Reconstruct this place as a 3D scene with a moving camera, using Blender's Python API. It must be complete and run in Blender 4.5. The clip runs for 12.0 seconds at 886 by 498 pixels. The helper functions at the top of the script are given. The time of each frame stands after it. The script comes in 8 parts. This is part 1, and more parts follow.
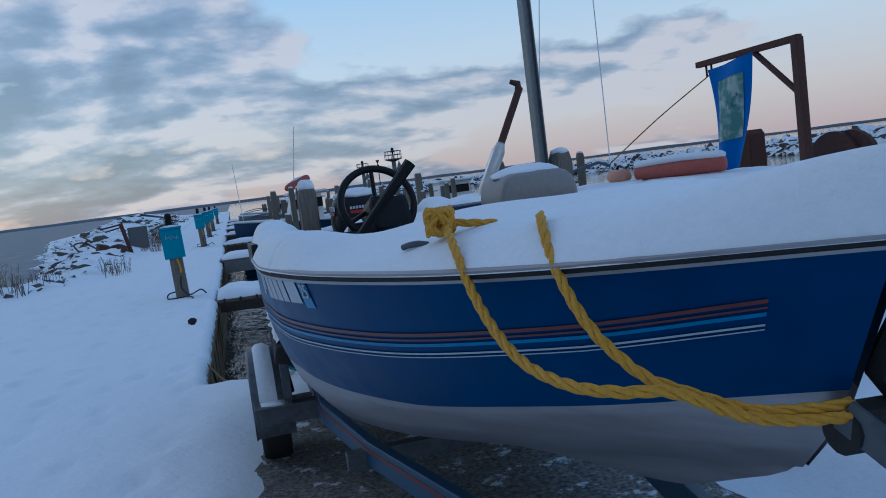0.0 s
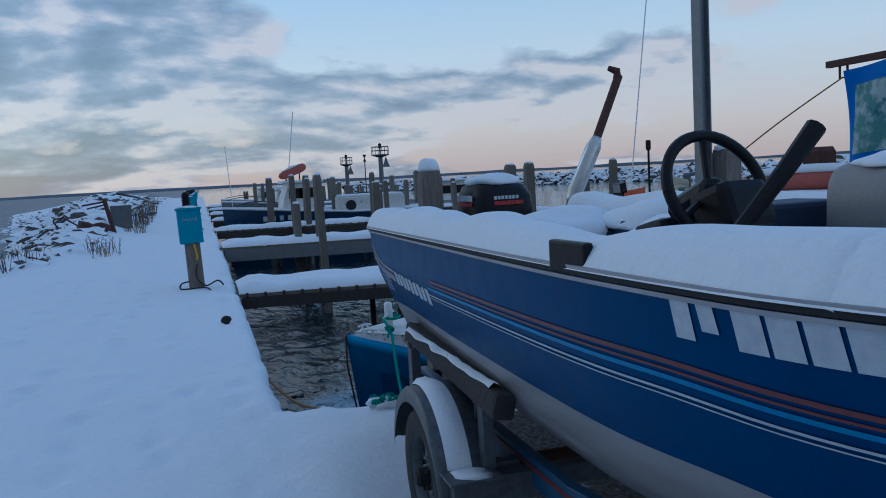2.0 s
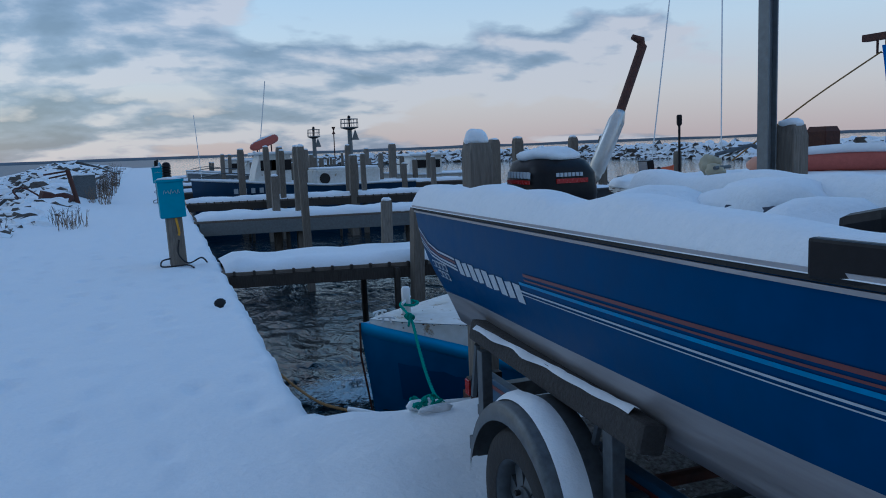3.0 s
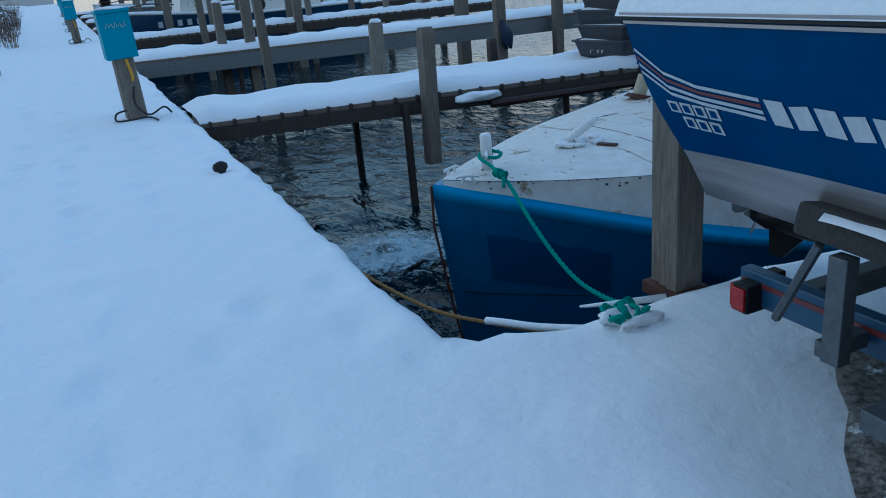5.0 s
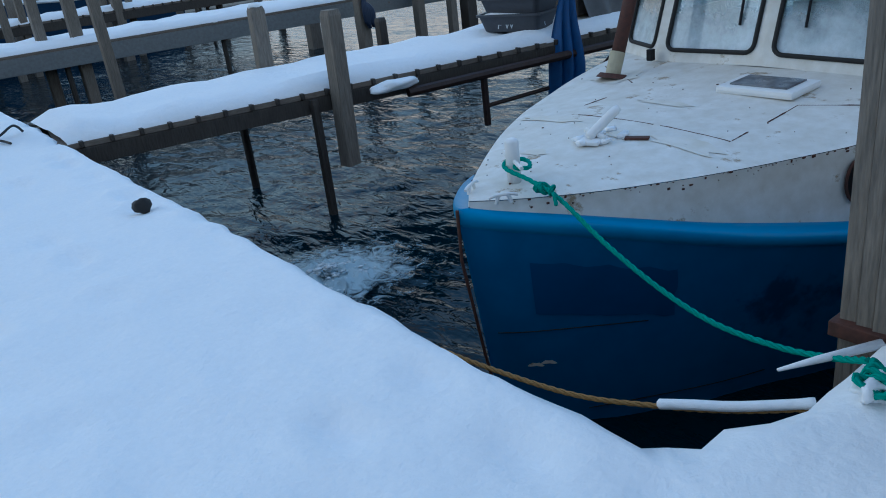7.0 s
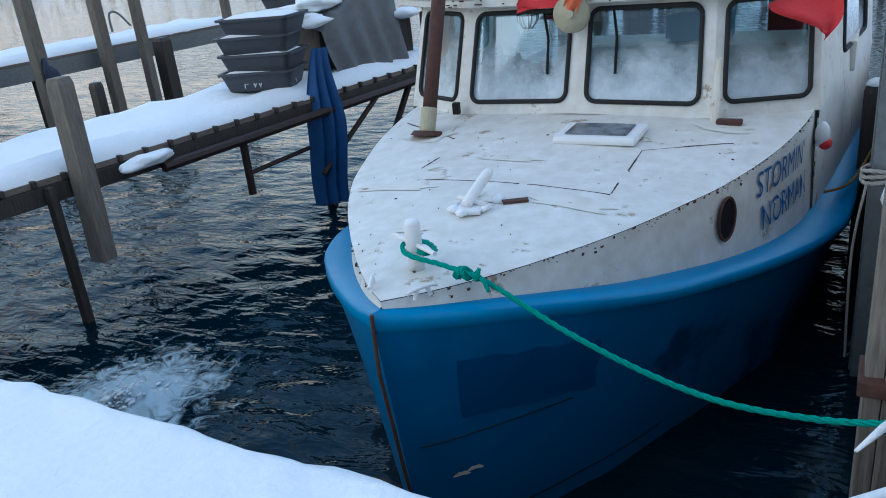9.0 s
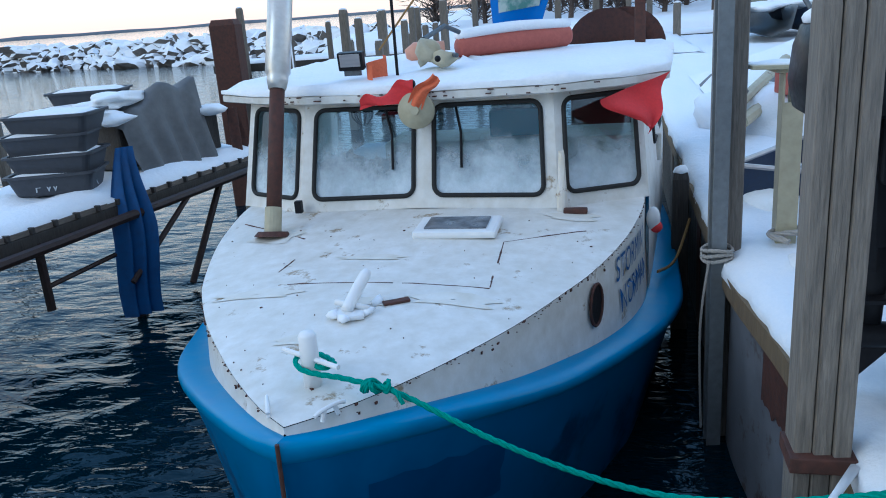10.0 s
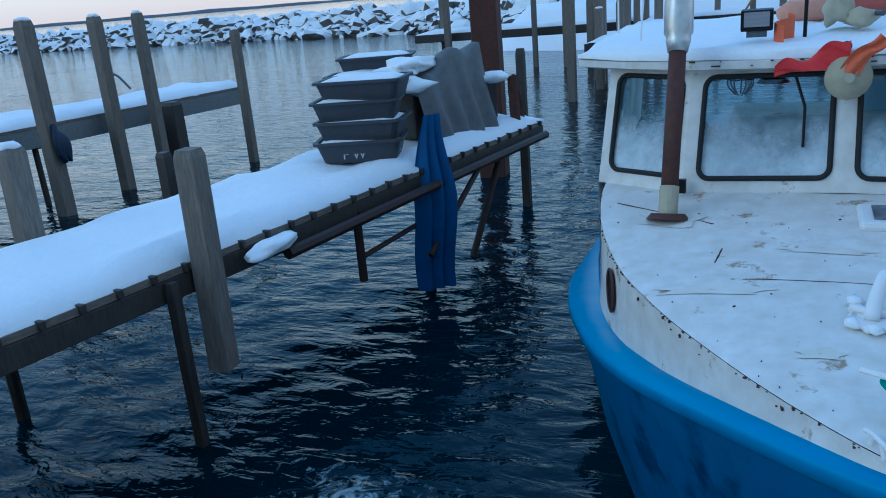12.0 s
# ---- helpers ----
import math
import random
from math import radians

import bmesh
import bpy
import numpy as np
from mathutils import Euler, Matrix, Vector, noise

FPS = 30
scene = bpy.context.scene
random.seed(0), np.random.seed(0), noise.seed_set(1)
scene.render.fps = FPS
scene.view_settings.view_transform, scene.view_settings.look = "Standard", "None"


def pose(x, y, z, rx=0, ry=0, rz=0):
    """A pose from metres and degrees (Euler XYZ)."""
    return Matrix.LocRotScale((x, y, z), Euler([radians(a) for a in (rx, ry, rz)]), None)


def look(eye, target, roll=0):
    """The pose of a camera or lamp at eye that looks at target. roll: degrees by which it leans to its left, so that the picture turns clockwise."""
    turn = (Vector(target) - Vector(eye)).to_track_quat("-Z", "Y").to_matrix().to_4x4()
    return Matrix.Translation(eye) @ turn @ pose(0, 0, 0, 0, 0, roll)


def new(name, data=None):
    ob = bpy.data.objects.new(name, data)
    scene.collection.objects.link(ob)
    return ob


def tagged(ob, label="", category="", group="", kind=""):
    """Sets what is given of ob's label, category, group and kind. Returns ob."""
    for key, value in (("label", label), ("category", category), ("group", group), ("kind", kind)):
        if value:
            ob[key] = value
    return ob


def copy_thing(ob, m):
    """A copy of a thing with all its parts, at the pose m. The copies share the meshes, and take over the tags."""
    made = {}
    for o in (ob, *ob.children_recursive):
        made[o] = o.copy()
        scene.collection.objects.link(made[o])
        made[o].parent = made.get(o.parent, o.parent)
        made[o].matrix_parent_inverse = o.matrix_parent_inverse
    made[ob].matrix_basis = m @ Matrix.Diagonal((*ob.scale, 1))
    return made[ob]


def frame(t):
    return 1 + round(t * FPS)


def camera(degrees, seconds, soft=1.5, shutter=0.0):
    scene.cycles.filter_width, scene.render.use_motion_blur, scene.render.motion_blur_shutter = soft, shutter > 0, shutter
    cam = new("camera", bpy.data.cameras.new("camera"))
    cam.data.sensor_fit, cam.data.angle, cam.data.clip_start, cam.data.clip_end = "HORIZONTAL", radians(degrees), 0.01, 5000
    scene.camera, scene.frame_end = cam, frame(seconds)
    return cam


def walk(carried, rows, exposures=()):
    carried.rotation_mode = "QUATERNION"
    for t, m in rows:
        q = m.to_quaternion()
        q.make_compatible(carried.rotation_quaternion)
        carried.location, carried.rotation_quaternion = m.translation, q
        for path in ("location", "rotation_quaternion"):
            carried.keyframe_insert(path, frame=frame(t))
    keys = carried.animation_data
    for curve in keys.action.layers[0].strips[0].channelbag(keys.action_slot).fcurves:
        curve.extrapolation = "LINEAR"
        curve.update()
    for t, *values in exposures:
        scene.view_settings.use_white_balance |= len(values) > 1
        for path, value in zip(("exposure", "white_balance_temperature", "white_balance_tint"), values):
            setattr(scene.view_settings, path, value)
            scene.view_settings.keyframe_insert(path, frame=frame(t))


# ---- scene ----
# World frame: origin at the inner corner of the quay, x along the slips, y out along the walkway.
cam = camera(58.4, 12.0, soft=1.0)
METRES, EYE, TURN = 10.0, 1.5, -14.4
ROWS = [
    (0.0, 0.0, 0.0, 0.0, -0.67, -5.27, 7.25),
    (0.5, -0.0381, 0.0337, 0.0002, 3.4, -5.9, 6.5),
    (1.0, -0.0725, 0.062, 0.0002, -0.89, -7.42, 6.69),
    (1.5, -0.1008, 0.1046, 0.0023, -2.11, -7.72, 6.25),
    (2.0, -0.1277, 0.1475, 0.0001, -2.66, -5.34, 3.18),
    (2.5, -0.1542, 0.1736, 0.0008, -4.71, -5.3, 2.66),
    (3.0, -0.1761, 0.2145, 0.0013, -5.22, -7.28, 2.2),
    (3.5, -0.2045, 0.2566, -0.0022, -4.86, -11.9, 3.12),
    (5.5, -0.2866, 0.4221, -0.0078, -12.99, -20.93, 5.38),
    (6.0, -0.3118, 0.4487, -0.002, -15.09, -21.14, 5.53),
    (6.5, -0.3271, 0.4863, -0.0034, -18.75, -22.05, 5.67),
    (8.5, -0.3743, 0.6158, 0.0032, -43.99, -23.56, 6.97),
    (9.0, -0.3815, 0.6416, 0.0041, -48.1, -22.16, 5.62),
    (9.5, -0.3971, 0.6678, 0.0079, -53.87, -20.5, 5.54),
    (10.0, -0.3903, 0.695, 0.0059, -63.96, -16.92, 4.07),
    (10.5, -0.3955, 0.7302, 0.0089, -65.89, -16.46, 3.88),
    (11.0, -0.4108, 0.7638, 0.0082, -67.21, -16.08, 3.91),
    (11.5, -0.4163, 0.8095, 0.006, -60.53, -15.77, 5.56),
    (12.0, -0.4214, 0.856, 0.0066, -52.68, -17.98, 4.65),
]
START = pose(0.465, -7.037, EYE, 0, 0, TURN)
walk(cam, [(t, START @ pose(METRES * x, METRES * y, METRES * z, 90 + pitch, roll, yaw)) for t, x, y, z, yaw, pitch, roll in ROWS],
     exposures=[(0.0, -0.72, 4120, 0), (0.5, -0.74, 4080, 0), (1.0, -0.60, 4040, -1), (1.5, -0.68, 3990, -3), (2.0, -0.77, 4080, -1), (2.8, -0.76, 4110, -1), (3.5, -0.56, 3880, -3), (5.5, -0.19, 4180, -8), (6.5, -0.12, 4270, -6), (8.5, 0.50, 4720, 0), (9.0, 0.55, 4660, -2), (9.5, 0.68, 4560, -2), (10.0, 0.58, 4450, -2), (10.5, 0.36, 4200, -4), (11.0, 0.32, 4100, -5), (12.0, 0.05, 3820, -8)])

# ---- world and sun ----
world = bpy.data.worlds.new("dusk_sky")
scene.world = world
world.use_nodes = True
WN, WL = world.node_tree.nodes, world.node_tree.links
WN.clear()


def wnode(kind, **inputs):
    n = WN.new(kind)
    for k, v in inputs.items():
        n.inputs[int(k[1:]) if k[0] == "i" and k[1:].isdigit() else k].default_value = v
    return n


def wmath(op, a, b=0.0):
    n = WN.new("ShaderNodeMath")
    n.operation = op
    for k, v in enumerate((a, b)):
        if isinstance(v, (int, float)):
            n.inputs[k].default_value = v
        else:
            WL.new(v, n.inputs[k])
    return n.outputs[0]


def wramp(fac, stops):
    n = WN.new("ShaderNodeValToRGB")
    e = n.color_ramp.elements
    while len(e) < len(stops):
        e.new(0.5)
    for el, (p, c) in zip(e, stops):
        el.position, el.color = p, (c, c, c, 1) if isinstance(c, (int, float)) else (*c, 1)
    WL.new(fac, n.inputs[0])
    return n.outputs[0]


def wmix(fac, a, b):
    n = WN.new("ShaderNodeMix")
    n.data_type = "RGBA"
    WL.new(fac, n.inputs[0])
    WL.new(a, n.inputs[6])
    WL.new(b, n.inputs[7])
    return n.outputs[2]


coord = WN.new("ShaderNodeTexCoord").outputs["Generated"]
sep = WN.new("ShaderNodeSeparateXYZ")
WL.new(coord, sep.inputs[0])
dx, dy, dz = sep.outputs
lift = wmath("ADD", wmath("MAXIMUM", dz, 0.0), 0.30)
flat = WN.new("ShaderNodeCombineXYZ")
WL.new(wmath("DIVIDE", dx, lift), flat.inputs[0])
WL.new(wmath("DIVIDE", dy, lift), flat.inputs[1])


def cloud(shift, size, stretch, detail=7.0, rough=0.55, warp=0.0):
    m = WN.new("ShaderNodeMapping")
    m.inputs["Location"].default_value = shift
    m.inputs["Rotation"].default_value = (0, 0, radians(10))
    m.inputs["Scale"].default_value = (size * stretch, size, size)
    WL.new(flat.outputs[0], m.inputs[0])
    n = wnode("ShaderNodeTexNoise", Scale=1.0, Detail=detail, Roughness=rough, Distortion=warp)
    WL.new(m.outputs[0], n.inputs["Vector"])
    return n.outputs["Fac"]


sky = WN.new("ShaderNodeTexSky")
sky.sky_type, sky.sun_disc = "NISHITA", False
sky.sun_elevation, sky.sun_rotation = radians(6), radians(-43)
clear = wramp(wmath("MAXIMUM", dz, 0.0), [(0.0, (0.95, 0.56, 0.38)), (0.06, (1.12, 0.74, 0.50)), (0.14, (1.10, 0.88, 0.66)),
                                          (0.26, (0.76, 0.78, 0.72)), (0.5, (0.36, 0.50, 0.68)), (1.0, (0.24, 0.43, 0.70))])
shape = cloud((2.3, 0.4, 0.0), 1.7, 0.85, 8.0, 0.52, 0.15)
cover = wramp(wmath("ADD", shape, wmath("MULTIPLY", wmath("SUBTRACT", 0.20, dx), 0.21)), [(0.455, 0.0), (0.51, 1.0)])
light = cloud((2.36, 0.54, 0.0), 1.7, 0.85, 8.0, 0.52, 0.15)
under = wramp(wmath("ADD", wmath("SUBTRACT", shape, light), wmath("ADD", wmath("MULTIPLY", dx, 0.10), 0.507)), [(0.42, (0.29, 0.265, 0.265)), (0.485, (0.44, 0.385, 0.365)), (0.52, (0.70, 0.54, 0.45)), (0.56, (1.12, 0.76, 0.54))])
sunset = wmix(wmath("MULTIPLY", cover, 0.92), clear, under)
add = WN.new("ShaderNodeMix")
add.data_type, add.blend_type = "RGBA", "ADD"
add.inputs[0].default_value = 0.04
WL.new(sunset, add.inputs[6])
WL.new(sky.outputs[0], add.inputs[7])
back = wnode("ShaderNodeBackground", Strength=1.0)
WL.new(add.outputs[2], back.inputs["Color"])
WL.new(back.outputs[0], WN.new("ShaderNodeOutputWorld").inputs[0])

sun = new("sun", bpy.data.lights.new("sun", "SUN"))
sun.data.energy, sun.data.angle, sun.data.color = 0.5, radians(30), (1.0, 0.85, 0.72)
sun.matrix_world = look((-24, 26, 20), (0, 0, 0))

# ---- materials ----


def material(name, color, rough=0.6, metal=0.0, second=None, grain=30.0, spread=0.5, bump=0.15, stain=None, stain_size=3.0, stain_at=0.62,
             stretch=(1, 1, 1), snow=0.0, vary=0.0, transmission=0.0, spec=0.5, bump_size=None):
    """A surface with fine grain, large stains and bump; snow covers what faces up."""
    m = bpy.data.materials.new(name)
    m.use_nodes = True
    n, li = m.node_tree.nodes, m.node_tree.links
    p = n["Principled BSDF"]
    tc = n.new("ShaderNodeTexCoord")
    mp = n.new("ShaderNodeMapping")
    mp.inputs["Scale"].default_value = stretch
    li.new(tc.outputs["Object"], mp.inputs[0])

    def noise_of(scale, detail=4.0, rgh=0.6, vec=None):
        t = n.new("ShaderNodeTexNoise")
        t.inputs["Scale"].default_value, t.inputs["Detail"].default_value, t.inputs["Roughness"].default_value = scale, detail, rgh
        li.new(vec or mp.outputs[0], t.inputs["Vector"])
        return t.outputs["Fac"]

    def ramp(fac, a, b, lo=0.0, hi=1.0):
        r = n.new("ShaderNodeValToRGB")
        r.color_ramp.elements[0].position, r.color_ramp.elements[1].position = a, b
        r.color_ramp.elements[0].color, r.color_ramp.elements[1].color = (lo,) * 3 + (1,), (hi,) * 3 + (1,)
        li.new(fac, r.inputs[0])
        return r.outputs[0]

    def mix(fac, a, b, blend="MIX"):
        x = n.new("ShaderNodeMix")
        x.data_type, x.blend_type = "RGBA", blend
        for sock, v in ((x.inputs[0], fac), (x.inputs[6], a), (x.inputs[7], b)):
            if isinstance(v, tuple):
                sock.default_value = (*v, 1)
            elif isinstance(v, (int, float)):
                sock.default_value = v
            else:
                li.new(v, sock)
        return x.outputs[2]

    second = second or tuple(c * 0.6 for c in color)
    fine = noise_of(grain)
    broad = noise_of(stain_size, 6.0, 0.62)
    col = mix(ramp(fine, 0.5 - spread / 2, 0.5 + spread / 2), second, color)
    col = mix(ramp(broad, 0.35, 0.7, 0.0, 0.35), col, second)
    if vary:
        oi = n.new("ShaderNodeObjectInfo")
        col = mix(ramp(oi.outputs["Random"], 0.0, 1.0, 0.0, vary), col, tuple(c * 0.35 for c in color))
    if stain:
        col = mix(ramp(noise_of(stain_size * 1.7, 8.0, 0.7), stain_at, stain_at + 0.06), col, stain)
    rgh = ramp(fine, 0.2, 0.8, max(0.0, rough - 0.08), min(1.0, rough + 0.08))
    if snow:
        geo = n.new("ShaderNodeNewGeometry")
        sx = n.new("ShaderNodeSeparateXYZ")
        li.new(geo.outputs["Normal"], sx.inputs[0])
        up = n.new("ShaderNodeMath")
        up.operation = "ADD"
        li.new(sx.outputs[2], up.inputs[0])
        jit = n.new("ShaderNodeMath")
        jit.operation = "MULTIPLY_ADD"
        jit.inputs[1].default_value, jit.inputs[2].default_value = 0.7, -0.35
        li.new(noise_of(2.5, 5.0, 0.6), jit.inputs[0])
        li.new(jit.outputs[0], up.inputs[1])
        fac = ramp(up.outputs[0], 1.0 - snow, 1.0 - snow + 0.08)
        col = mix(fac, col, (0.80, 0.83, 0.86))
    li.new(col, p.inputs["Base Color"])
    li.new(rgh, p.inputs["Roughness"])
    p.inputs["Metallic"].default_value = metal
    p.inputs["Specular IOR Level"].default_value = spec
    if bump:
        b = n.new("ShaderNodeBump")
        b.inputs["Strength"].default_value, b.inputs["Distance"].default_value = bump, 0.02
        li.new(noise_of(bump_size or grain * 0.6, 6.0), b.inputs["Height"])
        li.new(b.outputs[0], p.inputs["Normal"])
    return m


SNOW = material("snow", (0.84, 0.86, 0.88), 0.7, second=(0.78, 0.81, 0.84), grain=40, bump=0.7, stain_size=1.2, bump_size=11.0, spec=0.3)
GRAVEL = material("gravel", (0.29, 0.27, 0.245), 0.8, second=(0.06, 0.056, 0.05), grain=38, spread=0.28, bump=1.0, stain=(0.70, 0.73, 0.76), stain_size=3.4, stain_at=0.57)
WOOD = material("weathered_wood", (0.25, 0.22, 0.18), 0.85, second=(0.10, 0.09, 0.075), grain=14, stretch=(5, 5, 0.5), bump=0.5, stain_size=2.0)
WOODH = material("weathered_beam_wood", (0.24, 0.21, 0.17), 0.85, second=(0.10, 0.085, 0.07), grain=14, stretch=(0.5, 5, 5), bump=0.5, stain_size=2.0)
WOODDARK = material("wet_wood", (0.07, 0.06, 0.05), 0.6, second=(0.02, 0.018, 0.016), grain=18, stretch=(5, 5, 0.5), bump=0.5)
PLANK = material("tan_planks", (0.30, 0.22, 0.12), 0.85, second=(0.12, 0.09, 0.05), grain=14, stretch=(5, 5, 0.5), bump=0.5, vary=0.5)
STEEL = material("grey_steel", (0.23, 0.25, 0.26), 0.5, 0.3, second=(0.15, 0.16, 0.17), grain=20, bump=0.1, stain=(0.16, 0.08, 0.04), stain_size=1.5, stain_at=0.68)
GALV = material("galvanised_steel", (0.15, 0.165, 0.18), 0.5, 0.5, second=(0.07, 0.078, 0.085), grain=25, bump=0.08, stain=(0.2, 0.13, 0.08), stain_at=0.7)
RUST = material("rusty_steel", (0.12, 0.05, 0.035), 0.8, 0.2, second=(0.045, 0.025, 0.02), grain=24, bump=0.4)
HULLBLUE = material("hull_blue_paint", (0.0014, 0.047, 0.155), 0.34, second=(0.001, 0.034, 0.115), grain=7, bump=0.05, spec=0.09, stain=(0.004, 0.026, 0.075), stain_size=5.0, stain_at=0.69)
TRAILERBLUE = material("trailer_blue_paint", (0.03, 0.085, 0.17), 0.4, second=(0.02, 0.055, 0.11), grain=12, bump=0.06, stain=(0.12, 0.12, 0.12), stain_size=3.0, stain_at=0.66)
CHROME = material("bright_sleeve", (0.66, 0.66, 0.64), 0.35, 0.6, second=(0.52, 0.51, 0.48), grain=20, bump=0.05)
ALU = material("bare_aluminium", (0.42, 0.41, 0.42), 0.40, 0.5, second=(0.27, 0.26, 0.265), grain=8, stretch=(1, 0.3, 4), bump=0.06, stain=(0.2, 0.19, 0.18), stain_size=1.2)
BOATRAIL = material("sky_blue_paint", (0.011, 0.215, 0.45), 0.4, second=(0.009, 0.165, 0.37), grain=6, bump=0.08, stain=(0.01, 0.13, 0.30), stain_size=2.5, stain_at=0.66)
BOATBLUE = material("bright_blue_paint", (0.009, 0.135, 0.33), 0.42, second=(0.007, 0.10, 0.25), grain=6, bump=0.08, stain=(0.006, 0.045, 0.13), stain_size=0.5, stain_at=0.56)
BOATWHITE = material("worn_white_paint", (0.76, 0.76, 0.74), 0.55, second=(0.57, 0.55, 0.49), grain=9, bump=0.22, stain=(0.30, 0.24, 0.15), stain_size=2.6, stain_at=0.60)
STAINED = material("stained_white_paint", (0.60, 0.55, 0.44), 0.6, second=(0.66, 0.65, 0.62), grain=9, spread=0.3, bump=0.1, stain=(0.28, 0.19, 0.10), stain_size=3.0, stain_at=0.6)
WHITE = material("white_paint", (0.78, 0.79, 0.79), 0.45, second=(0.70, 0.71, 0.71), grain=9, bump=0.05)
BLACK = material("black_plastic", (0.010, 0.010, 0.012), 0.4, second=(0.016, 0.016, 0.018), grain=40, bump=0.05, spec=0.15)
RUBBER = material("black_rubber", (0.018, 0.018, 0.018), 0.8, grain=50, bump=0.3)
NAVY = material("navy_upholstery", (0.015, 0.03, 0.075), 0.6, grain=40, bump=0.1)
CARPET = material("dark_carpet", (0.055, 0.052, 0.05), 0.95, second=(0.022, 0.021, 0.02), grain=70, bump=0.5, stain=(0.5, 0.52, 0.55), stain_size=6.0, stain_at=0.70)
VINYL = material("grey_vinyl", (0.30, 0.29, 0.28), 0.55, second=(0.24, 0.23, 0.22), grain=60, bump=0.1)
TEAL = material("teal_paint", (0.012, 0.27, 0.40), 0.5, second=(0.01, 0.21, 0.32), grain=12, bump=0.05)
TARPG = material("grey_tarp", (0.15, 0.155, 0.16), 0.7, second=(0.09, 0.095, 0.10), grain=10, bump=0.3, stain_size=4)
TARPB = material("blue_tarp", (0.02, 0.10, 0.30), 0.55, second=(0.012, 0.05, 0.17), grain=10, bump=0.3, stain_size=5)
TUB = material("grey_plastic_tub", (0.06, 0.065, 0.08), 0.6, second=(0.04, 0.043, 0.052), grain=18, bump=0.1)
RED = material("red_cloth", (0.62, 0.035, 0.04), 0.75, second=(0.48, 0.025, 0.03), grain=60, bump=0.15)
ORANGE = material("orange_cloth", (0.68, 0.16, 0.06), 0.75, second=(0.5, 0.11, 0.04), grain=60, bump=0.15)
SALMON = material("faded_red_cover", (0.42, 0.12, 0.09), 0.7, second=(0.30, 0.08, 0.06), grain=30, bump=0.15)
BUOY = material("faded_buoy", (0.60, 0.33, 0.22), 0.5, second=(0.5, 0.25, 0.16), grain=20, bump=0.1)
CREAM = material("cream_paint", (0.46, 0.43, 0.30), 0.6, second=(0.34, 0.31, 0.21), grain=14, bump=0.1, stain=(0.15, 0.10, 0.06), stain_at=0.66)
ROPEY = material("yellow_rope", (0.62, 0.36, 0.02), 0.75, second=(0.45, 0.24, 0.012), grain=90, bump=0.4)
ROPEG = material("green_rope", (0.015, 0.32, 0.24), 0.75, second=(0.01, 0.2, 0.15), grain=90, bump=0.4)
ROPEP = material("pale_grey_rope", (0.42, 0.40, 0.36), 0.85, second=(0.30, 0.28, 0.25), grain=90, bump=0.4)
ROPEB = material("tan_rope", (0.30, 0.18, 0.05), 0.8, grain=90, bump=0.4)
CABLE = material("black_cable", (0.012, 0.012, 0.013), 0.5, grain=50, bump=0.05)
ROCK = material("snowy_rock", (0.19, 0.17, 0.15), 0.9, second=(0.08, 0.075, 0.07), grain=6, bump=0.6, snow=0.93, vary=0.3)
BARK = material("bare_twigs", (0.10, 0.075, 0.06), 0.9, grain=20, bump=0.3)
GRASS = material("dry_grass", (0.24, 0.17, 0.10), 0.9, grain=40, bump=0.1)
DECALW = material("white_decal", (0.52, 0.55, 0.58), 0.5, second=(0.36, 0.40, 0.45), grain=30, bump=0.02)
DECALR = material("red_decal", (0.15, 0.03, 0.028), 0.4, grain=30, bump=0.02)
DECALC = material("light_blue_decal", (0.02, 0.22, 0.50), 0.4, grain=30, bump=0.02)
NAMEBLUE = material("blue_lettering", (0.03, 0.13, 0.38), 0.5, grain=30, bump=0.02)
# Distance haze is painted into this flat blue-grey; the land itself would be darker.
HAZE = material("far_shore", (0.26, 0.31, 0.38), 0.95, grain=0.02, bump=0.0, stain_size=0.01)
FOAM = material("foam", (0.78, 0.83, 0.86), 0.5, second=(0.5, 0.56, 0.6), grain=16, bump=0.5)
REDLENS = material("red_lens", (0.35, 0.01, 0.01), 0.25, grain=40, bump=0.02)


def make_water():
    m = bpy.data.materials.new("harbour_water")
    m.use_nodes = True
    n, li = m.node_tree.nodes, m.node_tree.links
    p = n["Principled BSDF"]
    p.inputs["Base Color"].default_value = (0.002, 0.011, 0.018, 1)
    p.inputs["Roughness"].default_value = 0.04
    p.inputs["IOR"].default_value = 1.33
    p.inputs["Specular IOR Level"].default_value = 0.27
    tc = n.new("ShaderNodeTexCoord")
    last = None
    for size, stretch, strength, dist in ((1.6, (1.2, 0.5, 1), 0.32, 0.12), (5.5, (1.3, 0.5, 1), 0.85, 0.03), (0.05, (1, 1, 1), 0.3, 1.0), (0.5, (1.0, 0.5, 1), 0.2, 0.2), (14.0, (1.0, 0.7, 1), 0.3, 0.012)):
        mp = n.new("ShaderNodeMapping")
        mp.inputs["Scale"].default_value, mp.inputs["Rotation"].default_value = stretch, (0, 0, radians(25))
        li.new(tc.outputs["Object"], mp.inputs[0])
        t = n.new("ShaderNodeTexNoise")
        t.inputs["Scale"].default_value, t.inputs["Detail"].default_value, t.inputs["Distortion"].default_value = size, 3.0, 0.6
        li.new(mp.outputs[0], t.inputs["Vector"])
        b = n.new("ShaderNodeBump")
        b.inputs["Strength"].default_value, b.inputs["Distance"].default_value = strength, dist
        li.new(t.outputs["Fac"], b.inputs["Height"])
        if last:
            li.new(last, b.inputs["Normal"])
        last = b.outputs[0]
    li.new(last, p.inputs["Normal"])
    return m


WATER = make_water()


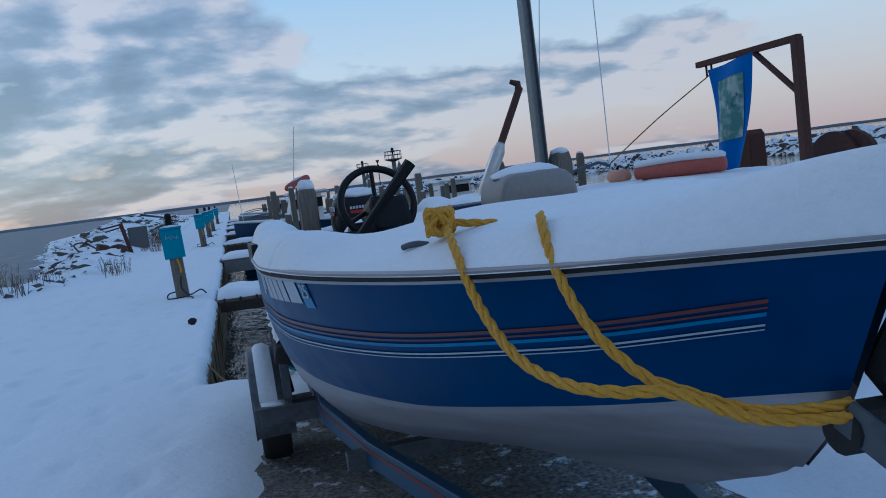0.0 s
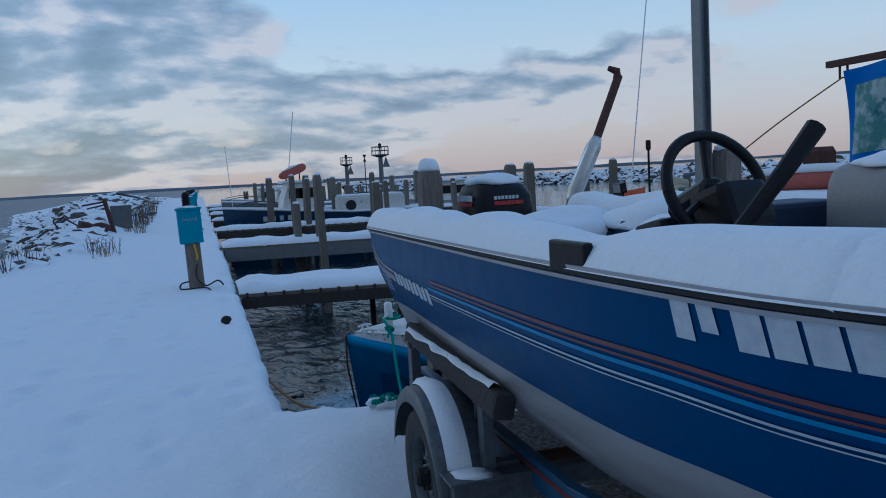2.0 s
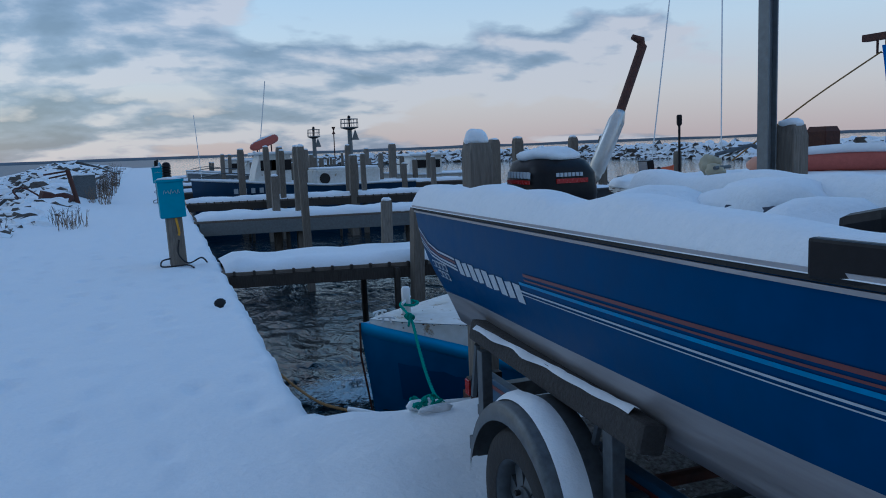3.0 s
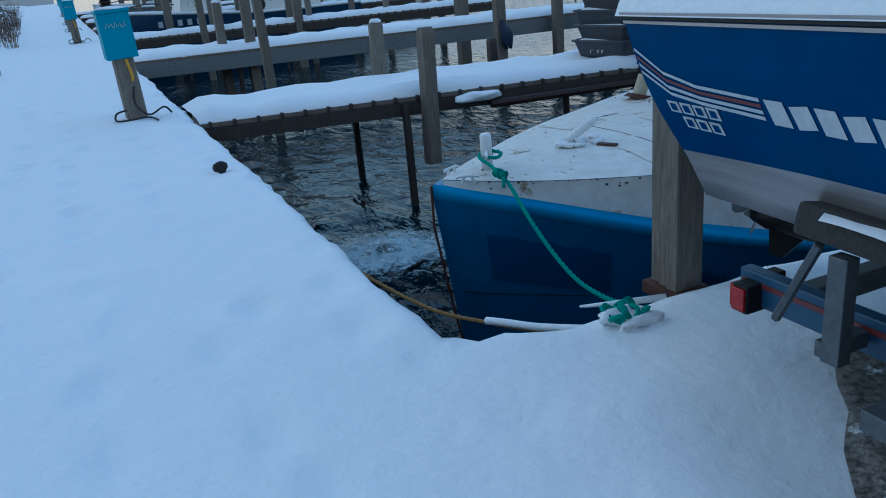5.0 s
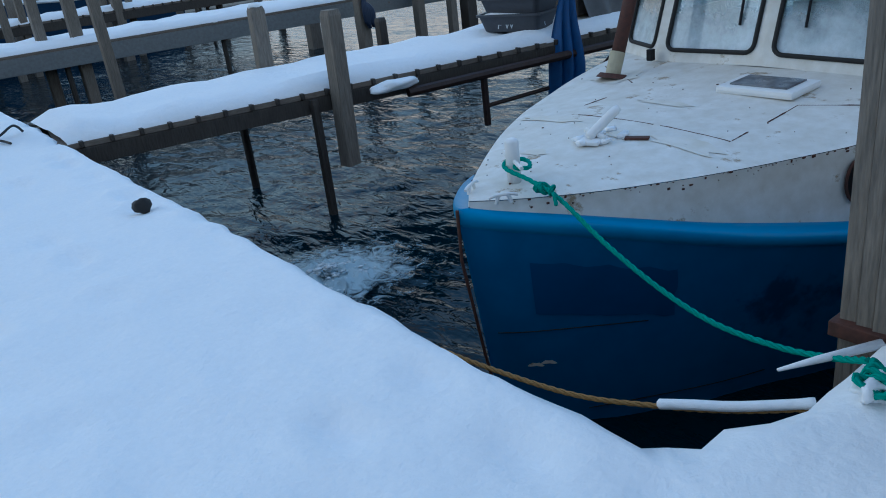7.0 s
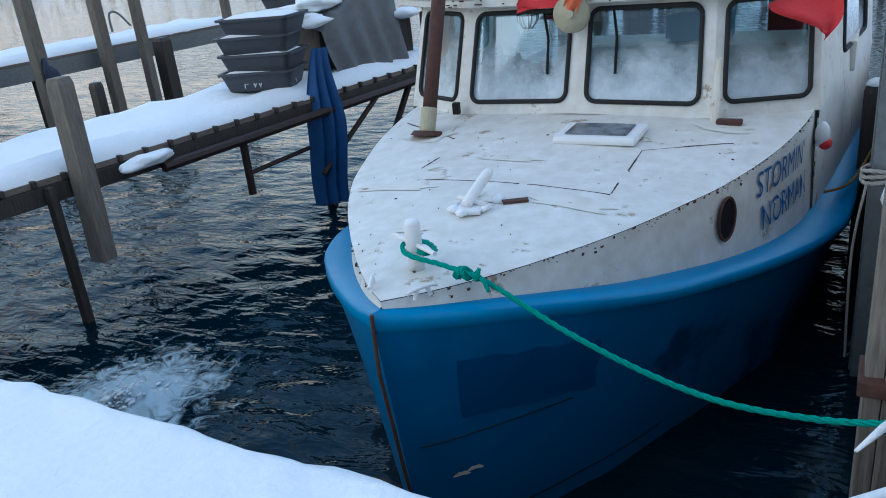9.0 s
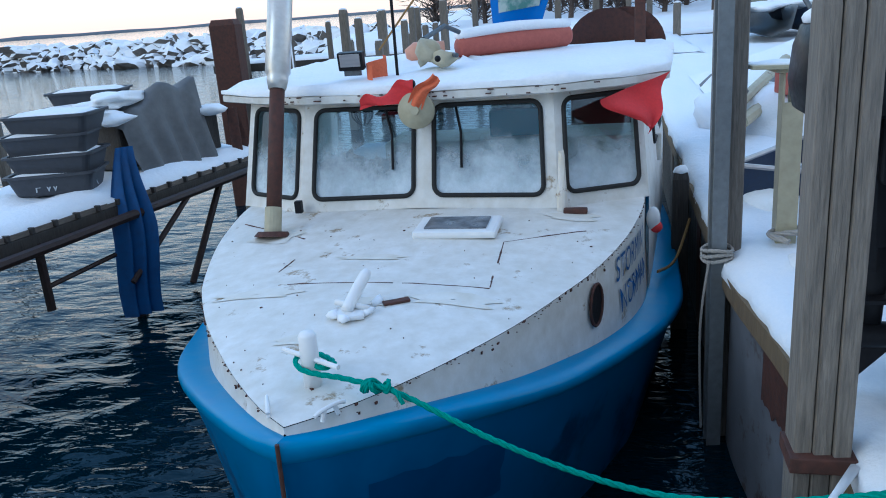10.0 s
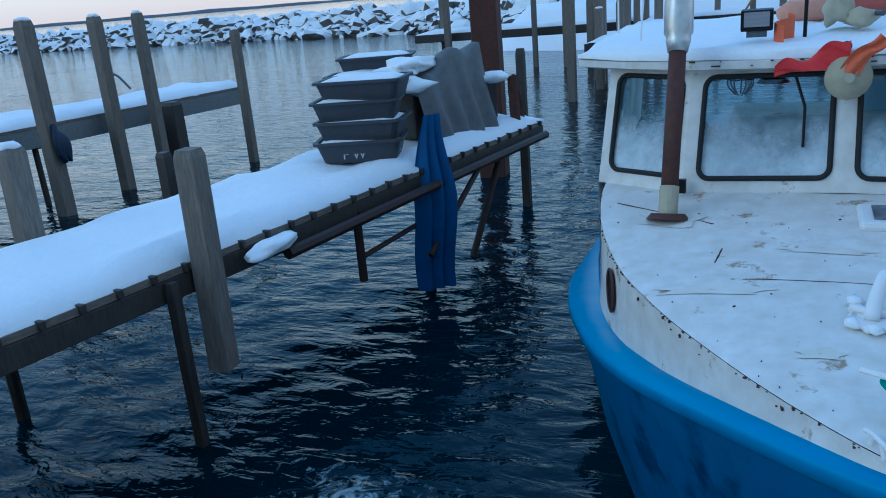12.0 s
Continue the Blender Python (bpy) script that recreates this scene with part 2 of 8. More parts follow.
def make_glass(name, tint=(0.85, 0.92, 0.95)):
    m = bpy.data.materials.new(name)
    m.use_nodes = True
    p = m.node_tree.nodes["Principled BSDF"]
    p.inputs["Base Color"].default_value = (*tint, 1)
    p.inputs["Roughness"].default_value = 0.03
    p.inputs["Transmission Weight"].default_value = 1.0
    p.inputs["IOR"].default_value = 1.45
    return m


GLASS = make_glass("window_glass")


def make_frosted():
    """Thin clear glass with frost and blown snow clinging to its lower half."""
    m = bpy.data.materials.new("frosted_window")
    m.use_nodes = True
    n, li = m.node_tree.nodes, m.node_tree.links
    n.remove(n["Principled BSDF"])
    clear, gloss, frost = n.new("ShaderNodeBsdfTransparent"), n.new("ShaderNodeBsdfGlossy"), n.new("ShaderNodeBsdfDiffuse")
    clear.inputs["Color"].default_value = (0.78, 0.90, 0.95, 1)
    gloss.inputs["Roughness"].default_value = 0.04
    frost.inputs["Color"].default_value = (0.72, 0.78, 0.83, 1)
    fr = n.new("ShaderNodeFresnel")
    fr.inputs["IOR"].default_value = 1.7
    a, b = n.new("ShaderNodeMixShader"), n.new("ShaderNodeMixShader")
    li.new(fr.outputs[0], a.inputs[0])
    li.new(clear.outputs[0], a.inputs[1])
    li.new(gloss.outputs[0], a.inputs[2])
    tc, sp, ns, ad, rp = n.new("ShaderNodeTexCoord"), n.new("ShaderNodeSeparateXYZ"), n.new("ShaderNodeTexNoise"), n.new("ShaderNodeMath"), n.new("ShaderNodeValToRGB")
    li.new(tc.outputs["Object"], sp.inputs[0])
    li.new(tc.outputs["Object"], ns.inputs["Vector"])
    ns.inputs["Scale"].default_value, ns.inputs["Detail"].default_value, ns.inputs["Roughness"].default_value = 2.5, 10.0, 0.72
    ad.operation = "MULTIPLY_ADD"
    ad.inputs[1].default_value = -1.1
    li.new(sp.outputs[2], ad.inputs[0])
    li.new(ns.outputs["Fac"], ad.inputs[2])
    rp.color_ramp.elements[0].position, rp.color_ramp.elements[1].position = 0.12, 0.60
    rp.color_ramp.elements[1].color = (0.75, 0.75, 0.75, 1)
    more = n.new("ShaderNodeMath")
    more.operation = "ADD"
    more.inputs[1].default_value = 0.38
    li.new(ad.outputs[0], more.inputs[0])
    li.new(more.outputs[0], rp.inputs[0])
    li.new(rp.outputs[0], b.inputs[0])
    li.new(a.outputs[0], b.inputs[1])
    li.new(frost.outputs[0], b.inputs[2])
    li.new(b.outputs[0], n["Material Output"].inputs[0])
    return m


FROSTED = make_frosted()

# ---- building helpers ----
V = Vector


def link_mesh(name, bm, mat, smooth):
    me = bpy.data.meshes.new(name)
    bmesh.ops.recalc_face_normals(bm, faces=bm.faces)
    bm.to_mesh(me)
    bm.free()
    me.materials.append(mat)
    if smooth:
        for f in me.polygons:
            f.use_smooth = True
    return new(name, me)


def thing(name, loc, label, category, group="", kind=""):
    ob = new(name)
    ob.location = loc
    ob.empty_display_size = 0.1
    return tagged(ob, label, category, group, kind)


def adopt(ob, parent):
    ob.parent = parent
    if parent.type == "EMPTY":
        ob.matrix_parent_inverse = Matrix.Translation(parent.location).inverted()
    return ob


def part(name, bm, mat, parent, label="", smooth=False):
    """One mesh, in world metres, under a thing or under a part."""
    ob = link_mesh(name, bm, mat, smooth)
    adopt(ob, parent)
    return tagged(ob, label)


def solo(name, bm, mat, label, category, smooth=False, kind="", group=""):
    """A thing of a single mesh."""
    return tagged(link_mesh(name, bm, mat, smooth), label, category, group, kind)


def B():
    return bmesh.new()


def box(bm, c, size, m=None, bevel=0.0):
    """A box round c; m turns it about c."""
    tmp = bmesh.new()
    bmesh.ops.create_cube(tmp, size=1.0)
    for v in tmp.verts:
        v.co = V((v.co.x * size[0], v.co.y * size[1], v.co.z * size[2]))
    if bevel:
        bmesh.ops.bevel(tmp, geom=tmp.edges[:], offset=bevel, segments=2, affect="EDGES", profile=0.6)
    t = Matrix.Translation(c) @ (m.to_4x4() if m else Matrix())
    join(bm, tmp, t)
    return bm


def join(bm, tmp, t=None):
    idx = {}
    for v in tmp.verts:
        idx[v] = bm.verts.new(t @ v.co if t else v.co)
    for f in tmp.faces:
        try:
            bm.faces.new([idx[v] for v in f.verts])
        except ValueError:
            pass
    tmp.free()


def turn(x=0, y=0, z=0):
    return Euler((radians(x), radians(y), radians(z))).to_matrix()


def ring_frame(d):
    d = d.normalized()
    a = V((0, 0, 1)) if abs(d.z) < 0.9 else V((1, 0, 0))
    u = d.cross(a).normalized()
    return u, d.cross(u).normalized()


def tube(bm, pts, r, seg=10, caps=True, flat=1.0):
    """A round bar through pts; r is one radius or one per point."""
    pts = [V(p) for p in pts]
    rad = r if isinstance(r, (list, tuple)) else [r] * len(pts)
    rings = []
    u = None
    for i, p in enumerate(pts):
        d = (pts[min(i + 1, len(pts) - 1)] - pts[max(i - 1, 0)]).normalized()
        if u is None:
            u, w = ring_frame(d)
        else:
            u = (u - d * u.dot(d)).normalized()
            w = d.cross(u)
        rings.append([bm.verts.new(p + (u * math.cos(k * 2 * math.pi / seg) + w * flat * math.sin(k * 2 * math.pi / seg)) * rad[i]) for k in range(seg)])
    for a, b in zip(rings, rings[1:]):
        for k in range(seg):
            bm.faces.new((a[k], a[(k + 1) % seg], b[(k + 1) % seg], b[k]))
    if caps:
        bm.faces.new(rings[0][::-1])
        bm.faces.new(rings[-1])
    return bm


def loft(bm, sections, closed=False, caps=False):
    rows = [[bm.verts.new(p) for p in s] for s in sections]
    for a, b in zip(rows, rows[1:]):
        n = len(a)
        for k in range(n if closed else n - 1):
            try:
                bm.faces.new((a[k], a[(k + 1) % n], b[(k + 1) % n], b[k]))
            except ValueError:
                pass
    if caps:
        bm.faces.new(rows[0][::-1])
        bm.faces.new(rows[-1])
    return bm


def smooth_path(pts, n=8):
    """Catmull-Rom through pts."""
    pts = [V(p) for p in pts]
    out = []
    for i in range(len(pts) - 1):
        p0, p1, p2, p3 = pts[max(i - 1, 0)], pts[i], pts[i + 1], pts[min(i + 2, len(pts) - 1)]
        for k in range(n):
            t = k / n
            out.append(0.5 * ((2 * p1) + (p2 - p0) * t + (2 * p0 - 5 * p1 + 4 * p2 - p3) * t * t + (3 * p1 - p0 - 3 * p2 + p3) * t ** 3))
    return out + [pts[-1]]


def rope(bm, pts, r, twist=26.0, n=8):
    """A laid rope of three strands along a smooth line."""
    line = smooth_path(pts, n)
    fine = []
    for a, b in zip(line, line[1:]):
        steps = max(1, int((b - a).length / (r * 0.9)))
        fine += [a.lerp(b, k / steps) for k in range(steps)]
    fine.append(line[-1])
    for s in range(3):
        out, dist, u = [], 0.0, None
        for i, p in enumerate(fine):
            d = (fine[min(i + 1, len(fine) - 1)] - fine[max(i - 1, 0)]).normalized()
            if u is None:
                u, w = ring_frame(d)
            else:
                u = (u - d * u.dot(d)).normalized()
                w = d.cross(u)
            if i:
                dist += (p - fine[i - 1]).length
            ang = s * 2.094 + dist / r * 0.55
            out.append(p + (u * math.cos(ang) + w * math.sin(ang)) * r * 0.5)
        tube(bm, out, r * 0.56, 6)
    return bm


def ball(bm, c, r, seg=16, rings=8, squash=(1, 1, 1)):
    tmp = bmesh.new()
    bmesh.ops.create_uvsphere(tmp, u_segments=seg, v_segments=rings, radius=r)
    join(bm, tmp, Matrix.Translation(c) @ Matrix.Diagonal((*squash, 1)))
    return bm


def lump(bm, c, size, rough=0.2, seed=0.0, sub=2, floor=None):
    """An uneven lump: snow heaps, rocks, knots."""
    tmp = bmesh.new()
    bmesh.ops.create_icosphere(tmp, subdivisions=sub, radius=1.0)
    for v in tmp.verts:
        k = 1 + rough * 2 * noise.noise(v.co * 1.3 + V((seed, seed * 0.7, 0)))
        q = V((v.co.x * size[0] * k, v.co.y * size[1] * k, v.co.z * size[2] * k))
        if floor is not None:
            q.z = max(q.z, floor)
        v.co = q
    join(bm, tmp, Matrix.Translation(c))
    return bm


def lerp(a, b, t):
    return a + (b - a) * t


def curve_at(keys, s):
    """A smooth curve through (s, value) keys, without overshoot."""
    n = len(keys)
    if s <= keys[0][0]:
        return keys[0][1]
    if s >= keys[-1][0]:
        return keys[-1][1]
    i = max(k for k in range(n - 1) if keys[k][0] <= s)

    def slope(k):
        if k == 0 or k == n - 1:
            a = 0 if k == 0 else n - 2
            return (keys[a + 1][1] - keys[a][1]) / (keys[a + 1][0] - keys[a][0])
        d0 = (keys[k][1] - keys[k - 1][1]) / (keys[k][0] - keys[k - 1][0])
        d1 = (keys[k + 1][1] - keys[k][1]) / (keys[k + 1][0] - keys[k][0])
        return 0.0 if d0 * d1 <= 0 else 2 * d0 * d1 / (d0 + d1)
    h = keys[i + 1][0] - keys[i][0]
    t = (s - keys[i][0]) / h
    return ((2 * t ** 3 - 3 * t ** 2 + 1) * keys[i][1] + (t ** 3 - 2 * t ** 2 + t) * h * slope(i)
            + (3 * t ** 2 - 2 * t ** 3) * keys[i + 1][1] + (t ** 3 - t ** 2) * h * slope(i + 1))


def lettering(name, text, size, m, mat, parent, depth=0.004, bend=None):
    """Raised letters in the built-in font, as one mesh."""
    cu = bpy.data.curves.new(name, "FONT")
    cu.body, cu.size, cu.extrude, cu.align_x = text, size, depth / 2, "LEFT"
    tmp = bpy.data.objects.new(name + "_outline", cu)
    me = bpy.data.meshes.new_from_object(tmp)
    bpy.data.objects.remove(tmp)
    me.transform(m)
    if bend:
        for v in me.vertices:
            v.co = bend(v.co)
    me.materials.clear()
    me.materials.append(mat)
    ob = new(name, me)
    return adopt(ob, parent)


# ---- ground and water ----
WATER_Z = -1.35


def footprints(x, y):
    """Old footprints, half filled, scattered over the walkway and the quay."""
    z = 0.0
    i, j = math.floor(x / 0.55), math.floor(y / 0.55)
    for a in (i - 1, i, i + 1):
        for b in (j - 1, j, j + 1):
            h = noise.cell_vector(V((a + 0.5, b + 0.5, 4.5)))
            if h.z < 0.15:
                continue
            dx_, dy_ = x - (a + 0.5 + 0.45 * h.x) * 0.55, y - (b + 0.5 + 0.45 * h.y) * 0.55
            q = (dx_ / 0.085) ** 2 + (dy_ / 0.14) ** 2
            if q < 6:
                z += -0.048 * h.z * math.exp(-q) + 0.018 * h.z * math.exp(-(q - 2.2) ** 2)
    return z


BANK = [(-100, -28.6), (13.5, -3.5), (16.5, -2.75), (28, -2.75), (50, -3.2), (73, -3.7), (150, -5.5)]


def ground_height(x, y):
    """Trodden snow: level on the quay and the walkway, a rocky bank falling to the lake on the far side."""
    z = 0.035 * noise.noise(V((x * 0.5, y * 0.5, 0))) + 0.016 * noise.noise(V((x * 2.1, y * 2.1, 3))) + 0.012 * noise.noise(V((x * 4.3, y * 4.3, 6)))
    if -4 < x < 0.2 and -6 < y < 24:
        z += footprints(x, y)
    rut = min(1.0, max(0.0, (x - 0.1) / 0.5)) * min(1.0, max(0.0, (-0.6 - y) / 0.9)) * min(1.0, max(0.0, (y + 6.4) / 0.9)) * min(1.0, max(0.0, (3.2 - x) / 0.5))
    z -= 0.13 * rut * rut * (3 - 2 * rut)
    bank = curve_at(BANK, y)
    if x < bank:
        t = (bank - x) / (3.2 + 0.22 * max(0.0, y - 14))
        far = min(1.0, max(0.0, (y - 17) / 26))
        fall = min(1.0, max(0.0, (t - 0.4) / 0.6))
        z += (0.10 + 1.1 * far) * math.exp(-((t - 0.3) / 0.2) ** 2) * (1 + 0.4 * noise.noise(V((x * 0.6, y * 0.35, 7)))) - 1.8 * fall * fall * (3 - 2 * fall)
    return z


def edge_wobble(k, seed):
    return 0.03 * noise.noise(V((k * 1.7, seed, 0))) + 0.02 * noise.noise(V((k * 6.0, seed, 4)))


def steps(a, b, near, fine, grow):
    """Positions from a to b, fine round near and coarser away from it."""
    out = [a]
    while out[-1] < b:
        d = max(0.0, abs(out[-1] - near) - 4)
        out.append(min(b, out[-1] + fine + d * grow))
    return out


def quay_setback(x):
    """The quay's face bellies inward beside the timber post."""
    a, b = min(1.0, max(0.0, (x - 0.2) / 0.3)), min(1.0, max(0.0, (3.3 - x) / 1.5))
    return -0.13 * a * a * (3 - 2 * a) * b * b * (3 - 2 * b)


def snow_sheet():
    xs_l = [-v for v in steps(0.0, 90.0, 0.5, 0.06, 0.12)][::-1]
    ys_q = [-v for v in steps(0.0, 90.0, 3.0, 0.12, 0.15)][::-1]
    xs_q = steps(0.0, 34.0, 2.0, 0.12, 0.12)
    ys_w = steps(0.0, 150.0, 5.0, 0.06, 0.07)
    bm = B()
    grid = {}

    def vert(x, y):
        key = (round(x, 4), round(y, 4))
        if key not in grid:
            px, py = x, y
            z = ground_height(x, y)
            if abs(x) < 1e-6 and y >= 0:
                px, z = edge_wobble(y, 1.0), z - 0.05
            if x >= 0 and y > -0.8:
                py += quay_setback(x) * (1 + y / 0.8)
            if abs(y) < 1e-6 and x >= 0:
                py, z = py + edge_wobble(x, 9.0), z - 0.05
            if abs(x) < 1e-6 and abs(y) < 1e-6:
                px, py, z = 0.05, 0.06, -0.03
            grid[key] = bm.verts.new((px, py, z))
        return grid[key]

    def patch(xs, ys):
        for x0, x1 in zip(xs, xs[1:]):
            for y0, y1 in zip(ys, ys[1:]):
                bm.faces.new((vert(x0, y0), vert(x1, y0), vert(x1, y1), vert(x0, y1)))

    patch(xs_l, ys_q)
    patch(xs_q, ys_q)
    patch(xs_l, ys_w)
    # the rounded lip of the snow over the water
    for line, axis in (([(0.0, y) for y in ys_w], 0), ([(x, 0.0) for x in xs_q], 1)):
        prev = None
        for x, y in line:
            v = vert(x, y)
            a = V(v.co) + V((0.015, 0, -0.07) if axis == 0 else (0, 0.015, -0.07))
            b = V(v.co) + V((-0.03, 0, -0.12) if axis == 0 else (0, -0.03, -0.12))
            cur = (v, bm.verts.new(a), bm.verts.new(b))
            if prev:
                for k in range(2):
                    bm.faces.new((prev[k], cur[k], cur[k + 1], prev[k + 1]))
            prev = cur
    return solo("ground", bm, SNOW, "snow-covered quay and walkway with faint footprints", "snow ground", True, "structure")


snow_sheet()

# bare gravel under the trailer
bm = B()
rows = []
for i in range(25):
    y = -5.6 + i * 0.20
    half = 1.10 * (1 - (abs(i - 12) / 13) ** 4) + 0.06 * noise.noise(V((i * 0.7, 0, 0)))
    rows.append([V((1.45 + half * (k / 10 - 1) + (0.12 * noise.noise(V((i * 0.5, k, 2))) if k in (0, 20) else 0), y, ground_height(1.45 + half * (k / 10 - 1), y) + 0.012 + 0.02 * abs(noise.noise(V((k * 0.8, i * 0.8, 1)))) - (0.02 if k in (0, 20) else 0))) for k in range(21)])
loft(bm, rows)
solo("gravel_patch", bm, GRAVEL, "bare dark gravel with patchy snow beneath the trailer", "gravel", True, "structure")


def water_sheet():
    bm = B()
    xs = [-2500, -600, -150, -60, -20] + [0.0 + v for v in steps(0.0, 14.0, 4.0, 0.07, 0.03)] + [20, 30, 60, 150, 600, 2500]
    ys = [-2500, -300, -60, -10, -1] + steps(0.0, 20.0, 4.0, 0.07, 0.03) + [26, 40, 80, 200, 700, 3000]

    def wave(x, y):
        if not (0 <= x <= 14 and 0 <= y <= 20):
            return 0.0
        f = min(1, x / 0.5, y / 0.5, (14 - x) / 2, (20 - y) / 2)
        a, b = x * 0.93 + y * 0.36, y * 0.93 - x * 0.36
        w = 0.024 * noise.noise(V((a * 2.2, b * 1.6, 0))) + 0.017 * noise.noise(V((a * 6.5, b * 3.2, 3)))
        churn = math.exp(-((x - 1.33) ** 2 + (y - 4.5) ** 2) / 0.14)
        w += churn * (0.06 + 0.10 * noise.noise(V((x * 9, y * 9, 1))))
        return w * f

    rows = [[V((x, y, WATER_Z + wave(x, y))) for x in xs] for y in ys]
    loft(bm, rows)
    return solo("water", bm, WATER, "dark rippled harbour and lake water", "water", True, "structure")


water_sheet()
bm = B()
loft(bm, [[V((x, y, WATER_Z + 0.02)) for x in (-2500, -700, -200, -60, -20, -1.2)] for y in (-2500, -500, -100, -20, 20, 60, 140, 400, 1000, 3000)])
LAKE = material("open_lake", (0.03, 0.075, 0.13), 0.38, second=(0.02, 0.055, 0.10), grain=0.6, bump=0.8, bump_size=0.9, stain_size=0.05, spec=0.25)
solo("lake", bm, LAKE, "grey-blue open lake beyond the rocky bank", "water", True, "structure")

# the quay's timber walls
wall_w = thing("quay_wall_west", (0, 5, -1.5), "tan timber sheet piling below the snowy walkway", "quay wall", kind="structure")
wall_s = thing("quay_wall_south", (5, 0, -1.5), "weathered timber and panel face below the snowy quay", "quay wall", kind="structure")
bm = B()
box(bm, (-0.30, 75, -1.1), (0.4, 150, 1.9))
part("backing", bm, WOODDARK, wall_w)
bm = B()
box(bm, (17, -0.46, -1.1), (34, 0.4, 1.9))
part("backing", bm, WOODDARK, wall_s)
bm = B()
box(bm, (-0.03, 75, -0.17), (0.10, 150, 0.10), bevel=0.01)
part("cap_beam", bm, PLANK, wall_w)
bm = B()
loft(bm, [[V((x, quay_setback(x) + dy_, h)) for dy_, h in ((-0.08, -0.11), (0.02, -0.11), (0.02, -0.23), (-0.08, -0.23))] for x in [0.02 + 0.1 * k for k in range(40)] + [10.0, 34.0]], True, True)
part("cap_beam", bm, PLANK, wall_s)

# ---- docks and piles ----


def snow_slab(bm, a, b, c, d, z, thick=0.09, n=24, seed=0.0):
    """A rounded, uneven layer of snow on a long deck with corners a b (near side) and c d (far side, from the same ends)."""
    a, b, c, d = V(a), V(b), V(c), V(d)
    rows = []
    for i in range(n + 1):
        t = i / n
        p, q = a.lerp(b, t), c.lerp(d, t)
        row = []
        for k in range(9):
            s = k / 8
            w = p.lerp(q, s)
            e = min(s, 1 - s) * 2
            lift = thick * (1 - (1 - min(1, e * 3.2)) ** 2.4) * (0.85 + 0.5 * noise.noise(V((i * 0.45 + seed, k * 0.5, seed))))
            if i in (0, n):
                lift *= 0.3
            side = (q - p).normalized() * (0.03 * noise.noise(V((i * 0.9, k, seed))) if k in (0, 8) else 0)
            row.append(V((w.x + side.x, w.y + side.y, z + max(0.0, lift))))
        row = [row[0] - V((0, 0, 0.02))] + row + [row[-1] - V((0, 0, 0.02))]
        rows.append(row)
    return loft(bm, rows)


def square_pile(bm, x, y, z0, z1, w=0.15, lean=(0, 0), turn_z=0, cap=0.03):
    lo, hi = V((x, y, z0)), V((x + lean[0], y + lean[1], z1))
    sec = []
    for t, k in ((0, 1), (0.5, 1.0), (0.985, 0.98), (1.0, 0.8)):
        c = lo.lerp(hi, t)
        c.z += cap * (1 if t == 1 else 0)
        sec.append([c + (turn(0, 0, turn_z) @ V((w / 2 * k * sx, w / 2 * k * sy, 0))) for sx, sy in ((-1, -0.9), (-0.9, -1), (0.9, -1), (1, -0.9), (1, 0.9), (0.9, 1), (-0.9, 1), (-1, 0.9))])
    return loft(bm, sec, True, True)


def dock(y_near, slope, width, length, deck_z, beam_mat, beam_h, label, joists=True, seed=0.0, x0=0.0):
    """A finger dock: two side beams, deck, joist ends, cross ties, legs and snow on top."""
    def at(x, s):
        return V((x, y_near + slope * x + width * s, 0))
    t = thing("finger_dock", (length / 2, y_near + slope * length / 2 + width / 2, WATER_Z), label, "dock", "finger docks of the harbour")
    ang = turn(0, 0, math.degrees(math.atan(slope)))
    mid = at((x0 + length) / 2, 0.5)
    bm = B()
    box(bm, (mid.x, mid.y, deck_z - 0.03), (length - x0, width, 0.05), ang)
    part("deck", bm, WOODH, t)
    for s in (0.02, 0.98):
        c = at((x0 + length) / 2, s)
        bm = B()
        box(bm, (c.x, c.y, deck_z - 0.06 - beam_h / 2), (length - x0, 0.09, beam_h), ang, 0.008)
        part("side_beam", bm, beam_mat, t)
    if joists:
        src = None
        n = int((length - x0) / 0.26)
        for i in range(n):
            p = at(x0 + 0.13 + i * 0.26, 0.0)
            if src is None:
                bm = B()
                box(bm, (0, 0, 0), (0.035, 0.07, 0.06), bevel=0.006)
                src = part("joist_end", bm, WOODDARK, t)
                ob = src
            else:
                ob = adopt(new("joist_end", src.data), t)
            ob.matrix_basis = Matrix.Translation((p.x, p.y - 0.01, deck_z - 0.02))
    bm = B()
    snow_slab(bm, at(x0 + 0.02, 0), at(length, 0), at(x0 + 0.02, 1), at(length, 1), deck_z + 0.005, 0.13, int(length * 5), seed)
    part("snow_layer", bm, SNOW, t, "soft layer of snow on the deck", True)
    k = x0 + (5.66 if joists and seed == 0 else 2.1)
    if joists and seed == 0:
        bm = B()
        tube(bm, [(2.22, 7.72, deck_z - beam_h), (2.25, 7.77, WATER_Z - 0.6)], 0.05, 8)
        part("leg", bm, WOODDARK, t)
    while k < length:
        for s in (0.14,) if k > x0 + 3 else (0.12, 0.9):
            p = at(k, s)
            bm = B()
            tube(bm, [(p.x, p.y, deck_z - beam_h), (p.x + 0.02, p.y, WATER_Z - 0.6)], 0.05, 8)
            part("leg", bm, WOODDARK, t)
        p, q = at(k, 0.05), at(k, 0.95)
        bm = B()
        tube(bm, [(p.x, p.y, deck_z - beam_h - 0.05), (q.x, q.y, deck_z - beam_h - 0.05)], 0.05, 6)
        part("cross_tie", bm, RUST, t)
        k += 2.9
    return t


